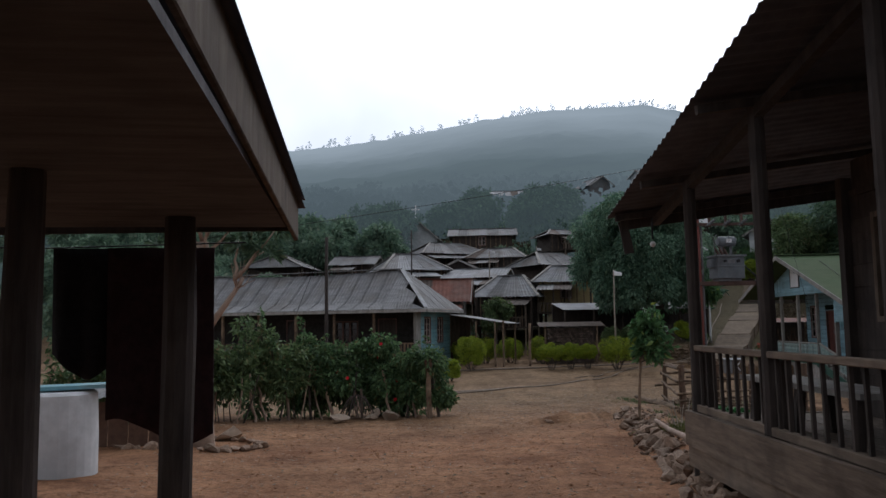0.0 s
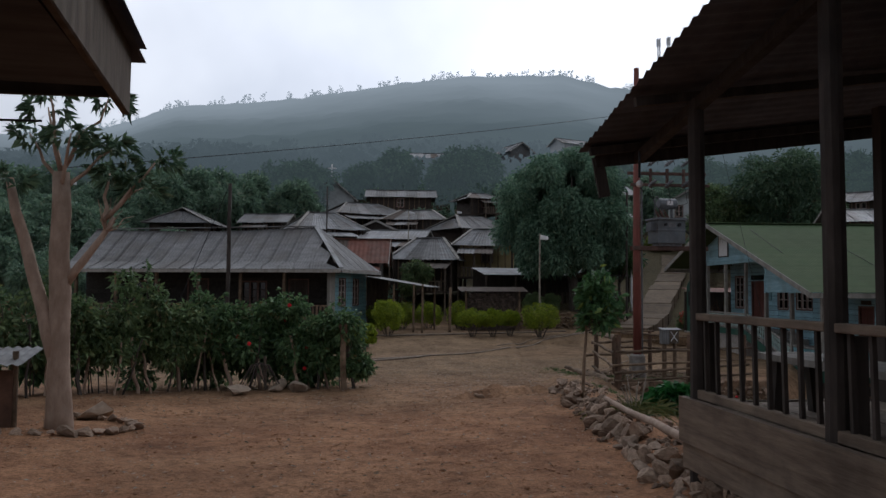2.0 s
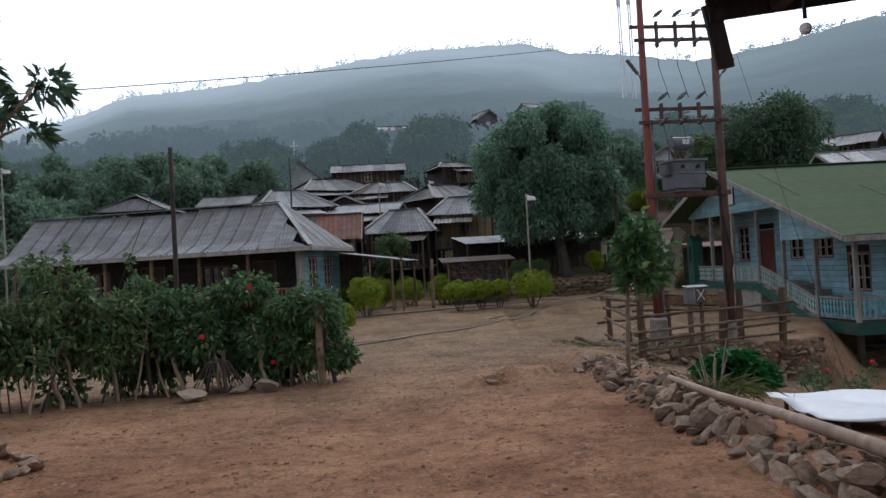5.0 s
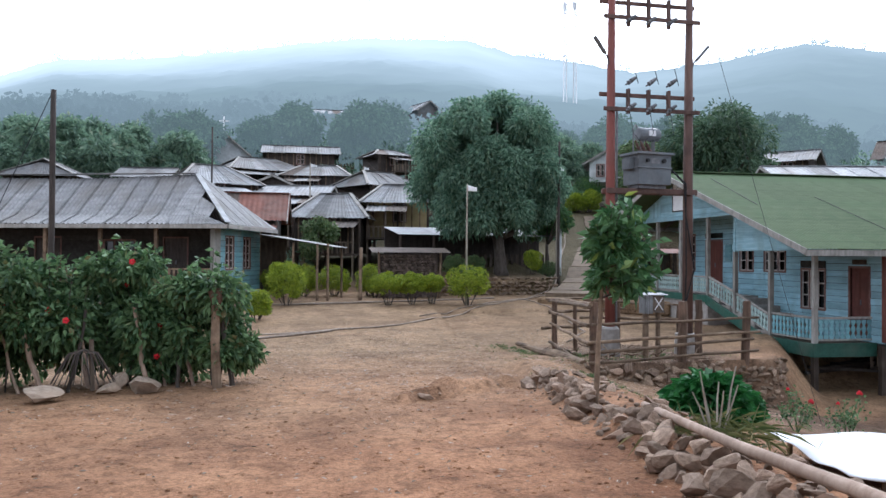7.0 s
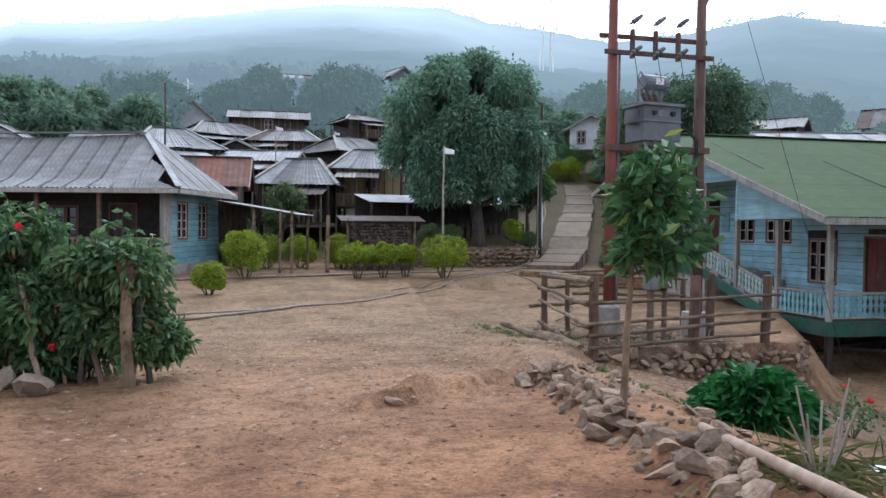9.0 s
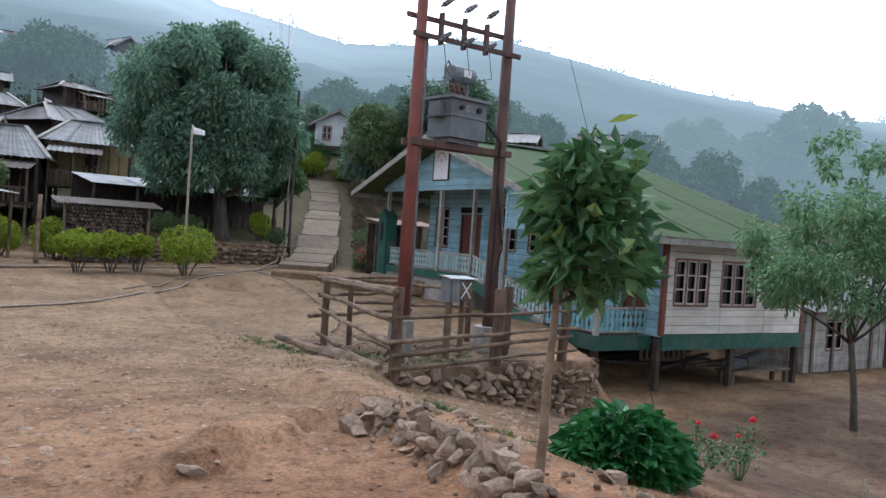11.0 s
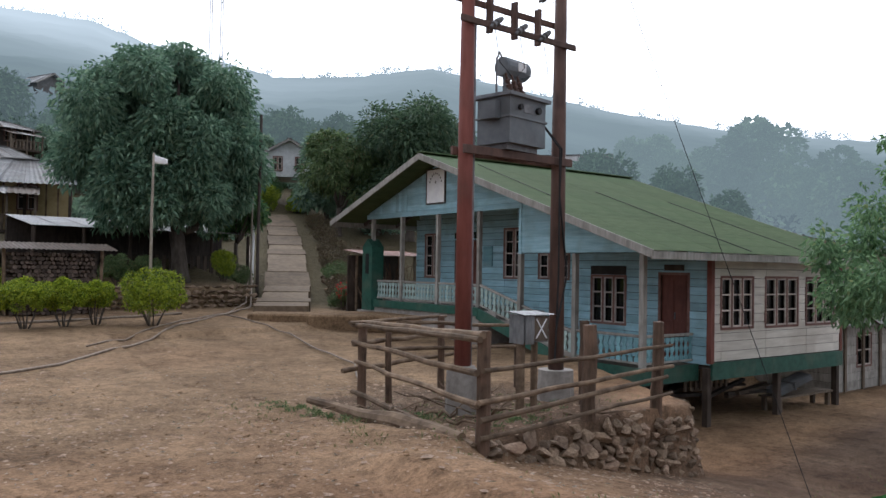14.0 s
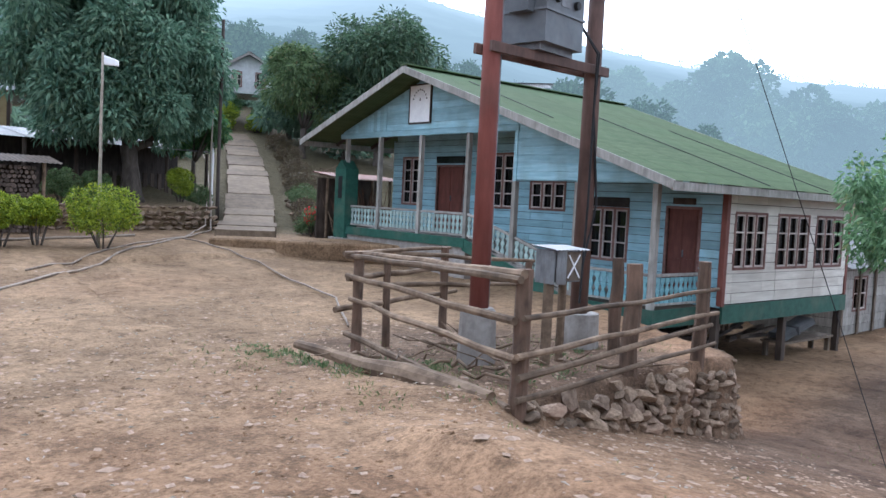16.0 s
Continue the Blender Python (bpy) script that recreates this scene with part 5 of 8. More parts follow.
# ---- left-hand hut ----
def left_hut():
    h = thing("porch_hut", "dark hut with a low porch roof edged by a grey board", "hut")
    rng = random.Random(8)
    part("fascia", beam((-0.36, 5.75, 2.38), (-0.50, -2.5, 2.75), 0.03, 0.32), OLD_WOOD, h, "grey weathered eave board", bevel=0.006)
    part("fascia", beam((-0.36, 5.73, 2.39), (-6.0, 6.4, 2.39), 0.03, 0.2), DARK_WOOD, h, "dark end board", bevel=0.006)
    v = [(-0.30, 5.85, 2.53), (-6.0, 6.5, 2.53), (-6.0, -2.5, 4.6), (-0.46, -2.5, 2.92), (-3.2, 1.5, 4.3)]
    bm = bmesh.new()
    vs = [bm.verts.new(p) for p in v] + [bm.verts.new(Vector(p) - Vector((0, 0, 0.06))) for p in v]
    for f in ((0, 4, 1), (1, 4, 2), (2, 4, 3), (3, 4, 0)):
        bm.faces.new([vs[i] for i in f])
        bm.faces.new([vs[i + 5] for i in f[::-1]])
    part("roof", bm, DARK_TIN, h, "dark iron roof")
    part("ceiling_board", box(-5.9, -0.42, -2.4, 5.6, 2.30, 2.34), VEIL_BOARD, h)
    part("post", pole(wavy((-1.06, 5.15, -0.4), (-1.04, 5.12, 2.32), 4, 0.01, rng), [0.105, 0.1, 0.1, 0.1, 0.095], 10, 0.06), DARK_WOOD, h, "thick dark round post")
    part("post", pole(wavy((-1.40, 3.65, -0.4), (-1.38, 3.6, 2.32), 4, 0.01, rng), [0.085, 0.08, 0.08, 0.08, 0.075], 10, 0.06), DARK_WOOD, h, "dark round post")
    part("post", pole(wavy((-2.35, 5.3, -0.4), (-2.32, 5.35, 1.15), 4, 0.012, rng), [0.035, 0.034, 0.032, 0.03, 0.026], 8, 0.06), OLD_WOOD, h, "thin grey stake")
    for y in (-2.0, 0.3):
        part("wall", box(-5.5, -1.9, y, y + 0.08, 0, 2.3), DARK_WOOD, h)
    part("wall", box(-2.0, -1.92, -2.2, 2.4, 0, 2.3), DARK_WOOD, h)
    # washing on a line
    part("clothes_line", pole([(-0.75, 6.05, 2.24), (-2.2, 6.05, 2.2), (-4.2, 6.05, 2.24)], 0.006, 5), BLACK, h)
    def cloth(name, label, x0, x1, y, z0, z1, mat, seed):
        r = random.Random(seed)
        nx, nz = 14, 12
        verts, faces = [], []
        for j in range(nz + 1):
            for i in range(nx + 1):
                a, c = i / nx, j / nz
                x = x0 + (x1 - x0) * a
                dz = 0.10 * math.sin(a * 5 + seed) * (1 - c)
                verts.append((x, y + 0.035 * math.sin(a * 14 + seed) * (1.2 - c), z0 + (z1 - z0) * c + dz))
        for j in range(nz):
            for i in range(nx):
                faces.append((j * (nx + 1) + i, j * (nx + 1) + i + 1, (j + 1) * (nx + 1) + i + 1, (j + 1) * (nx + 1) + i))
        ob = raw_mesh(name, verts, faces, mat, None, True)
        tagged(ob, label, "cloth", "washing on the line")
        md = ob.modifiers.new("thick", "SOLIDIFY")
        md.thickness = 0.012
    cloth("hanging_cloth", "dark maroon cloth hung to dry under the eave", -1.74, -0.98, 6.03, 0.86, 2.2, DARK_CLOTH, 1)
    cloth("hanging_cloth", "black cloth hung to dry under the eave", -2.14, -1.66, 6.08, 1.34, 2.2, BLACK_CLOTH, 2)


left_hut()

# ---- houses of the village ----
def long_house():
    h = thing("long_house", "long teal plank house under a sagging grey iron roof", "house", pose(3.6, 36.8, 0, 0, 0, -25))
    L, D, ze, zr = -14.0, 6.0, 2.37, 4.45
    rng = random.Random(21)
    x = L
    n = 15
    for k in range(n):
        a, b = L + (-2.2 - L) * k / n, L + (-2.2 - L) * (k + 1) / n
        s0, s1 = -0.16 * math.sin(math.pi * k / n), -0.16 * math.sin(math.pi * (k + 1) / n)
        lift = 0.002 * (k % 2)
        sheet(h, (a, 0.9, ze + 0.32 + lift), (b + 0.06, 0.9, ze + 0.32 + lift), (a, 3, zr + s0 + lift), (b + 0.06, 3, zr + s1 + lift), LONG_TIN, 0.18, 0.032)
        sheet(h, (a, -0.05, ze + lift + rng.uniform(-0.01, 0.01)), (b + 0.06, -0.05, ze + lift), (a, 1.05, ze + 0.39 + lift), (b + 0.06, 1.05, ze + 0.39 + lift), LONG_TIN, 0.18, 0.032)
        sheet(h, (a, 6.0, ze + lift), (b + 0.06, 6.0, ze + lift), (a, 3, zr + s0 + lift), (b + 0.06, 3, zr + s1 + lift), LONG_TIN)
    for k in range(3):
        a, b = -2.2 + 2.2 * k / 3, -2.2 + 2.2 * (k + 1) / 3
        sheet(h, (a, 0.0, ze), (b, 0.0, ze), (-2.2 + (a + 2.2) * 0.15, 3 * (1 - (a + 2.2) / 2.2) + 0.0, zr - (zr - ze) * ((a + 2.2) / 2.2)), (-2.2 + (b + 2.2), 3 * (1 - (b + 2.2) / 2.2), zr - (zr - ze) * ((b + 2.2) / 2.2)), LONG_TIN)
    for k in range(6):
        a, b = k, k + 1.04
        ta, tb = 1 - abs(a - 3) / 3, 1 - abs(min(b, 6) - 3) / 3
        sheet(h, (0.12, a, ze + 0.01), (0.12, b, ze + 0.01), (-2.2 * ta, a, ze + 0.04 + (zr - ze) * ta), (-2.2 * tb, min(b, 6), ze + 0.04 + (zr - ze) * tb), LONG_TIN)
    part("ridge_cap", beam((L, 3, zr + 0.0), (-2.2, 3, zr + 0.04), 0.34, 0.03), LONG_TIN, h, bevel=0.01)
    part("hip_cap", beam((-2.25, 2.95, zr + 0.05), (0.1, -0.02, ze + 0.06), 0.2, 0.03), NEW_TIN, h, "bright zinc hip cap")
    part("fascia", beam((L, -0.06, ze - 0.09), (0.1, -0.06, ze - 0.09), 0.03, 0.15), PALE_POST, h, "pale grey fascia board", bevel=0.006)
    part("fascia", beam((0.12, 0.0, ze - 0.09), (0.12, 6.0, ze - 0.09), 0.03, 0.15), PALE_POST, h, "pale grey fascia board", bevel=0.006)
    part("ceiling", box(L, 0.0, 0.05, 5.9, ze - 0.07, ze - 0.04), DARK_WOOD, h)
    holes = [(1.5, 2.35, 0.75, 1.95), (3.5, 4.3, 0.75, 1.95)]
    plank_wall(h, "y", -0.55, 1, 0.5, 5.6, -0.15, 2.28, holes, TEAL_PAINT, tall=0.2)
    for o in holes:
        window(h, "y", -0.55, 1, *o, cols=2, rows=4)
    fh = [(-3.2, -2.3, 0.0, 1.9), (-5.6, -4.4, 0.7, 1.8), (-8.4, -7.4, 0.0, 1.9), (-11.3, -10.0, 0.7, 1.8)]
    # near-black planks and dark doors carry the deep verandah's shade in their colour
    plank_wall(h, "x", 2.2, -1, L, -0.6, -0.15, 2.28, fh, DARK_SHADE_BOARD, tall=0.2)
    for i, o in enumerate(fh):
        door(h, "x", 2.2, -1, *o, DARK_WOOD) if i % 2 == 0 else window(h, "x", 2.2, -1, *o, bar_mat=DARK_WOOD)
    plank_wall(h, "x", 5.6, 1, L, -0.6, -0.15, 2.28, [], TEAL_PAINT, tall=0.2)
    plank_wall(h, "y", L, -1, 2.2, 5.6, -0.15, 2.28, [], TEAL_PAINT, tall=0.2)
    part("floor", box(L, -0.5, 0.25, 5.7, -0.5, -0.14), CONCRETE, h)
    for i in range(7):
        part("post", box(-0.66 - 2.1 * i, -0.54 - 2.1 * i, 0.3, 0.42, -0.15, 2.28), RAIL_WOOD if i else PALE_POST, h, "worn verandah post", bevel=0.008)
    part("corner_panel", box(-0.62, -0.5, 0.3, 0.9, -0.15, 2.28), PALE_POST, h, "pale corner board")
    for i in range(6):
        for z in (0.15, 0.75):
            part("rail", beam((-0.7 - 2.1 * i, 0.36, z), (-2.6 - 2.1 * i, 0.36, z), 0.05, 0.06), RAIL_WOOD, h)
        for k in range(11):
            xx = -0.8 - 2.1 * i - 0.175 * k
            part("baluster", box(xx - 0.045, xx + 0.045, 0.35, 0.37, 0.17, 0.73), RAIL_WOOD, h, "worn flat baluster")
    # lean-to
    sheet(h, (3.1, 3.4, 1.62), (3.1, 6.3, 1.62), (0.0, 3.4, 2.12), (0.0, 6.3, 2.12), LONG_TIN)
    for x, y in ((2.9, 3.5), (2.9, 6.1), (1.5, 3.5)):
        part("post", pole([(x, y, -0.8), (x, y, 1.75)], 0.05, 8), RAIL_WOOD, h, "thin lean-to post")
    part("wall", box(-0.5, 0.6, 5.6, 5.66, -0.4, 2.0), BROWN_BOARD, h)
    return h


long_house()


def village_house(x, y, length, depth, base, eave, ridge, yaw, roof, wall, label, front=True, over=0.5, windows=1, hipped=False):
    """A small iron-roofed house; the ridge runs along its own x."""
    h = thing("village_house", label, "house", pose(x, y, 0, 0, 0, yaw), "houses up the slope")
    hl, hd = length / 2, depth / 2
    n = max(2, round(length / 0.9))
    rng = random.Random(round(x * 13 + y))
    # every other house has hipped ends below a small gablet
    hip = hd * 0.75 if hipped else 0.0
    reach, rl = hl + over, hl + over - hip
    for sgn in (-1, 1):
        for k in range(n):
            a, b = -1 + 2 * k / n, -1 + 2 * (k + 1) / n + 0.03
            lift, skew = rng.uniform(0, 0.03), rng.uniform(-0.10, 0.10)
            metal = roof if rng.random() < 0.8 else (RUSTY_TIN if rng.random() < 0.35 else TIN)
            sheet(h, (a * reach, sgn * (hd + over + skew), eave + lift - 0.3 * skew), (b * reach, sgn * (hd + over + skew), eave + lift - 0.3 * skew), (a * rl, 0, ridge + lift), (b * rl, 0, ridge + lift), metal, pitch=0.24, amp=0.022)
    if hipped:
        for sg in (-1, 1):
            for k in range(3):
                a, b = -1 + 2 * k / 3, -1 + 2 * (k + 1) / 3
                sheet(h, (sg * reach, a * (hd + over), eave), (sg * reach, b * (hd + over), eave), (sg * (rl + 0.25), a * 0.3, ridge - 0.3), (sg * (rl + 0.25), b * 0.3, ridge - 0.3), TIN if k == 1 else roof, pitch=0.24, amp=0.022)
            for e in (-1, 1):
                part("hip_cap", beam((sg * rl, 0, ridge + 0.05), (sg * reach, e * (hd + over), eave + 0.06), 0.2, 0.04), PALE_POST, h)
    else:
        for s in (-1, 1):
            part("barge_board", beam((s * (hl + over), -hd - over, eave - 0.06), (s * (hl + over), 0, ridge - 0.06), 0.05, 0.14), PALE_POST, h)
            part("barge_board", beam((s * (hl + over), hd + over, eave - 0.06), (s * (hl + over), 0, ridge - 0.06), 0.05, 0.14), PALE_POST, h)
    part("ridge_cap", beam((-rl, 0, ridge + 0.03), (rl, 0, ridge + 0.03), 0.3, 0.04), roof, h)
    wl_top = eave + (ridge - eave) * over / (hd + over) - 0.03
    bm = bmesh.new()
    v = [bm.verts.new(p) for p in ((-hl, -hd, base), (hl, -hd, base), (hl, hd, base), (-hl, hd, base), (-hl, -hd, wl_top), (hl, -hd, wl_top), (hl, hd, wl_top), (-hl, hd, wl_top), (-hl + hip, 0, ridge - 0.12), (hl - hip, 0, ridge - 0.12))]
    for f in ((0, 1, 5, 4), (2, 3, 7, 6), (1, 2, 6, 9, 5), (3, 0, 4, 8, 7), (3, 2, 1, 0)):
        bm.faces.new([v[i] for i in f])
    bmesh.ops.recalc_face_normals(bm, faces=bm.faces)
    part("wall", bm, wall, h)
    for k in range(int(length / 0.55)):
        c = -hl + 0.55 * (k + rng.uniform(0.3, 0.7))
        part("batten", box(c - 0.035, c + 0.035, -hd - 0.03, -hd, base, wl_top), RAIL_WOOD if wall is not PLASTER else PALE_POST, h)
    tall = min(1.0, (wl_top - base) * 0.45)
    for i in range(windows):
        c = -hl + length * (i + 0.5) / windows + rng.uniform(-0.1, 0.1)
        z0 = base + (wl_top - base) * 0.42
        window(h, "x", -hd - 0.03, -1, c - 0.35, c + 0.35, z0, z0 + tall, cols=2, rows=2)
        # dark plate on the solid wall stands for the unlit opening
        p = slab("x", -hd - 0.012, 0.01, c - 0.4, c + 0.4, z0 - 0.05, z0 + tall + 0.05)
        part("recess", p, DARK_SHADE_BOARD, h)
    if front:
        for i in range(3):
            c = -hl + length * i / 2
            part("post", box(c - 0.06, c + 0.06, -hd - over + 0.1, -hd - over + 0.22, base - 0.8, eave), BROWN_BOARD, h)
        part("deck", box(-hl, hl, -hd - over + 0.05, -hd, base - 0.12, base + 0.04), BROWN_BOARD, h)
        # railed porch under a shallow lean-to
        out, z1, z0 = -hd - over - 1.5, eave - 0.12, eave - 0.55
        a, b = (-hl, hl * rng.uniform(0.2, 0.9)) if rng.random() < 0.5 else (-hl * rng.uniform(0.2, 0.9), hl)
        m = max(2, round((b - a) / 0.9))
        for k in range(m):
            e0, e1 = a + (b - a) * k / m, a + (b - a) * (k + 1) / m + 0.04
            sheet(h, (e0, out + rng.uniform(-0.12, 0.12), z0), (e1, out, z0 + rng.uniform(-0.03, 0.03)), (e0, -hd - 0.1, z1), (e1, -hd - 0.1, z1), (TIN, RUSTY_TIN, roof)[rng.randrange(3)], pitch=0.24, amp=0.02, name="porch_sheet")
        for e in (a + 0.1, (a + b) / 2, b - 0.1):
            part("porch_post", box(e - 0.045, e + 0.045, out + 0.2, out + 0.29, base - 1.6, z0 + 0.05), OLD_WOOD, h)
        part("porch_rail", box(a + 0.1, b - 0.1, out + 0.22, out + 0.28, base + 0.55, base + 0.62), OLD_WOOD, h)
        for k in range(int((b - a - 0.2) / 0.24)):
            e = a + 0.22 + 0.24 * k
            part("porch_slat", box(e - 0.05, e + 0.05, out + 0.235, out + 0.265, base - 0.02, base + 0.55), OLD_WOOD, h)
        part("porch_deck", box(a, b, out + 0.15, -hd - over + 0.05, base - 0.1, base), BROWN_BOARD, h)
    for c in (-hl + 0.1, 0, hl - 0.1):
        for d in (-hd + 0.1, hd - 0.1):
            part("stilt", box(c - 0.08, c + 0.08, d - 0.08, d + 0.08, base - 4.0, base), DARK_WOOD, h)
    return h


VILLAGE = [
    (4.6, 60, 4.4, 4.6, 4.0, 5.6, 7.0, 12, NEW_TIN, BROWN_BOARD, "brown house with a bright zinc roof on the slope"),
    (9.4, 75, 6.2, 5.5, 6.3, 8.1, 9.4, -8, TIN, BROWN_BOARD, "brown house with a broad grey iron roof"),
    (14.8, 85, 6.4, 4.0, 9.2, 11.0, 12.0, 4, TIN, BROWN_BOARD, "long brown house with a pale iron roof"),
    (9.3, 64, 5.0, 4.2, 3.9, 5.5, 6.7, 72, TIN, DARK_WOOD, "dark gabled house with a grey roof"),
    (9.8, 58, 3.8, 3.6, 3.4, 4.9, 5.7, 3, NEW_TIN, BROWN_BOARD, "small house with a bright zinc roof"),
    (5.9, 48.5, 2.7, 3.6, 0.6, 2.9, 4.4, -12, RED_TIN, DARK_WOOD, "dark house with a rust-red roof"),
    (10.9, 52, 3.6, 3.8, 1.4, 3.3, 4.8, -16, NEW_TIN, DARK_WOOD, "dark house with a patched zinc roof"),
    (16.3, 62.5, 4.4, 4.0, 4.2, 6.1, 7.3, 2, TIN, BROWN_BOARD, "brown house with a grey iron roof"),
    (14.9, 52.5, 3.4, 3.2, 2.3, 4.3, 5.5, -4, NEW_TIN, YELLOW_WALL, "yellow-walled house with a zinc roof and railed porch"),
    (20.8, 76, 3.0, 3.4, 8.6, 10.1, 10.8, 8, TIN, DARK_WOOD, "small dark house under a zinc roof"),
    (39.0, 120, 4.4, 3.8, 17.0, 22.7, 24.3, 80, NEW_TIN, TIN, "grey gabled hut high on the slope"),
    (24.4, 115, 5.0, 3.6, 15.5, 20.3, 21.4, 5, NEW_TIN, BROWN_BOARD, "house with a bright zinc roof high on the slope"),
    (-5.6, 70, 4.6, 4.4, 4.6, 6.6, 7.9, 70, TIN, BROWN_BOARD, "brown gabled house behind the long house"),
    (1.0, 71, 3.2, 3.6, 5.0, 6.9, 7.8, 10, TIN, BROWN_BOARD, "small brown house behind the long house"),
    (35.7, 62.5, 3.8, 3.2, 7.2, 8.6, 9.8, 56, TIN, PLASTER, "pale gabled house at the head of the path"),
    (67.4, 60, 7.0, 5.0, 8.6, 10.4, 12.4, -52, TIN, PLASTER, "pale house on the rise behind the school"),
    (35.4, 41.0, 5.6, 4.0, 3.4, 5.4, 6.3, -43, NEW_TIN, BROWN_BOARD, "house with a bright roof behind the school"),
    (44.3, 52.3, 2.8, 3.0, 6.4, 8.1, 9.0, -40, NEW_TIN, BROWN_BOARD, "house on the bank behind the school"),
    (30.2, 69, 4.6, 3.4, 8.0, 10.0, 11.0, -6, NEW_TIN, BROWN_BOARD, "house with a bright roof among the trees"),
    (52.0, 128, 6.0, 4.0, 20.0, 26.0, 27.2, -10, NEW_TIN, PLASTER, "pale house far up the slope"),
    (13.2, 68, 4.4, 3.6, 5.4, 7.2, 8.2, -5, TIN, DARK_WOOD, "dark house under a rusty roof"),
]
for i, row in enumerate(VILLAGE):
    row = list(row)
    row[7] += (0, 24, -14, 6, -26, 0, -8, 20, -16)[i % 9]
    house = village_house(*row, front=row[10].startswith(("brown", "dark", "yellow", "small")) and row[1] < 80, hipped=i in (0, 1, 6, 7, 8, 9, 12, 20))
    if row[10].startswith("pale gabled house"):
        for c in (-0.75, 0.75):
            window(house, "y", -row[2] / 2 - 0.05, -1, c - 0.28, c + 0.28, row[5] - 0.95, row[5] - 0.05, cols=2, rows=2, frame_mat=DOOR_PAINT)
            # the same dark plate, drawn for the shade in the gable windows
            part("recess", slab("y", -row[2] / 2 - 0.03, 0.01, c - 0.33, c + 0.33, row[5] - 1.0, row[5]), DARK_SHADE_BOARD, house)


def church():
    c = village_house(9.0, 96, 8.0, 5.0, 8.6, 11.4, 14.0, 78, TIN, PLASTER, "pale gabled church with a white cross", front=False, windows=3)
    c.name, c["category"] = "church", "church"
    part("cross", beam((-4.5, 0, 13.9), (-4.5, 0, 15.6), 0.12, 0.12), WHITE, c, "white cross on the gable")
    part("cross", beam((-4.5, -0.5, 15.1), (-4.5, 0.5, 15.1), 0.12, 0.12), WHITE, c)


church()


def wood_shed():
    s = thing("wood_shed", "long low shed with a tin roof and open dark front", "shed", pose(17.0, 46.2, 0, 0, 0, 1))
    for k in range(9):
        sheet(s, (-4.6 + k, -1.4, 2.35), (-3.55 + k, -1.4, 2.35), (-4.6 + k, 1.2, 2.8), (-3.55 + k, 1.2, 2.8), NEW_TIN if k < 3 else TIN)
    for k in range(6):
        part("post", pole([(-4.4 + 1.75 * k, -1.2, 0), (-4.4 + 1.75 * k, -1.2, 2.3)], 0.07, 8), BROWN_BOARD, s)
    part("wall", box(-4.5, 4.5, 1.1, 1.18, 0, 2.7), DARK_WOOD, s)
    for k in range(28):
        part("slat", box(-4.4 + 0.3 * k, -4.25 + 0.3 * k, -1.26, -1.22, 0.6, 1.4), BROWN_BOARD, s)


wood_shed()


def grey_shed():
    s = thing("grey_shed", "low grey plank shed with a tin roof beside the school", "shed", pose(26.6, 22.9, -2.3, 0, 0, -8))
    plank_wall(s, "x", -0.0, -1, 0.0, 9.0, 0.0, 2.0, [(1.2, 2.1, 0.7, 1.6), (4.0, 4.9, 0.0, 1.8)], PALE_POST, tall=0.25)
    window(s, "x", 0.0, -1, 1.2, 2.1, 0.7, 1.6, cols=2, rows=2)
    door(s, "x", 0.0, -1, 4.0, 4.9, 0.0, 1.8, PALE_POST)
    plank_wall(s, "y", 0.0, -1, 0.0, 4.0, 0.0, 2.0, [], PALE_POST, tall=0.25)
    for k in range(10):
        sheet(s, (-0.4 + k, -0.5, 1.95), (0.65 + k, -0.5, 1.95), (-0.4 + k, 4.2, 3.2), (0.65 + k, 4.2, 3.2), TIN)
    for k in range(8):
        part("board", box(0.3 + k * 1.15, 0.42 + k * 1.15, -0.09, -0.05, 0, 2.0), OLD_WOOD, s)


grey_shed()

# ---- trees ----
def tree(x, y, height, blobs, count, leaf, wide, material, trunk, label, seed, bark=BARK, droop=0.4, limbs=5, base=None, name="tree", shell=0.5):
    z0 = (ground_z(x, y) if base is None else base) - 0.1
    t = thing(name, label, "tree", pose(x, y, z0))
    rng = random.Random(seed)
    cx = sum(b[0] for b in blobs) / len(blobs)
    cy = sum(b[1] for b in blobs) / len(blobs)
    lo = min(b[2] - b[3] for b in blobs)
    top = max(b[2] for b in blobs)
    fork = max(lo * 0.9, height * 0.22)
    bm = pole(wavy((0, 0, -0.3), (cx * 0.4, cy * 0.4, fork), 4, trunk * 0.25, rng), [trunk * 1.35, trunk * 1.1, trunk, trunk * 0.95, trunk * 0.9], 10, 0.1, seed=seed)
    for i in range(limbs):
        b = blobs[(i * 5) % len(blobs)]
        pole(wavy((cx * 0.4, cy * 0.4, fork - 0.1), (b[0], b[1], b[2]), 4, trunk * 0.6, rng), [trunk * 0.6, trunk * 0.45, trunk * 0.35, trunk * 0.22, trunk * 0.08], 7, 0.1, bm, seed + i)
    part("trunk", bm, bark, t, smooth=True)
    crown("crown", blobs, count, leaf, wide, material, t, seed, droop, shell)
    return t


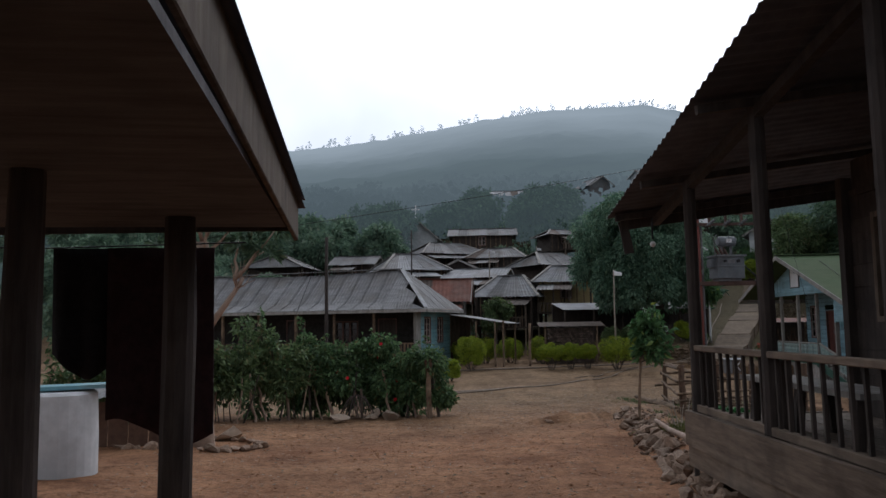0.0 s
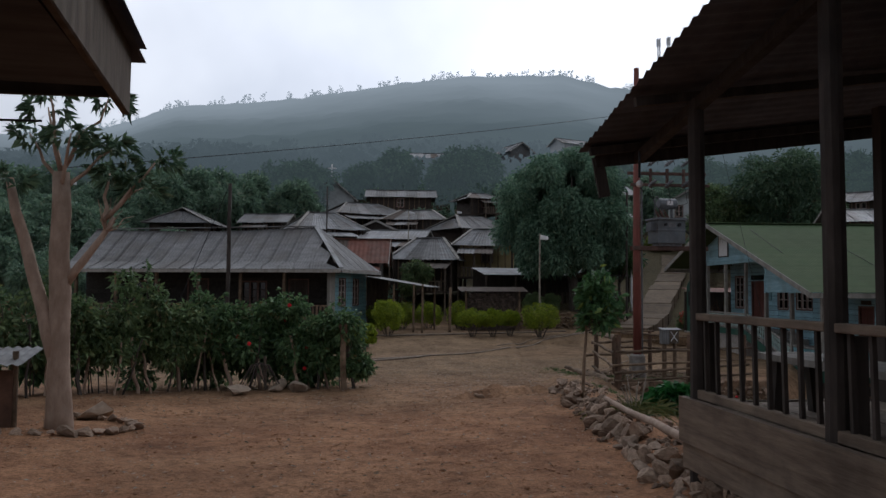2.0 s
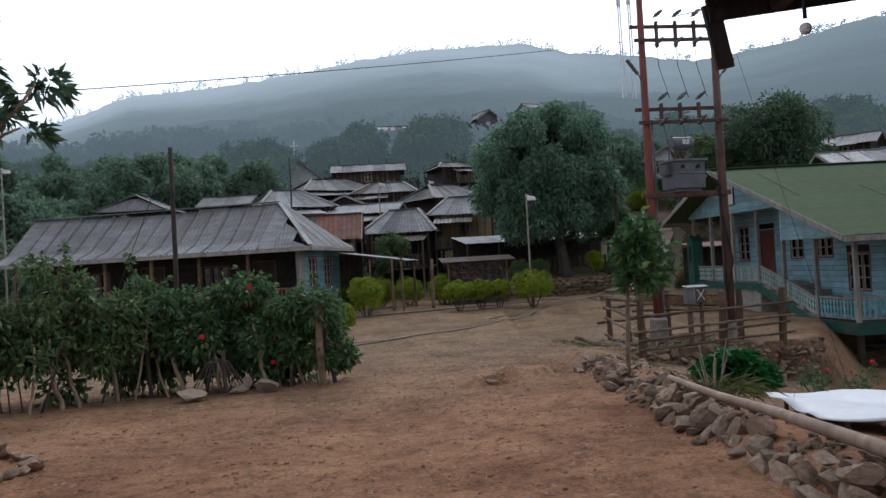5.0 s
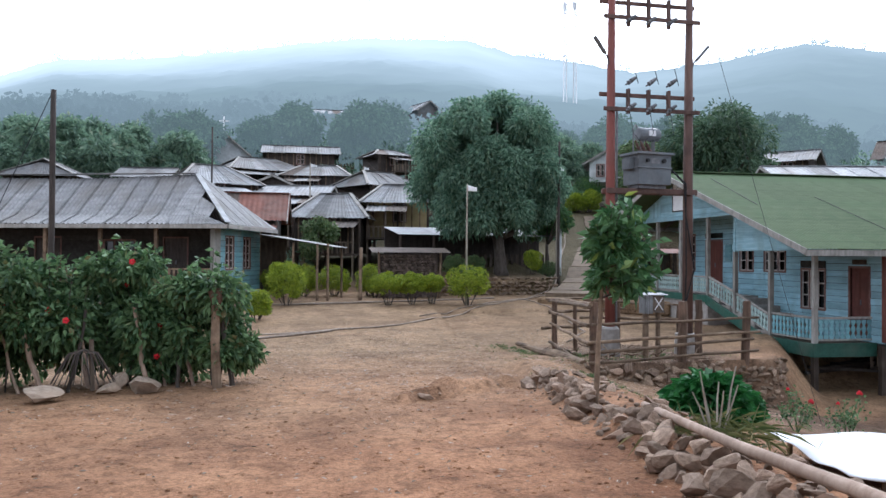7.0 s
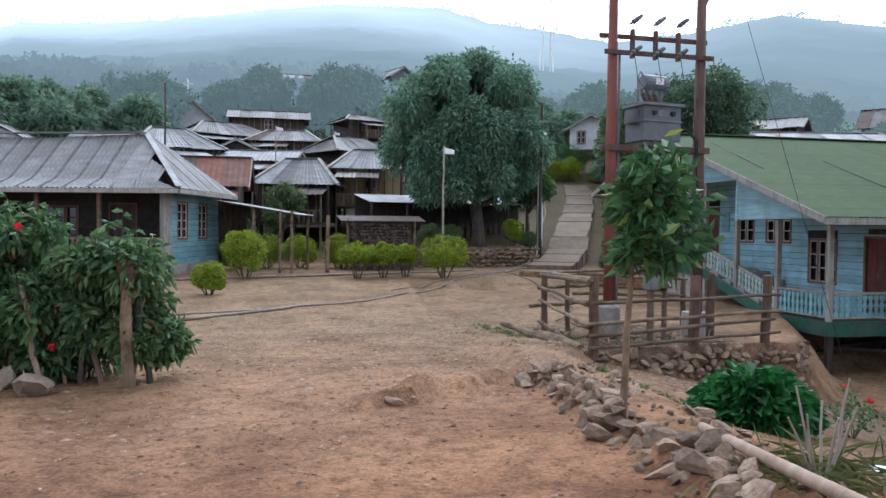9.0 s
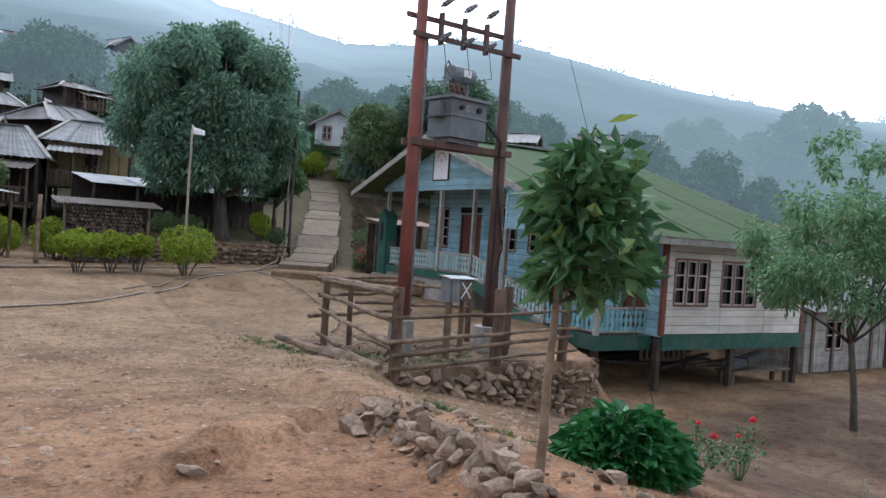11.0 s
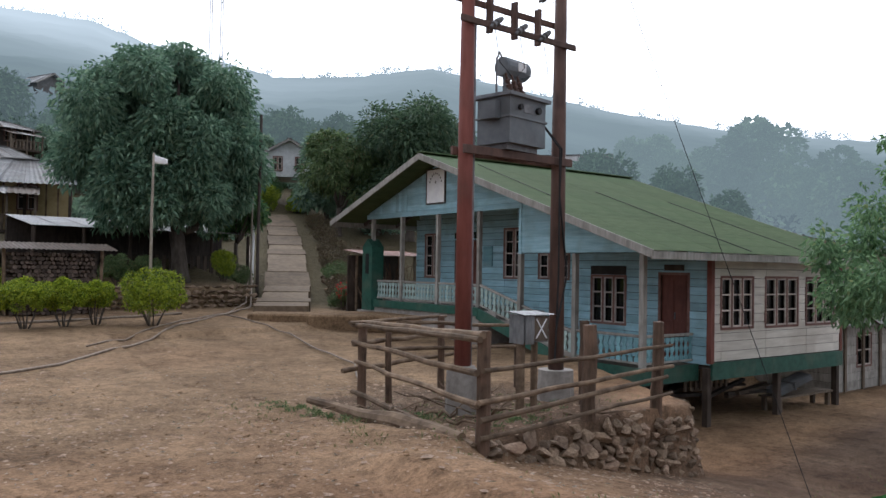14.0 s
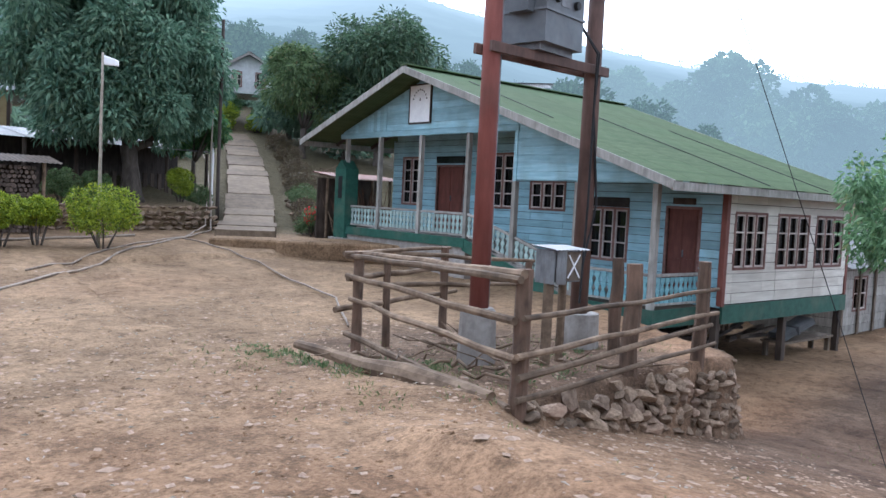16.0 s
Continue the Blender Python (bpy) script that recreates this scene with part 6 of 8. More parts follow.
tree(17.3, 43.0, 9.0, blob_set(-0.4, 0.8, 5.6, 4.1, 3.7, 4.0, 80, 1, 0.15, 0.31) + blob_set(-0.9, 0.2, 3.2, 3.3, 3.0, 1.3, 22, 7, 0.2, 0.36), 66000, 0.26, 0.10, LEAF_MANGO, 0.30, "broad dark green mango tree above the square", 1, droop=0.45, shell=0.42)
tree(31.6, 51.6, 5.0, blob_set(0, 0, 3.9, 2.2, 2.2, 2.4, 22, 2, 0.28, 0.45), 11000, 0.30, 0.10, LEAF_DRY, 0.18, "brownish round tree beside the path", 2, droop=0.5)
tree(34.9, 49.0, 8.0, blob_set(0, 0, 5.0, 3.7, 3.5, 3.7, 34, 3, 0.26, 0.42), 21000, 0.34, 0.11, LEAF_DARK, 0.25, "dark round tree behind the school", 3)
tree(20.7, 45.0, 4.0, blob_set(0, 0, 3.2, 1.1, 1.1, 1.5, 12, 4, 0.3, 0.5), 5000, 0.22, 0.09, LEAF_BRIGHT, 0.09, "slim leafy tree at the foot of the path", 4)
tree(8.9, 47.0, 3.0, blob_set(0, 0, 2.7, 0.9, 0.9, 1.1, 9, 5, 0.3, 0.5), 3500, 0.2, 0.08, LEAF_DRY, 0.06, "slim pale tree before the dark houses", 5)


def far_tree(i):
    t = thing("tree", "dark green tree on the village slope, haze painted in", "tree", Matrix.Translation((0, 0, -50)), "trees on the slope")
    rng = random.Random(60 + i)
    pole_bm = pole([(0, 0, -2.0), (0.1, 0, 1.5), (0.0, 0.1, 3.2)], [0.3, 0.2, 0.14], 7)
    # higher-numbered trees take the painted-mist glow on trunk and crown
    part("trunk", pole_bm, PAINTED_THIN_MIST if i > 3 else BARK, t)
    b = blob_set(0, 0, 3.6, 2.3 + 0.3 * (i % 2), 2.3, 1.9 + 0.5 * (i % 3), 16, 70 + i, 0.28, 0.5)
    crown("crown", b, 4200, 0.5, 0.2, PAINTED_THIN_MIST if i > 3 else LEAF_FAR_HAZE, t, 80 + i, 0.3)
    return t


TEMPLATES = [far_tree(i) for i in range(8)]
rng_t = random.Random(99)


def on_house(x, y, clear):
    return any(abs(x - r[0]) < clear + r[2] / 2 and -clear - r[3] < y - r[1] < clear + r[3] for r in VILLAGE) or abs(x - 9) < 4 and 88 < y < 101


placed = 0
for k in range(1500):
    y = rng_t.uniform(50, 106)
    az = rng_t.uniform(-24, 74)
    x = 1 + (y - 9) * math.tan(radians(az)) if az < 45 else rng_t.uniform(40, 105)
    if az >= 45:
        y = rng_t.uniform(38, 100)
        if x > 62:
            continue
    near_path = any(abs(x - px) < 3.2 and abs(y - py) < 4 for px, py in ((23, 44), (25, 47), (27, 50), (29, 53), (31, 57), (34, 62)))
    if abs(x) > 112 or math.hypot(x - 1, y - 9) > 99 or near_path or on_house(x, y, 2.2) or (10 < x < 24 and y < 56) or (x < 10 and y < 66 and x > -3) or (24 < x < 45 and y < 47):
        continue
    dense = 0.8 if (x < 0 or x > 24 or y > 100) else 0.3
    if rng_t.random() > dense:
        continue
    s = rng_t.uniform(0.5, 1.0) * (0.72 if y > 90 else 1.0) * (0.7 if 3 < x < 24 and y < 90 else 1) * (0.85 if x < 0 else 1)
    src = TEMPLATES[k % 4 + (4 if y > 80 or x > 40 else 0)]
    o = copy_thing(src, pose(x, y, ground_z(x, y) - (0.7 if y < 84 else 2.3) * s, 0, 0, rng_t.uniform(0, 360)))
    o.scale = (s, s, s * rng_t.uniform(0.85, 1.2))
    placed += 1
    if placed > 290:
        break
for (x, y, s, z) in ((16.4, 95, 1.15, 11.5), (21.8, 90, 1.25, 9.8), (12.5, 101, 1.0, 11.5), (27, 98, 1.2, 12), (33, 74, 1.1, 9)):
    o = copy_thing(TEMPLATES[int(x) % 4 + 4], pose(x, y, z, 0, 0, x * 40))
    o.scale = (s, s, s)
# a belt of trees beyond the long house
for k in range(26):
    x, y = -34 + 1.55 * k + rng_t.uniform(-1, 1), rng_t.uniform(76, 94)
    if on_house(x, y, 1.5):
        continue
    s = rng_t.uniform(0.85, 1.25)
    o = copy_thing(TEMPLATES[k % 4 + (4 if y > 88 else 0)], pose(x, y, ground_z(x, y) - 0.6, 0, 0, rng_t.uniform(0, 360)))
    o.scale = (s, s, s)
for t in TEMPLATES:
    t.matrix_basis = pose(-14 - 4 * TEMPLATES.index(t), 62 + 4 * TEMPLATES.index(t), ground_z(-14, 62) - 0.5)


def undergrowth():
    """Low bushes that fill the slope between the houses."""
    rng = np.random.default_rng(31)
    cs, ws = [], []
    for k in range(950):
        y = rng.uniform(50, 126)
        x = 1 + (y - 9) * math.tan(radians(rng.uniform(-26, 58)))
        if abs(x) > 110 or math.hypot(x - 1, y - 9) > 97 or on_house(x, y, 0.6) or (11 < x < 21.5 and y < 49) or any(abs(x - px) < 2.2 and abs(y - py) < 3 for px, py in ((21, 42), (23, 44), (25, 47), (27, 50), (29, 53), (31, 56), (33, 60))):
            continue
        r = rng.uniform(0.5, 1.4)
        z = ground_z(x, y)
        for j in range(70):
            d = rng.normal(size=3)
            d /= np.linalg.norm(d)
            cs.append((x + d[0] * r, y + d[1] * r, z + abs(d[2]) * r * 0.9))
            ws.append(d + rng.normal(size=3) * 0.5)
    # thick scrub where the slope meets the mountainside
    for a in np.arange(-34, 62, 0.45):
        for r in (90, 95, 100):
            px, py = 1 + r * math.sin(radians(a)) + rng.normal(), 9 + r * math.cos(radians(a)) + rng.normal()
            if on_house(px, py, 0.5):
                continue
            size, z = rng.uniform(1.2, 2.4), ground_z(px, py) if r < 98 else hill_height(float(a), r)[2]
            for j in range(40):
                d = rng.normal(size=3)
                d /= np.linalg.norm(d)
                cs.append((px + d[0] * size, py + d[1] * size, z + abs(d[2]) * size))
                ws.append(d + rng.normal(size=3) * 0.5)
    return leaves("undergrowth", cs, ws, 0.5, 0.26, LEAF_FAR_HAZE, None, rng)


tagged(undergrowth(), "low green bushes between the houses on the slope", "bushes", kind="stuff")


def pale_tree():
    t = thing("pale_tree", "tan-barked tree with two stems and lobed leaf tufts", "tree", pose(-2.4, 14.0, -0.42))
    rng = random.Random(12)
    bm = pole(wavy((0, 0, -0.3), (-0.08, 0, 3.5), 7, 0.02, rng), [0.21, 0.165, 0.145, 0.14, 0.132, 0.128, 0.12, 0.11], 12, 0.07)
    part("trunk", bm, PALE_BARK, t, smooth=True)
    part("stem", pole(wavy((-0.02, -0.03, 0.85), (-0.72, 0.0, 3.4), 6, 0.03, rng), [0.12, 0.10, 0.09, 0.08, 0.075, 0.07, 0.05], 10, 0.06), PALE_BARK, t, smooth=True)
    part("limb", pole(wavy((0.0, 0, 1.95), (0.62, 0, 2.9), 4, 0.03, rng), [0.075, 0.06, 0.05, 0.04, 0.025], 8, 0.08), PALE_BARK, t, smooth=True)
    tips = []
    for i in range(9):
        a, s0 = i * 2.4, (3.2, 3.5)[i % 2]
        p = Vector((-0.08 + (0.55 if i % 3 == 0 else 0.0), 0, s0 if i % 3 else 2.85))
        q = p + Vector((0.55 * math.cos(a) + 0.15, 0.4 * math.sin(a), rng.uniform(0.5, 1.15)))
        part("twig", pole(wavy(p, q, 4, 0.05, rng), [0.035, 0.03, 0.024, 0.018, 0.01], 7), PALE_BARK, t, smooth=True)
        tips.append(q)
    for i in range(14):
        q = Vector((0.6 + rng.uniform(-0.3, 0.3), rng.uniform(-0.3, 0.3), 2.75 + rng.uniform(-0.15, 0.5)))
        part("twig", pole(wavy((0.5, 0, 2.7), q, 3, 0.04, rng), [0.012, 0.009, 0.006, 0.003], 5), PALE_BARK, t)
    r2 = np.random.default_rng(5)
    cs, ws = [], []
    for q in tips + [Vector((-0.72, 0, 3.4)), Vector((0.7, 0.1, 3.5)), Vector((0.5, -0.2, 3.9))]:
        for k in range(16):
            a = r2.uniform(0, math.tau)
            way = np.array([math.cos(a), math.sin(a), r2.uniform(-0.5, 0.35)])
            for j in range(7):
                cs.append(np.array(q) + way * 0.22 + r2.normal(size=3) * 0.015)
                ws.append(way + r2.normal(size=3) * 0.55)
    leaves("leaf_tuft", cs, ws, 0.19, 0.06, LEAF_DARK, t, r2)


pale_tree()


def sapling():
    t = thing("sapling", "young tree with large fresh green leaves among the border stones", "tree", pose(5.86, 15.66, -0.5))
    rng = random.Random(6)
    part("trunk", pole(wavy((0, 0, -0.2), (0.13, 0.05, 1.75), 6, 0.012, rng), [0.038, 0.034, 0.03, 0.028, 0.026, 0.022, 0.018], 9, 0.05), RAIL_WOOD, t, smooth=True)
    r2 = np.random.default_rng(8)
    cs, ws = [], []
    for i in range(26):
        a = i * 2.4
        z = 1.28 + 1.0 * (i / 26)
        p = Vector((0.12, 0.03, min(z, 1.7)))
        reach = 0.37 * math.sin(math.pi * (0.34 + 0.6 * i / 26)) * (0.75 + 0.22 * (i % 3))
        q = Vector((0.33 + reach * math.cos(a), -0.05 + reach * math.sin(a), z + 0.18))
        part("twig", pole(wavy(p, q, 3, 0.02, rng), [0.014, 0.011, 0.008, 0.005], 6), BARK, t)
        for j in range(40):
            k = r2.uniform(0.3, 0.98)
            c = np.array(p.lerp(q, k)) + r2.normal(size=3) * 0.04
            cs.append(c)
            ws.append(np.array([math.cos(a), math.sin(a), 0.15]) * 0.6 + r2.normal(size=3) * 0.6 - np.array([0, 0, 0.25]))
    leaves("leaves", cs, ws, 0.18, 0.08, LEAF_BRIGHT, t, r2)


sapling()
tree(19.8, 18.8, 4.8, blob_set(-0.2, 0.5, 3.8, 2.3, 2.2, 1.7, 30, 9, 0.16, 0.34) + blob_set(-0.1, 0.6, 5.7, 1.3, 1.3, 0.8, 9, 10, 0.16, 0.3), 13000, 0.15, 0.06, LEAF_PALE, 0.07, "slender tree with fine pale green leaves in the yard", 9, BARK, limbs=9, shell=0.2)

# ---- hedges and shrubs ----
def live_hedge():
    h = thing("hedge", "overgrown live hedge of leafy stakes with red hibiscus flowers", "hedge")
    rng = random.Random(14)
    line = [Vector(p) for p in ((2.25, 20.0, 0), (0.9, 20.7, 0), (-0.8, 20.6, 0), (-2.3, 19.4, 0), (-3.6, 18.2, 0), (-6.0, 17.4, 0))]
    def along(t):
        t = max(0, min(0.9999, t)) * (len(line) - 1)
        i = int(t)
        return line[i].lerp(line[i + 1], t - i)
    for i in range(30):
        p = along(i / 29 + rng.uniform(-0.014, 0.014))
        p = p + Vector((rng.uniform(-0.1, 0.1), rng.uniform(-0.35, 0.1), 0))
        z = ground_z(p.x, p.y)
        r = rng.uniform(0.018, 0.04)
        q = Vector((p.x + rng.uniform(-0.42, 0.42), p.y + rng.uniform(-0.1, 0.2), z + rng.uniform(0.9, 1.4)))
        part("stem", pole(wavy((p.x, p.y, z - 0.15), q, 5, 0.03, rng), [r * 1.2, r, r, r * 0.9, r * 0.8, r * 0.7], 7, 0.1, seed=i), PALE_BARK if i % 3 else BARK, h, "pale leaning hedge stem")
    for i in range(26):
        p = along(rng.random()) + Vector((0, rng.uniform(0.1, 0.6), 0))
        z = ground_z(p.x, p.y)
        part("stick", pole(wavy((p.x, p.y, z - 0.1), (p.x + rng.uniform(-0.1, 0.1), p.y, z + rng.uniform(0.6, 1.0)), 2, 0.02, rng), [0.014, 0.012, 0.008], 5), BARK, h)
    left, right = [], []
    for i in range(64):
        t = i / 63
        p = along(t)
        z = ground_z(p.x, p.y)
        low = (0.75 + 0.2 * math.sin(i * 1.3)) if t > 0.3 else 0.36
        for j in range(1 if t < 0.05 else 3):
            b = (p.x + rng.uniform(-0.2, 0.2), p.y + rng.uniform(-0.25, 0.5), z + rng.uniform(low, (1.15 if t < 0.05 else 1.68 if t < 0.45 else 1.86) + 0.5 * math.sin(i * 0.9) * math.sin(i * 0.37 + 1)), rng.uniform(0.14, 0.42))
            (right if t < 0.42 else left).append(b)
    for i in range(10):
        right.append((2.3 + rng.uniform(-0.25, 0.3), 20.05 + rng.uniform(-0.1, 0.35), -0.45 + rng.uniform(0.05, 0.7), rng.uniform(0.12, 0.24)))
    back = []
    for i in range(70):
        p = along(0.05 + 0.95 * i / 69)
        back.append((p.x + rng.uniform(-0.2, 0.2), p.y + rng.uniform(0.55, 1.1), ground_z(p.x, p.y) + rng.uniform(0.2, 1.25), rng.uniform(0.26, 0.46)))
    crown("leaves", right, 24000, 0.125, 0.072, LEAF_HEDGE, h, 3, 0.35, 0.35)
    crown("leaves", left, 17000, 0.14, 0.065, LEAF_DRY, h, 4, 0.35, 0.35)
    crown("leaves", back, 11000, 0.15, 0.09, LEAF_HEDGE, h, 6, 0.35, 0.2)
    r3, sc, sw = np.random.default_rng(90), [], []
    for i in range(64):
        b = (right + left)[rng.randrange(len(right) + len(left))]
        q = Vector((b[0], b[1] - 0.2, b[2]))
        tip = q + Vector((rng.uniform(-0.2, 0.2), 0, rng.uniform(0.35, 0.75)))
        part("shoot", pole(wavy(q, tip, 3, 0.02, rng), [0.008, 0.007, 0.005, 0.003], 5), BARK, h)
        for j in range(16):
            k = r3.uniform(0.35, 1.0)
            sc.append(np.array(q.lerp(tip, k)))
            sw.append(r3.normal(size=3) * (1, 1, 0.5) + (0, 0, 0.2))
    leaves("leaves", sc, sw, 0.13, 0.07, LEAF_HEDGE, h, r3)
    f = bmesh.new()
    for k in range(6):
        a = k * math.tau / 5
        bmesh.ops.create_icosphere(f, subdivisions=1, radius=0.024, matrix=Matrix.Translation((0.026 * math.cos(a), -0.01, 0.026 * math.sin(a))) @ Matrix.Diagonal((1, 0.4, 1, 1)))
    first = None
    for i in range(9):
        b = right[(i * 17 + 3) % len(right)]
        m = Matrix.Translation((b[0] + 0.1, b[1] - b[3] * 0.95, b[2] + 0.1))
        first = part("flower", f, FLOWER, h, "red hibiscus flower", m=m) if first is None else twin(first, m, h) and first
    p = thing("gate_post", "leaning grey post with a rag at its head", "post", pose(2.05, 19.75, -0.55))
    part("shaft", pole(wavy((0, 0, -0.2), (-0.06, 0, 1.3), 4, 0.012, rng), [0.07, 0.065, 0.065, 0.06, 0.055], 9, 0.06), RAIL_WOOD, p)
    part("rag", pole([(-0.06, -0.02, 1.28), (-0.03, -0.05, 1.15), (0.0, -0.06, 1.0)], [0.09, 0.08, 0.05], 9, 0.25), CLAY, p, "faded reddish rag")
    s = thing("stump", "splayed dry root stump beside the hedge", "stump", pose(0.25, 20.0, -0.58))
    part("stake", pole([(0.12, 0, -0.1), (0.1, 0, 0.62)], 0.035, 8), OLD_WOOD, s)
    for i in range(13):
        a = math.pi + math.pi * i / 12
        q = Vector((0.42 * math.cos(a), 0.3 * math.sin(a), 0.02))
        part("root", pole([(0, 0, 0.48), q * 0.45 + Vector((0, 0, 0.42)), q], [0.014, 0.012, 0.008], 6), DARK_WOOD if i % 3 else OLD_WOOD, s)


live_hedge()


def shrub(x, y, rx, rz, label, seed, stems=True, lift=0.3, name="shrub", mat=None, count=5200, leaf=0.075, group=""):
    z = ground_z(x, y)
    s = thing(name, label, "shrub", pose(x, y, z), group)
    rng = random.Random(seed)
    b = blob_set(0, 0, lift + rz, rx * 0.94, rx * 0.94, rz, 34, seed, 0.2, 0.36)
    crown("leaves", b, int(count * 1.5), leaf * 0.85, leaf * 0.48, mat or LEAF_YELLOW, s, seed, 0.0, 0.6)
    if stems:
        for i in range(6):
            a = i * 1.05
            part("stem", pole(wavy((0.06 * math.cos(a), 0.06 * math.sin(a), -0.1), (rx * 0.5 * math.cos(a), rx * 0.5 * math.sin(a), lift + rz * 0.7), 3, 0.02, rng), [0.02, 0.018, 0.015, 0.01], 6), BARK, s)
    return s


shrub(4.2, 32.6, 0.55, 0.42, "bright yellow-green clipped shrub near the long house", 1, lift=0.1)
shrub(5.7, 36.4, 0.85, 0.72, "rounded yellow-green shrub near the long house", 2, lift=0.15, count=8000)
for i, (x, y, r, z, l) in enumerate(((9.4, 36.0, 0.72, 0.42, 0.36), (10.35, 36.1, 0.66, 0.38, 0.40), (11.2, 36.2, 0.55, 0.34, 0.45), (12.35, 35.4, 0.98, 0.55, 0.36))):
    shrub(x, y, r, z, "yellow-green clipped shrub on bare stems in a row", 10 + i, lift=l, group="row of shrubs", count=6000)
for i, (x, y, r, z) in enumerate(((7.4, 42.2, 0.9, 0.6), (8.8, 42.4, 0.9, 0.62), (6.2, 42.0, 0.8, 0.6), (10.2, 41.6, 0.75, 0.65), (11.0, 41.8, 0.7, 0.55), (10.1, 40.4, 0.4, 0.38), (14.6, 42.6, 0.6, 0.55), (18.6, 42.4, 0.5, 0.6), (15.6, 42.5, 0.6, 0.5))):
    shrub(x, y, r, z, "dense green clipped shrub below the houses", 30 + i, lift=0.1, mat=LEAF_YELLOW if i in (0, 1, 2, 3, 4, 5, 7) else LEAF_DRY, group="clipped shrubs", count=4500)
for i, (x, y, r) in enumerate(((32.4, 60.4, 1.1), (31.6, 60.9, 0.9), (33.9, 58.9, 0.75), (33.4, 62.2, 1.6), (35.0, 59.6, 1.0))):
    shrub(x, y, r, r * 0.8, "yellow-green bush beside the hill path", 50 + i, lift=0.0, mat=LEAF_YELLOW if i < 3 else LEAF_BRIGHT, group="bushes by the path", count=4500, leaf=0.11)
for i, (x, y, r) in enumerate(((21.4, 38.6, 0.6), (22.6, 40.2, 0.7), (23.6, 41.6, 0.7), (24.8, 43.2, 0.8), (26.2, 45.2, 0.9), (27.8, 47.4, 0.9), (22.4, 37.4, 0.6), (24.3, 40.4, 0.7), (29.6, 50.2, 0.9), (20.3, 44.3, 0.8), (31.4, 53.4, 0.9))):
    shrub(x, y, r, r * 0.55, "dry straggling bush on the stony bank", 60 + i, lift=0.0, mat=LEAF_BROWN if i % 3 else LEAF_DRY, group="bank bushes", count=2200, leaf=0.085)


def bank_brush():
    """Cut sticks and dry branches thrown on the bank beside the path."""
    rng = random.Random(83)
    bm = bmesh.new()
    for k in range(420):
        t = rng.random()
        x, y = 20.6 + 8.5 * t + rng.uniform(0.2, 2.2), 37.4 + 10.5 * t + rng.uniform(-1.2, 0.4)
        z = ground_z(x, y) + rng.uniform(0.02, 0.35)
        a, n = rng.uniform(0, math.tau), rng.uniform(0.4, 1.3)
        pole(wavy((x, y, z), (x + n * math.cos(a), y + n * math.sin(a), z + rng.uniform(-0.1, 0.45)), 3, 0.06, rng), [0.018, 0.016, 0.012, 0.006], 5, 0, bm)
    tagged(part("brush", bm, RAIL_WOOD), "dry cut branches heaped on the bank beside the path", "branches", kind="stuff")


bank_brush()
flower_bush = shrub(21.0, 38.0, 0.55, 0.36, "bush with red flowers on the bank", 77, lift=0.25, mat=LEAF_DRY, count=2000)
crown("flowers", blob_set(0, 0, 0.72, 0.42, 0.42, 0.26, 8, 5, 0.3, 0.5), 260, 0.075, 0.06, FLOWER, flower_bush, 15, 0.0, 0.8, "red blossoms")

# ---- poles, flags, wires ----
def flag_pole(x, y, top, label, r=0.03, base=None, flag=True):
    z = (ground_z(x, y) if base is None else base) - 0.2
    f = thing("flag_pole", label, "flagpole", pose(x, y, z), "flagpoles")
    rng = random.Random(round(x * 7))
    part("pole", pole(wavy((0, 0, 0), (0.02, 0, top - z), 6, 0.012, rng), [r, r * 0.95, r * 0.9, r * 0.85, r * 0.8, r * 0.7, r * 0.6], 8), BAMBOO, f, "pale bamboo pole", smooth=True)
    if flag:
        verts, faces = [], []
        for j in range(5):
            for i in range(7):
                a, c = i / 6, j / 4
                verts.append((0.02 + 0.40 * a, 0.03 * math.sin(a * 6), top - z - 0.04 - 0.24 * c - 0.10 * a * (1 - c)))
        for j in range(4):
            for i in range(6):
                faces.append((j * 7 + i, j * 7 + i + 1, (j + 1) * 7 + i + 1, (j + 1) * 7 + i))
        o = raw_mesh("flag", verts, faces, WHITE, f, True, "small white flag")
        md = o.modifiers.new("thick", "SOLIDIFY")
        md.thickness = 0.004


flag_pole(12.45, 35.85, 4.05, "bamboo pole with a small white flag behind the shrubs", 0.045)
flag_pole(9.95, 54.5, 6.8, "bamboo pole with a white flag among the roofs", 0.05)
flag_pole(-9.9, 48.2, 7.3, "bamboo pole with a white flag beside the long house", 0.05)
flag_pole(20.2, 43.0, 5.9, "bamboo pole with a white flag by the path", 0.04)
flag_pole(16.2, 66.0, 8.1, "bamboo pole with a white flag among the roofs", 0.05)


def plain_pole(x, y, top, r, mat, label):
    p = thing("wire_pole", label, "pole", pose(x, y, ground_z(x, y) - 0.3))
    rng = random.Random(round(x * 11 + y))
    h = top - ground_z(x, y) + 0.3
    part("shaft", pole(wavy((0, 0, 0), (0.02, 0, h), 5, 0.015, rng), [r * 1.2, r * 1.1, r, r, r * 0.95, r * 0.9], 9), mat, p, smooth=True)
    return p


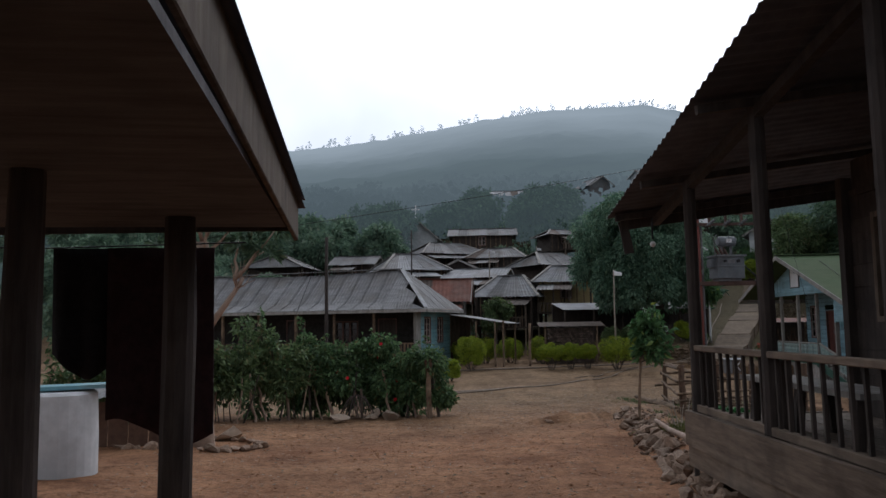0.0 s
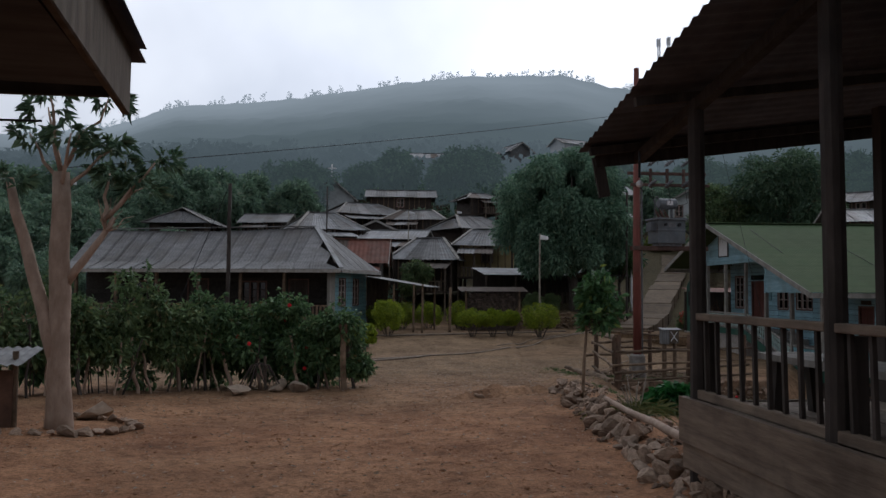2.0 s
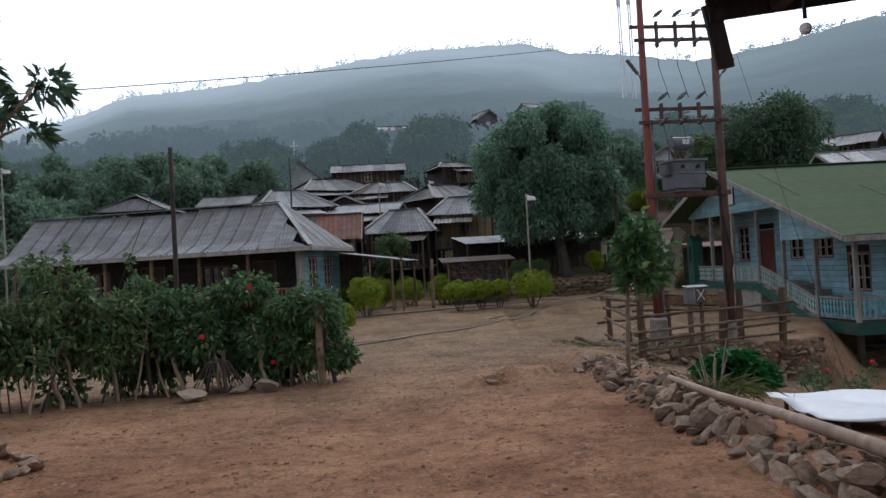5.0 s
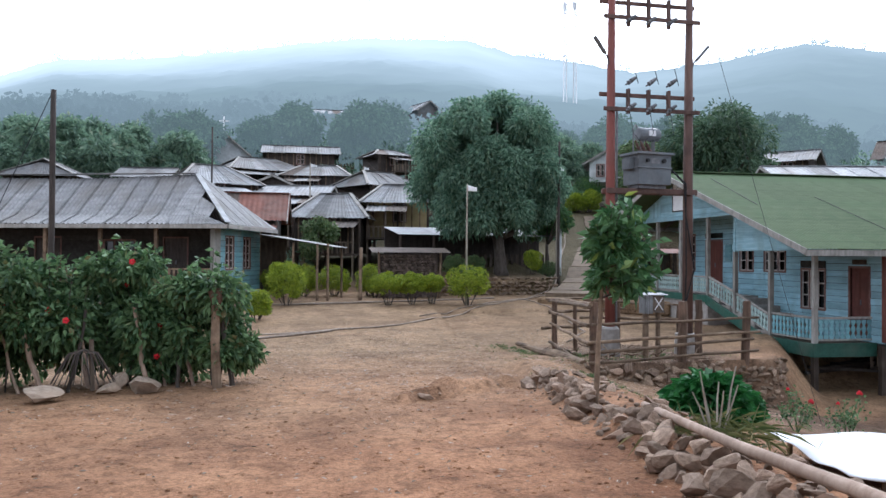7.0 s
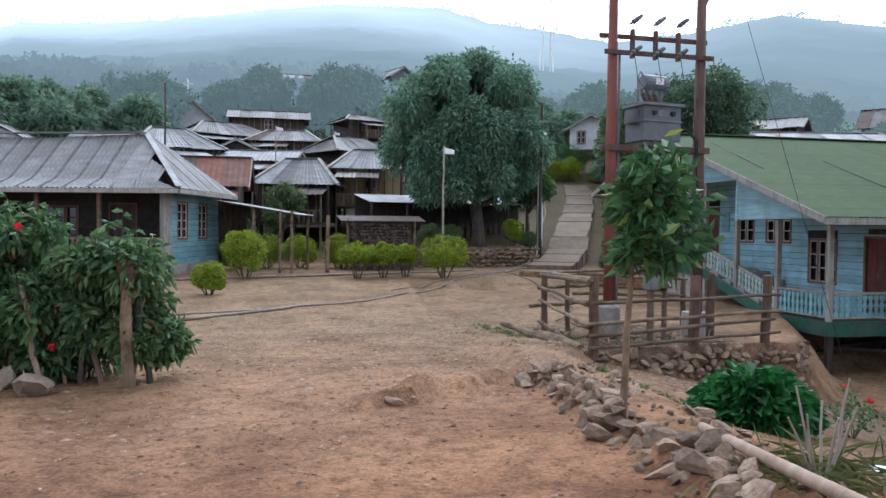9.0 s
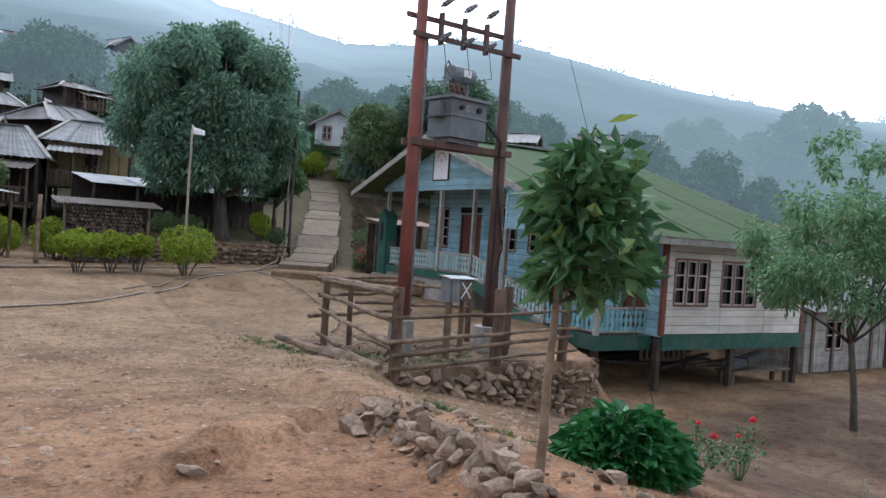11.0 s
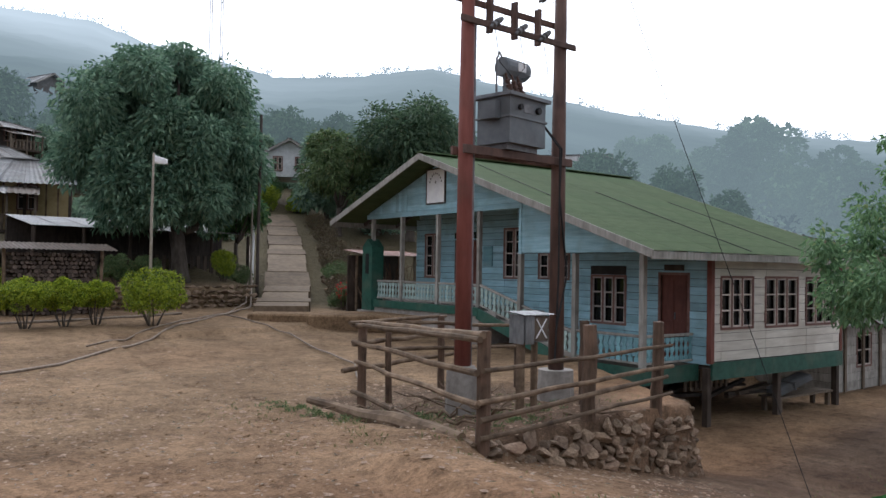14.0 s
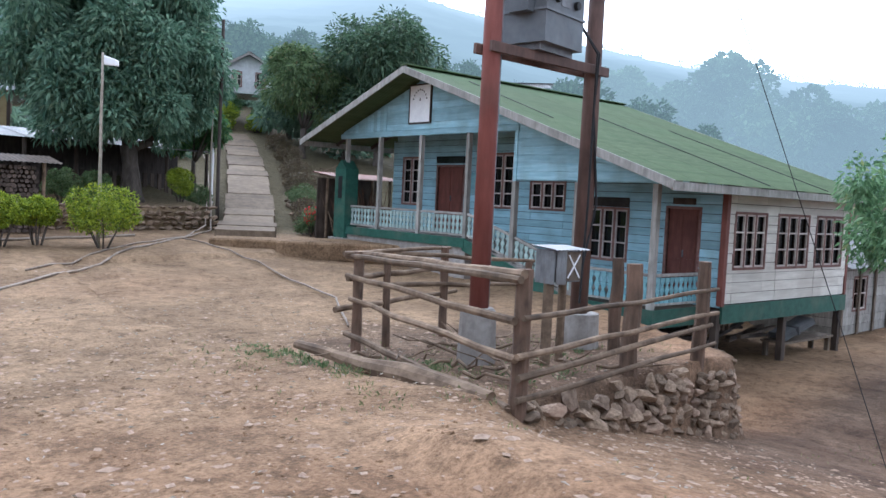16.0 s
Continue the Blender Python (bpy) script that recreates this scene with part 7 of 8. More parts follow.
plain_pole(-0.62, 24.1, 4.3, 0.055, DARK_WOOD, "thin dark wooden wire pole behind the hedge")
plain_pole(3.6, 43.9, 6.9, 0.04, DARK_WOOD, "thin dark pole behind the long house")
plain_pole(19.4, 41.3, 6.8, 0.06, DARK_WOOD, "dark wooden pole overgrown beside the path")
plain_pole(9.0, 38.6, 1.6, 0.07, RAIL_WOOD, "weathered stub post at the edge of the square")
plain_pole(7.3, 38.9, 1.75, 0.05, RAIL_WOOD, "thin leaning post before the clipped shrubs")
plain_pole(21.3, 44.6, 3.0, 0.06, WHITE, "short white marker post beside the path")
plain_pole(14.0, 39.6, 0.5, 0.07, RAIL_WOOD, "grey stub post near the shrubs")


def wire(name, label, pts, r=0.008, sag=0.0):
    w = thing("wire", label, "wire")
    p, q = Vector(pts[0]), Vector(pts[-1])
    line = [p.lerp(q, i / 14) - Vector((0, 0, sag * 4 * (i / 14) * (1 - i / 14))) for i in range(15)]
    part("strand", pole(line, r, 5), BLACK, w)


for i in range(3):
    wire("w", "power line from the transformer poles", ((12.55 - 0.5 * i, 22.65, 7.45 - 0.15 * i), (44, 32 - 3 * i, 17.5 - 0.8 * i)), 0.012, 0.3)
    wire("w", "power line to the hillside", ((10.7 + 0.75 * i, 22.9 - 0.1 * i, 7.3 + 0.35 * i), (32.3 - 0.3 * i, 54.5, 15.75 + 1.8 * i)), 0.005, 0.4)
wire("w", "stay wire from the pole to the ground", ((12.55, 22.6, 8.0), (12.5, 18.85, -1.75)), 0.005)
wire("w", "thin cable from the transformer pole to the pale tree", ((10.63, 22.9, 6.6), (-2.42, 14.0, 3.15)), 0.006, 0.08)
wire("w", "guy wire of the thin pole", ((-0.62, 24.1, 4.25), (-2.4, 23.6, -0.4)), 0.008)


def mast(x, y, z0, z1):
    m = thing("lattice_mast", "thin pale lattice mast on the hillside", "mast", pose(x, y, z0))
    h = z1 - z0
    for dx, dy in ((-0.5, -0.3), (0.5, -0.3), (0, 0.5)):
        part("leg", pole([(dx, dy, -10), (dx * 0.5, dy * 0.5, h)], 0.16, 5), WHITE, m)
    for k in range(12):
        z = h * k / 12
        part("brace", beam((-0.5, -0.3, z), (0.5, -0.3, z + h / 12), 0.1, 0.1), WHITE, m)
    part("antenna", box(-0.5, 0.5, -0.2, 0.2, h - 2.2, h - 0.3), WHITE, m)


mast(101, 187.8, 45.5, 67.4)
mast(103.2, 186.6, 45.1, 67.6)

# ---- hoses and fallen poles on the square ----
def hose(label, pts, r, mat=PIPE):
    w = thing("water_pipe", label, "pipe")
    rng = random.Random(len(pts) + round(pts[0][0] * 10))
    line = []
    for a, b in zip(pts, pts[1:]):
        for i in range(6):
            x, y = a[0] + (b[0] - a[0]) * i / 6, a[1] + (b[1] - a[1]) * i / 6
            lift = a[2] + (b[2] - a[2]) * i / 6
            line.append((x + rng.uniform(-0.02, 0.02), y + rng.uniform(-0.02, 0.02), ground_uneven(x, y) + r * 0.8 + lift))
    part("pipe", pole(line, r, 7), mat, w, smooth=True)


hose("grey water pipe lying across the square and up beside the path", ((2.5, 28.6, 0), (8.2, 30.6, 0), (13.0, 35.2, 0), (15.8, 37.5, 0), (17.9, 39.4, 0.1), (20.4, 43.2, 0.35), (22.6, 46.8, 0.5), (24.6, 50.0, 0.3), (26.5, 53.5, 0.2)), 0.028)
hose("second thin pipe curving across the square", ((9.5, 32.6, 0), (13.6, 36.2, 0), (15.8, 37.6, 0), (18.2, 40.2, 0.2), (21.4, 45.0, 0.4)), 0.022)
hose("pipe running from the square toward the fence", ((15.6, 37.3, 0), (15.0, 33.0, 0.05), (13.0, 28.0, 0.05), (10.6, 25.0, 0.05)), 0.02)
hose("straight bamboo pole lying along the edge of the square", ((3.2, 36.0, 0), (8.8, 36.9, 0), (15.8, 38.4, 0)), 0.04)
hose("bamboo pole lying across the square", ((3.0, 27.4, 0), (6.8, 30.4, 0)), 0.035)


def lying_log():
    l = thing("log", "long peeled log lying on the border stones", "log")
    rng = random.Random(3)
    part("stem", pole(wavy((5.72, 14.5, -0.22), (4.42, 9.3, -0.02), 8, 0.02, rng), [0.036, 0.038, 0.04, 0.042, 0.045, 0.047, 0.05, 0.052, 0.052], 10, 0.06), PALE_BARK, l, smooth=True)


lying_log()


def tarpaulin():
    verts, faces = [], []
    n = 22
    c, s = math.cos(radians(-14)), math.sin(radians(-14))
    for j in range(n + 1):
        for i in range(n + 1):
            a, b = i / n * 3.2, (j / n - 0.5) * 1.9
            edge = 1 - 0.25 * math.exp(-a * 2.2)
            b *= edge
            z = -0.60 + 0.03 * math.sin(a * 4 + b * 3) + 0.02 * math.sin(b * 9 + a) - 0.05 * a
            verts.append((6.95 + c * a - s * b, 13.7 + s * a + c * b, z))
    for j in range(n):
        for i in range(n):
            faces.append((j * (n + 1) + i, j * (n + 1) + i + 1, (j + 1) * (n + 1) + i + 1, (j + 1) * (n + 1) + i))
    o = raw_mesh("plastic_sheet", verts, faces, SHEET_WHITE, None, True)
    tagged(o, "white plastic sheet spread over a low frame in the yard", "sheet")
    md = o.modifiers.new("thick", "SOLIDIFY")
    md.thickness = 0.01
    rng = random.Random(7)
    f = thing("sheet_frame", "low frame of rough sticks under the plastic sheet", "frame")
    for a in (0.3, 1.5, 2.8):
        for b in (-0.75, 0.75):
            x, y = 6.95 + c * a - s * b, 13.7 + s * a + c * b
            part("stick", pole([(x, y, ground_z(x, y) - 0.2), (x, y, -0.66 - 0.05 * a)], 0.03, 6), RAIL_WOOD, f)
    for a, b in ((1.3, -0.5), (1.5, 0.4), (0.9, 0.85)):
        x, y = 6.95 + c * a - s * b, 13.7 + s * a + c * b
        part("weight_stick", pole(wavy((x, y, -0.60 - 0.05 * a), (x + 0.5, y - 0.1, -0.62 - 0.05 * a), 3, 0.02, rng), 0.018, 6), BLACK, f)


tarpaulin()

# ---- plants in the yard ----
def leafy_bush(x, y, label, seed):
    s = thing("leafy_bush", label, "bush", pose(x, y, ground_z(x, y)))
    r2 = np.random.default_rng(seed)
    cs, ws = [], []
    for k in range(1900):
        a, u = r2.uniform(0, math.tau), r2.random()
        r = 0.66 * math.sqrt(u)
        z = 0.60 * math.sqrt(max(0.02, 1 - u)) * r2.uniform(0.55, 1.0)
        cs.append((r * math.cos(a), r * 0.8 * math.sin(a), z))
        ws.append((math.cos(a) * (0.4 + u), math.sin(a) * (0.4 + u), r2.uniform(-0.5, 0.5)))
    leaves("leaves", cs, ws, 0.17, 0.12, LEAF_FERN, s, r2)
    for i in range(8):
        a = i * 0.8
        part("stem", pole([(0.05 * math.cos(a), 0.05 * math.sin(a), -0.05), (0.4 * math.cos(a), 0.3 * math.sin(a), 0.4)], [0.014, 0.008], 6), LEAF_FERN, s)


leafy_bush(8.3, 16.7, "low bush of broad deep green leaves beyond the stones", 4)


def pale_stalks():
    s = thing("pale_stalks", "cluster of cut whitish stalks with dry grass", "plant", pose(5.85, 13.6, ground_z(5.85, 13.6)))
    rng = random.Random(2)
    for i in range(7):
        a = i * 0.9
        q = Vector((0.22 * math.cos(a), 0.16 * math.sin(a), rng.uniform(0.38, 0.62)))
        part("stalk", pole(wavy((0.05 * math.cos(a), 0.04 * math.sin(a), 0), q, 3, 0.015, rng), [0.011, 0.01, 0.008, 0.006], 7), BAMBOO, s, "whitish stalk")
    r2 = np.random.default_rng(3)
    cs = r2.normal(size=(260, 3)) * (0.28, 0.22, 0.02) + (0.1, 0, 0.04)
    leaves("dry_grass", cs, r2.normal(size=(260, 3)) * (1, 1, 0.35), 0.3, 0.015, GRASS, s, r2)


pale_stalks()


def rose(x, y, seed):
    z = ground_z(x, y)
    s = thing("rose_bush", "thin rose bush with red blooms in the yard", "bush", pose(x, y, z), "rose bushes")
    rng, r2 = random.Random(seed), np.random.default_rng(seed)
    cs, ws = [], []
    tips = []
    for i in range(9):
        a = i * 0.9
        q = Vector((0.28 * math.cos(a), 0.22 * math.sin(a), rng.uniform(0.3, 0.62)))
        part("stem", pole(wavy((0.02, 0, -0.05), q, 4, 0.03, rng), [0.008, 0.007, 0.006, 0.005, 0.004], 5), LEAF_HEDGE, s)
        tips.append(q)
        for j in range(26):
            cs.append(np.array(q) * r2.uniform(0.4, 1.0) + r2.normal(size=3) * 0.05)
            ws.append(r2.normal(size=3))
    leaves("leaves", cs, ws, 0.06, 0.04, LEAF_HEDGE, s, r2)
    f = bmesh.new()
    for k in range(11):
        a, lay = k * 2.4, k / 11
        bmesh.ops.create_icosphere(f, subdivisions=1, radius=0.03, matrix=Matrix.Translation((0.03 * (1 - lay) * math.cos(a), 0.04 * (1 - lay) * math.sin(a), 0.035 * lay)) @ Matrix.Rotation(a, 4, "Z") @ Matrix.Diagonal((0.45, 1, 0.9, 1)))
    first = part("bloom", f, FLOWER, s, "red bloom", m=Matrix.Translation(tips[0] + Vector((0, 0, 0.06))))
    twin(first, Matrix.Translation(tips[4] + Vector((0, 0, 0.02))) @ Matrix.Scale(0.6, 4), s)


rose(9.95, 16.85, 1)
rose(10.95, 16.9, 2)

# ---- firewood ----
def firewood():
    s = thing("firewood_stack", "tall stack of dark split firewood under a rusted sheet", "firewood", pose(11.55, 40.2, ground_z(11.5, 40.2), 0, 0, -6))
    rng = random.Random(4)
    meshes = []
    for i in range(6):
        bm = pole([(0, -0.35, 0), (0, 0.35, 0)], 0.062, 7, 0.22, seed=i)
        me = bpy.data.meshes.new("log")
        bm.to_mesh(me)
        bm.free()
        me.materials.append(LOG)
        meshes.append(me)
    for r in range(15):
        for c in range(19):
            o = new("log", meshes[rng.randrange(6)])
            o.parent = s
            k = rng.uniform(0.8, 1.15)
            o.matrix_basis = Matrix.Translation((-1.15 + 0.122 * c + (0.06 if r % 2 else 0) + rng.uniform(-0.01, 0.01), rng.uniform(-0.06, 0.06), 0.07 + 0.122 * r)) @ Matrix.Rotation(rng.uniform(0, 6), 4, "Y") @ Matrix.Diagonal((k, 1, k, 1))
    for x in (-1.3, 1.3):
        part("stake", pole([(x, -0.2, -0.2), (x * 1.04, -0.2, 2.0)], 0.05, 8), RAIL_WOOD, s)
    sheet(s, (-1.7, -0.6, 1.93), (1.7, -0.6, 1.93), (-1.7, 0.6, 2.15), (1.7, 0.6, 2.15), RUSTY_TIN)
    part("back_board", box(-1.25, 1.25, 0.3, 0.36, 0, 1.85), DARK_WOOD, s)


firewood()


def under_school():
    """What is kept under the school floor."""
    m = pose(17.64, 24.05, 0, 0, 0, -10)
    rng = random.Random(17)
    t = thing("roofing_roll", "bundle of bright corrugated sheets under the school", "metal sheet", m @ pose(5.3, -0.2, -1.78, 0, -12, 0))
    for k in range(3):
        sheet(t, (-0.6, -0.22 + 0.02 * k, 0.05 * k), (0.9, -0.22 + 0.02 * k, 0.05 * k), (-0.6, 0.22, 0.05 * k + 0.03), (0.9, 0.22, 0.05 * k + 0.03), NEW_TIN, pitch=0.1)
    part("strap", box(0.0, 0.05, -0.24, 0.24, -0.03, 0.16), STEEL, t)
    b = thing("low_bench", "low board platform under the school", "bench", m @ pose(6.0, -0.1, -2.3))
    part("board", box(-1.3, 1.2, -0.3, 0.3, 0.3, 0.35), OLD_WOOD, b)
    for x in (-1.2, 1.1):
        part("leg", box(x - 0.05, x + 0.05, -0.25, -0.15, -0.3, 0.3), OLD_WOOD, b)
        part("leg", box(x - 0.05, x + 0.05, 0.15, 0.25, -0.3, 0.3), OLD_WOOD, b)
    for i in range(16):
        x, y = rng.uniform(1.8, 5.5), rng.uniform(0.2, 2.2)
        s = thing("timber", "dark spare timber stacked under the school", "timber", m @ pose(x, y, -1.95 + 0.05 * (i % 5), 0, rng.uniform(-6, 6), rng.uniform(-14, 14)), "spare timbers")
        part("plank", box(-1.3, 1.3, -0.06, 0.06, -0.04, 0.04), DARK_WOOD if i % 3 else OLD_WOOD, s)
    for i in range(9):
        u = 2.0 + 0.2 * i
        part("slat", box(u, u + 0.08, 0.4, 0.44, -1.7, -1.25), OLD_WOOD, b, m=b.matrix_basis.inverted() @ m)


under_school()


def gourd_rack():
    """The rack of tools and branches at the porch end."""
    r = thing("drying_rack", "rough rack of brown branches and tin beside the porch", "rack", pose(21.5, 36.4, ground_z(21.5, 36.4), 0, 0, -10))
    rng = random.Random(23)
    for x in (-0.9, 0.9):
        for y in (-0.5, 0.5):
            part("post", pole([(x, y, -0.2), (x, y, 2.0)], 0.05, 7), RAIL_WOOD, r)
    sheet(r, (-1.3, -0.9, 2.0), (1.3, -0.9, 2.0), (-1.3, 0.9, 2.2), (1.3, 0.9, 2.2), RED_TIN)
    part("back_wall", box(-1.2, 1.2, 0.6, 0.66, 0, 2.0), BROWN_BOARD, r)
    for i in range(70):
        x = rng.uniform(-0.9, 0.9)
        part("branch", pole(wavy((x, rng.uniform(-0.5, 0.5), 0), (x + rng.uniform(-0.5, 0.5), rng.uniform(-0.5, 0.5), rng.uniform(0.9, 1.8)), 3, 0.08, rng), [0.02, 0.018, 0.014, 0.008], 5), CLAY if i % 3 else RAIL_WOOD, r)


gourd_rack()


def tank_corner():
    """The pale tank and low woven fence beside the pale tree."""
    t = thing("water_tank", "squat pale plaster tank beside the hut", "tank", pose(-3.75, 11.0, ground_z(-3.75, 11)))
    part("body", pole([(0, 0, -0.2), (0, 0, 0.5), (0, 0, 1.02), (0, 0, 1.06)], [0.5, 0.5, 0.48, 0.44], 28), PLASTER, t, smooth=False)
    part("lid_board", beam((-0.5, -0.1, 1.1), (0.7, 0.1, 1.12), 0.5, 0.05), TEAL_PAINT, t, "blue board over the tank")
    f = thing("low_pen", "low pen of clay-daubed boards with tin on top", "pen", pose(-3.9, 14.1, ground_z(-3.9, 14.1)))
    for i in range(7):
        part("board", box(-1.4 + 0.33 * i, -1.09 + 0.33 * i, -0.05, 0.0, -0.1, 0.75), CLAY, f)
    sheet(f, (-1.6, -0.4, 0.85), (1.1, -0.4, 0.85), (-1.6, 0.8, 1.0), (1.1, 0.8, 1.0), TIN)
    for x in (-1.4, 0.9):
        part("post", pole([(x, 0.02, -0.1), (x, 0.02, 1.0)], 0.04, 7), RAIL_WOOD, f)


tank_corner()

def fence_litter():
    """Cut branches thrown inside the pole fence."""
    rng = random.Random(71)
    for i in range(16):
        x, y = rng.uniform(9.7, 12.4), rng.uniform(21.7, 24.0)
        a = rng.uniform(0, math.tau)
        n = rng.uniform(0.5, 1.3)
        z = ground_z(x, y) + 0.04
        b = thing("branch", "dead grey branch lying inside the pole fence", "branch", pose(x, y, z), "dead branches")
        part("stem", pole(wavy((0, 0, 0), (n * math.cos(a), n * math.sin(a), rng.uniform(0.0, 0.25)), 5, 0.05, rng), [0.022, 0.02, 0.018, 0.015, 0.012, 0.006], 6), RAIL_WOOD, b)
        part("twig", pole(wavy((0.5 * n * math.cos(a), 0.5 * n * math.sin(a), 0.06), (0.7 * n * math.cos(a + 0.6), 0.7 * n * math.sin(a + 0.6), 0.22), 3, 0.03, rng), [0.012, 0.01, 0.008, 0.004], 5), RAIL_WOOD, b)



def grass_tufts():
    """Short green grass at the foot of the pole fence."""
    r2 = np.random.default_rng(19)
    cs, ws = [], []
    for x0, y0, rx, ry, n in ((9.1, 23.6, 0.35, 0.7, 40), (9.9, 23.2, 0.5, 0.5, 30), (11.2, 22.3, 0.7, 0.4, 24), (8.9, 24.4, 0.4, 0.4, 24), (10.4, 21.9, 0.5, 0.3, 14), (8.2, 17.2, 0.6, 0.5, 40), (7.6, 18.1, 0.4, 0.3, 20)):
        for k in range(n):
            x, y = x0 + r2.normal() * rx * 0.6, y0 + r2.normal() * ry * 0.6
            z = ground_uneven(x, y)
            for j in range(14):
                cs.append((x + r2.normal() * 0.03, y + r2.normal() * 0.03, z - 0.005))
                ws.append((r2.normal() * 0.6, r2.normal() * 0.6, 1.0))
    tagged(leaves("grass", cs, ws, 0.085, 0.011, LEAF_DRY, None, r2), "short green grass tufts round the pole fence", "grass", kind="stuff")


fence_litter()
grass_tufts()

# ---- stones ----
STONES = [rock_mesh("stone", i, STONE) for i in range(8)]
PALE_STONES = [rock_mesh("stone", 40 + i, surf("pale dressed stone", (0.25, 0.19, 0.14), (0.44, 0.35, 0.27), 7, 0.9, 0.6, stain=(0.30, 0.2, 0.14))) for i in range(3)]
DARK_STONES = [rock_mesh("stone", 20 + i, DARK_STONE) for i in range(8)]


def stone_part(parent, meshes, x, y, z, sx, sy, sz, rng, flat=25):
    o = new("stone", meshes[rng.randrange(len(meshes))])
    o.parent = parent
    o.matrix_basis = pose(x, y, z, rng.uniform(-flat, flat), rng.uniform(-flat, flat), rng.uniform(0, 360)) @ Matrix.Diagonal((sx, sy, sz, 1))
    return o


def stone_border():
    b = thing("stone_border", "dry border of dusty field stones along the path", "stones", kind="structure")
    rng = random.Random(41)
    # two or three courses of small flat stones against the bank
    for row in range(3):
        y = 6.9
        while y < 18.4:
            x = border_x(y) + 0.07 * math.sin(y * 2.3) + 0.05 * math.sin(y * 5.1)
            s = rng.uniform(0.2, 0.46) * (1 - 0.1 * row)
            if row < 2 or noise.noise(Vector((0, y * 0.9, 3))) > -0.15:
                stone_part(b, STONES, x + 0.02 + 0.09 * row + rng.uniform(-0.05, 0.05), y, ground_z(x - 0.15, y) + 0.03 + 0.105 * row, s * 1.15, s * 0.85, s * rng.uniform(0.5, 0.8), rng, 30)
            y += s * rng.uniform(0.62, 0.9)
    for i in range(60):
        yy = 8.0 + 10.3 * rng.random()
        xx = border_x(yy) + rng.uniform(0.25, 1.1)
        s = rng.uniform(0.10, 0.27)
        stone_part(b, STONES, xx, yy, ground_z(xx, yy) + s * 0.1, s * 1.1, s * 0.85, s * 0.5, rng)
    for i in range(8):
        t = i / 7
        xx, yy = 4.55 + 1.6 * t, 17.75 + 0.85 * t + rng.uniform(-0.08, 0.08)
        s = rng.uniform(0.1, 0.24)
        stone_part(b, STONES, xx, yy, ground_z(xx, yy) + 0.02, s * 1.3, s * 0.8, s * 0.5, rng)


stone_border()


def rubble():
    """Small broken stone that fills the border, too small to pick apart."""
    rng = random.Random(61)
    verts, faces = [], []
    src = [([v.co.copy() for v in me.vertices], [tuple(p.vertices) for p in me.polygons]) for me in STONES[:4]]
    for k in range(420):
        y = rng.uniform(7.0, 18.4)
        x = border_x(y) + rng.triangular(-0.22, 1.1, 0.15)
        s = rng.uniform(0.05, 0.15)
        m = pose(x, y, ground_z(x, y) + s * 0.15, rng.uniform(-30, 30), rng.uniform(-30, 30), rng.uniform(0, 360)) @ Matrix.Diagonal((s, s * 0.85, s * 0.6, 1))
        vs, fs = src[k % 4]
        n = len(verts)
        verts += [tuple(m @ v) for v in vs]
        faces += [tuple(i + n for i in f) for f in fs]
    tagged(raw_mesh("rubble", verts, faces, STONE), "small broken stone among the border stones", "rubble", kind="stuff")


rubble()


def retaining_wall():
    w = thing("retaining_wall", "dry-stone retaining wall below the pole fence", "wall", kind="structure")
    rng = random.Random(43)
    for row in range(9):
        x = 9.5 + rng.uniform(-0.1, 0.1)
        while x < 14.1:
            yl = 21.45 - 0.16 * (x - 9.6) + (0.9 * (x - 13.3) if x > 13.3 else 0)
            lo, hi = ground_z(x, yl - 0.35), ground_z(min(x, 13.3), yl + 0.05)
            n = max(2, round((hi - lo + 0.08) / 0.125))
            s = rng.uniform(0.15, 0.34)
            if row < n - 1 or (row == n - 1 and rng.random() < 0.55):
                stone_part(w, DARK_STONES if rng.random() < 0.7 else STONES, x, yl - 0.15 + 0.02 * row + rng.uniform(-0.03, 0.03), lo + 0.05 + (hi - lo) * row / n, s * 1.15, s * 0.9, s * rng.uniform(0.6, 0.95), rng, 26)
            x += s * 0.8
    for k in range(16):
        a = k / 15
        s = rng.uniform(0.2, 0.36)
        stone_part(w, DARK_STONES, 13.8 + 0.5 * a, 21.05 + 0.9 * a, ground_z(13.4, 20.5) + 0.08 + 0.13 * (k % 4), s * 1.1, s, s * 0.8, rng)


retaining_wall()


def terrace_wall():
    w = thing("terrace_wall", "low dry-stone terrace wall under the mango tree", "wall", kind="structure")
    rng = random.Random(47)
    for row in range(5):
        x = 12.9
        while x < 19.3:
            s = rng.uniform(0.24, 0.42)
            stone_part(w, DARK_STONES, x, 41.15 + 0.04 * row, ground_z(x, 40.9) + 0.08 + 0.17 * row, s * 1.1, s * 0.8, s * 0.6, rng, 15)
            x += s * 0.85
    for i in range(60):
        t = rng.random()
        x, y = 21.2 + 4.5 * t + rng.uniform(-0.5, 0.7), 37.6 + 7.5 * t + rng.uniform(-0.7, 0.5)
        s = rng.uniform(0.2, 0.5)
        stone_part(w, DARK_STONES, x, y, ground_z(x, y) + 0.1, s, s * 0.8, s * 0.6, rng)


terrace_wall()


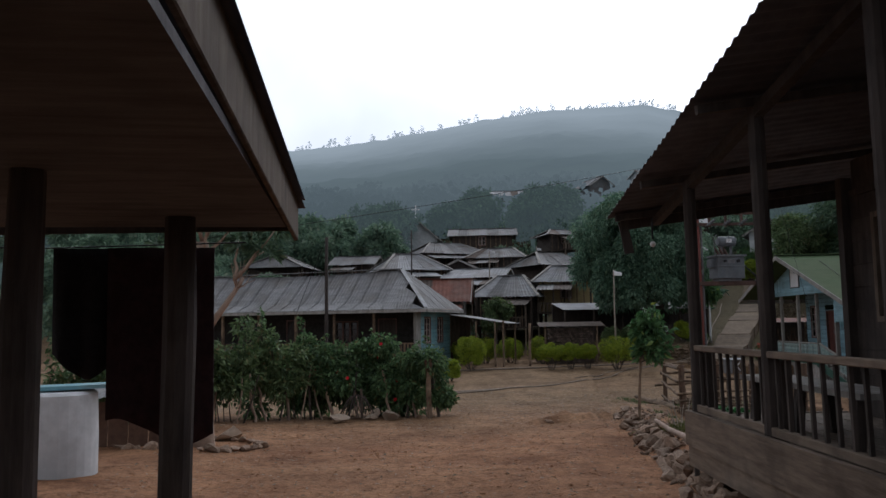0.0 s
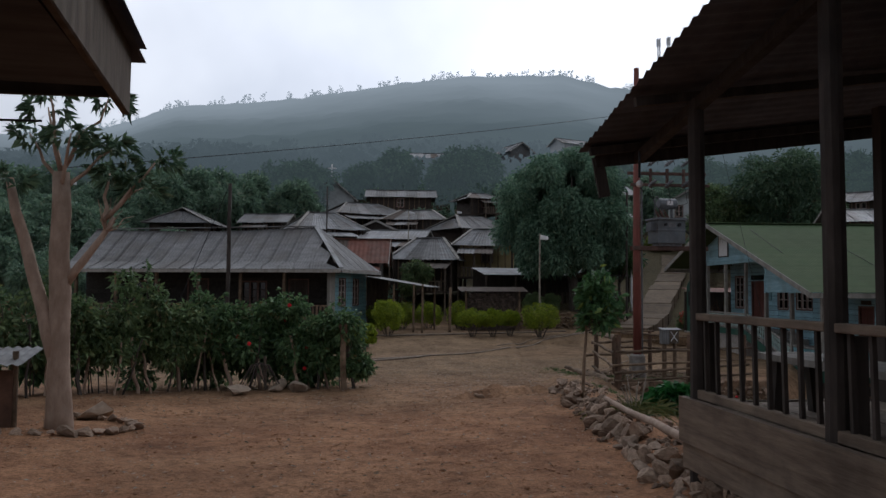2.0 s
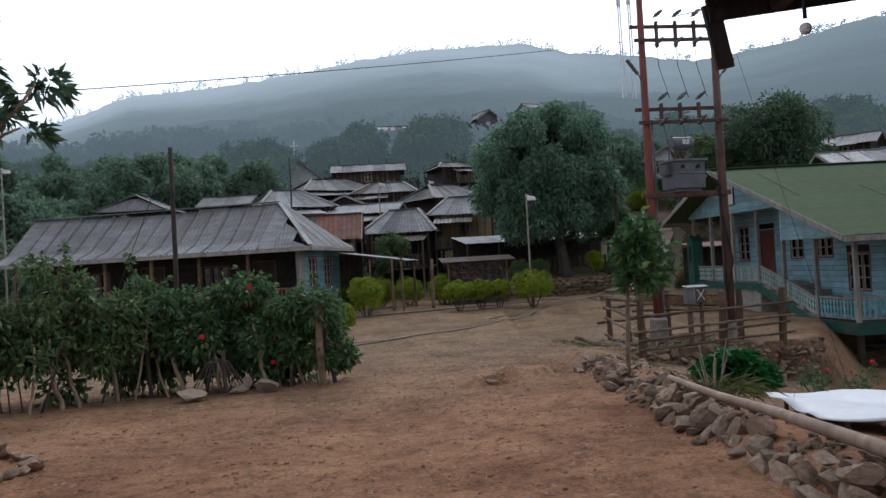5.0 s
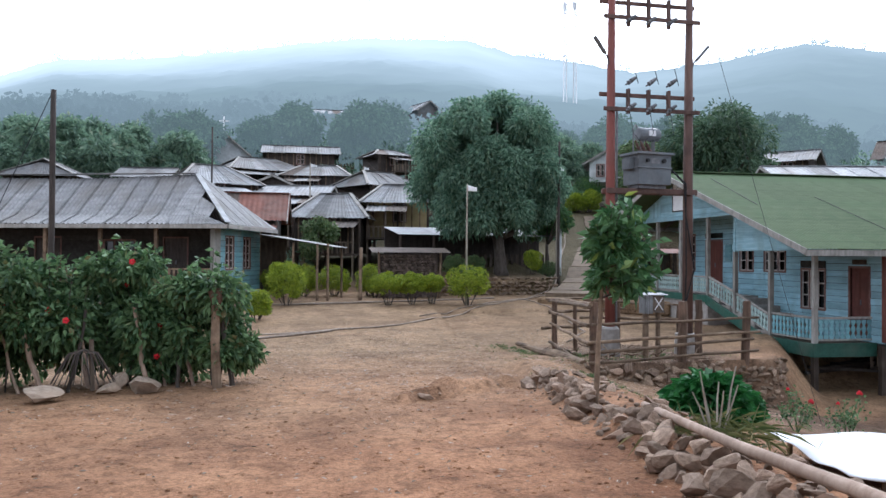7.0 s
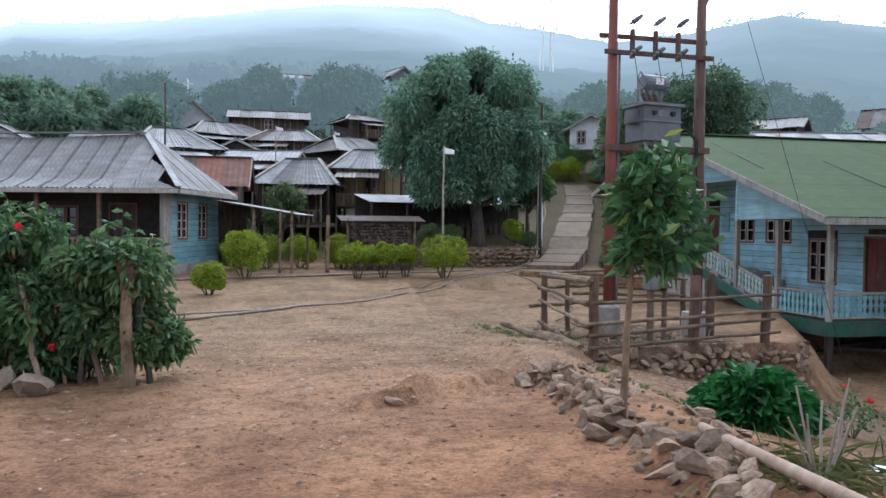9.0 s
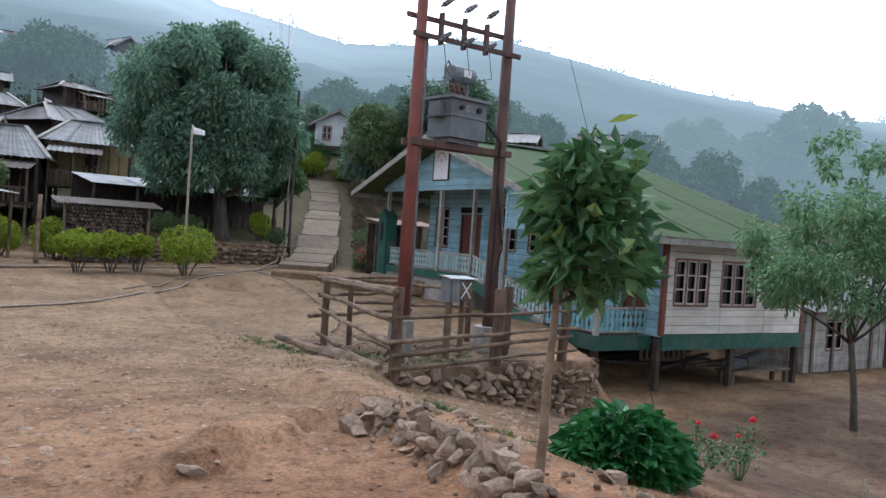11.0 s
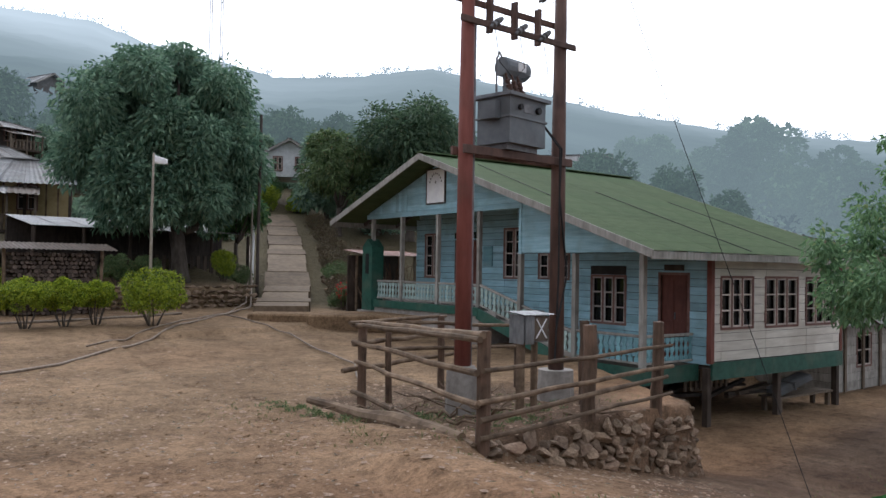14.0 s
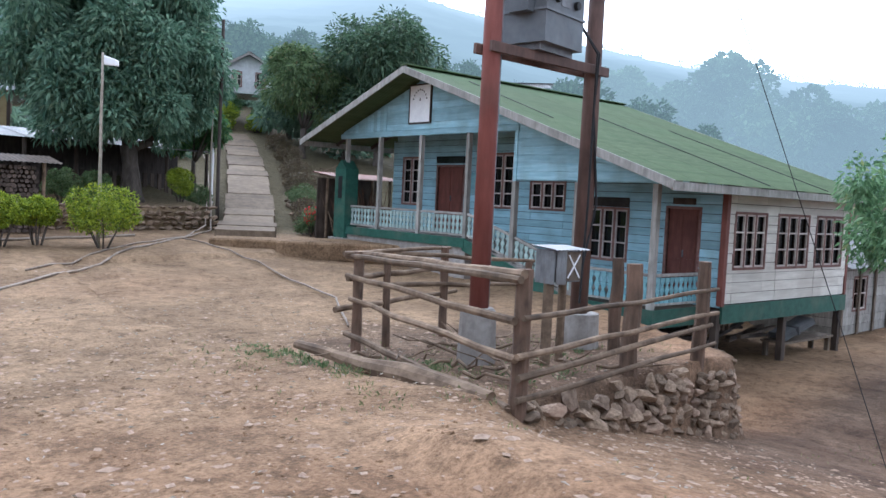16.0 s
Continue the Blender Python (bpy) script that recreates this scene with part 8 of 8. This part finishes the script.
def loose_stones():
    rng = random.Random(51)
    for x, y, sx, sy, sz in ((-0.2, 19.35, 0.62, 0.42, 0.36), (1.07, 19.75, 0.5, 0.4, 0.42), (0.6, 19.9, 0.4, 0.3, 0.24), (-2.15, 15.2, 0.6, 0.45, 0.4), (0.75, 20.3, 0.45, 0.3, 0.4)):
        o = new("boulder", PALE_STONES[rng.randrange(3)])
        o.matrix_basis = pose(x, y, ground_z(x, y) + sz * 0.28, rng.uniform(-10, 10), rng.uniform(-10, 10), rng.uniform(0, 90)) @ Matrix.Diagonal((sx * 1.15, sy * 1.15, sz * 1.1, 1))
        tagged(o, "pale block of stone at the foot of the hedge", "stone", "blocks by the hedge")
    b = thing("stone_edging", "low edging of stones round the pale tree", "stones", kind="structure")
    for i in range(26):
        a = radians(-150 + 9.5 * i)
        x, y = -2.7 + 1.25 * math.cos(a), 14.3 + 0.95 * math.sin(a)
        s = rng.uniform(0.16, 0.32)
        stone_part(b, STONES, x, y, ground_z(x, y) + 0.04, s * 1.2, s, s * 0.6, rng)


loose_stones()


def litter():
    """Grit, chips and leaves strewn on the square."""
    rng = np.random.default_rng(77)
    verts, faces = [], []
    for k in range(8000):
        y = rng.uniform(4, 34)
        x = rng.uniform(-3.5, 12) if y > 21 else rng.uniform(-3, border_x(y) + 4.5)
        if rng.random() < 0.5 and y > 14:
            x, y = rng.uniform(3.5, 12.5), rng.uniform(18.5, 26)
        z = ground_uneven(x, y)
        s = abs(rng.normal()) * (0.016 if y > 17 else 0.010) + 0.005
        a = rng.uniform(0, math.tau)
        ca, sa = math.cos(a) * s, math.sin(a) * s
        i = len(verts)
        verts += [(x + ca * 1.5, y + sa * 1.5, z), (x - sa, y + ca, z), (x - ca * 1.4, y - sa * 1.4, z), (x + sa, y - ca, z), (x, y, z + s * 0.4)]
        faces += [(i, i + 1, i + 4), (i + 1, i + 2, i + 4), (i + 2, i + 3, i + 4), (i + 3, i, i + 4)]
    tagged(raw_mesh("grit", verts, faces, STONE), "small stones and grit strewn over the earth", "gravel", kind="stuff")
    verts, faces = [], []
    for k in range(8500):
        y = 4 + 24 * rng.random() ** 0.8
        x = rng.uniform(-3, min(border_x(y) - 0.2, 11) if y < 20.5 else 9.5)
        z = ground_uneven(x, y) - 0.003
        s = abs(rng.normal()) * 0.012 + 0.006
        a, i = rng.uniform(0, math.tau), len(verts)
        ring = [(x + s * rng.uniform(0.7, 1.2) * math.cos(a + q * 1.26), y + s * rng.uniform(0.7, 1.2) * math.sin(a + q * 1.26)) for q in range(5)]
        verts += [(px, py, z) for px, py in ring] + [(x + (px - x) * 0.6, y + (py - y) * 0.6, z + s * rng.uniform(0.3, 0.55)) for px, py in ring]
        faces += [(i + q, i + (q + 1) % 5, i + 5 + (q + 1) % 5, i + 5 + q) for q in range(5)] + [tuple(i + 5 + q for q in range(5))]
    tagged(raw_mesh("clods", verts, faces, EARTH), "small clods of trodden earth", "soil", kind="stuff")
    cs, ws = [], []
    for k in range(2600):
        y = rng.uniform(5, 30)
        x = rng.uniform(-3, 9) if y < 19 else rng.uniform(2, 12.5)
        cs.append((x, y, ground_uneven(x, y) + 0.012))
        ws.append((rng.normal(), rng.normal(), 0.06))
    tagged(leaves("dry_leaves", cs, ws, 0.06, 0.016, BAMBOO, None, rng), "dry leaves and chips on the earth", "litter", kind="stuff")
    cs, ws = [], []
    for k in range(4200):
        u = rng.random()
        if u < 0.35:
            x, y = rng.uniform(9.2, 13.4), rng.uniform(21.6, 24.6)
        elif u < 0.55:
            x, y = 8.6 + rng.normal() * 0.5, 22.8 + rng.normal() * 1.2
        elif u < 0.75:
            x, y = rng.uniform(6.5, 9.5), rng.uniform(14, 19)
        else:
            x, y = rng.uniform(13, 24), rng.uniform(15, 20)
        if noise.noise(Vector((x, y, 0)) * 1.3) < 0.05:
            continue
        cs.append((x, y, ground_uneven(x, y) - 0.005))
        ws.append((rng.normal() * 0.5, rng.normal() * 0.5, 1))
    tagged(leaves("grass", cs, ws, 0.07, 0.012, GRASS, None, rng), "thin short grass in patches", "grass", kind="stuff")


litter()
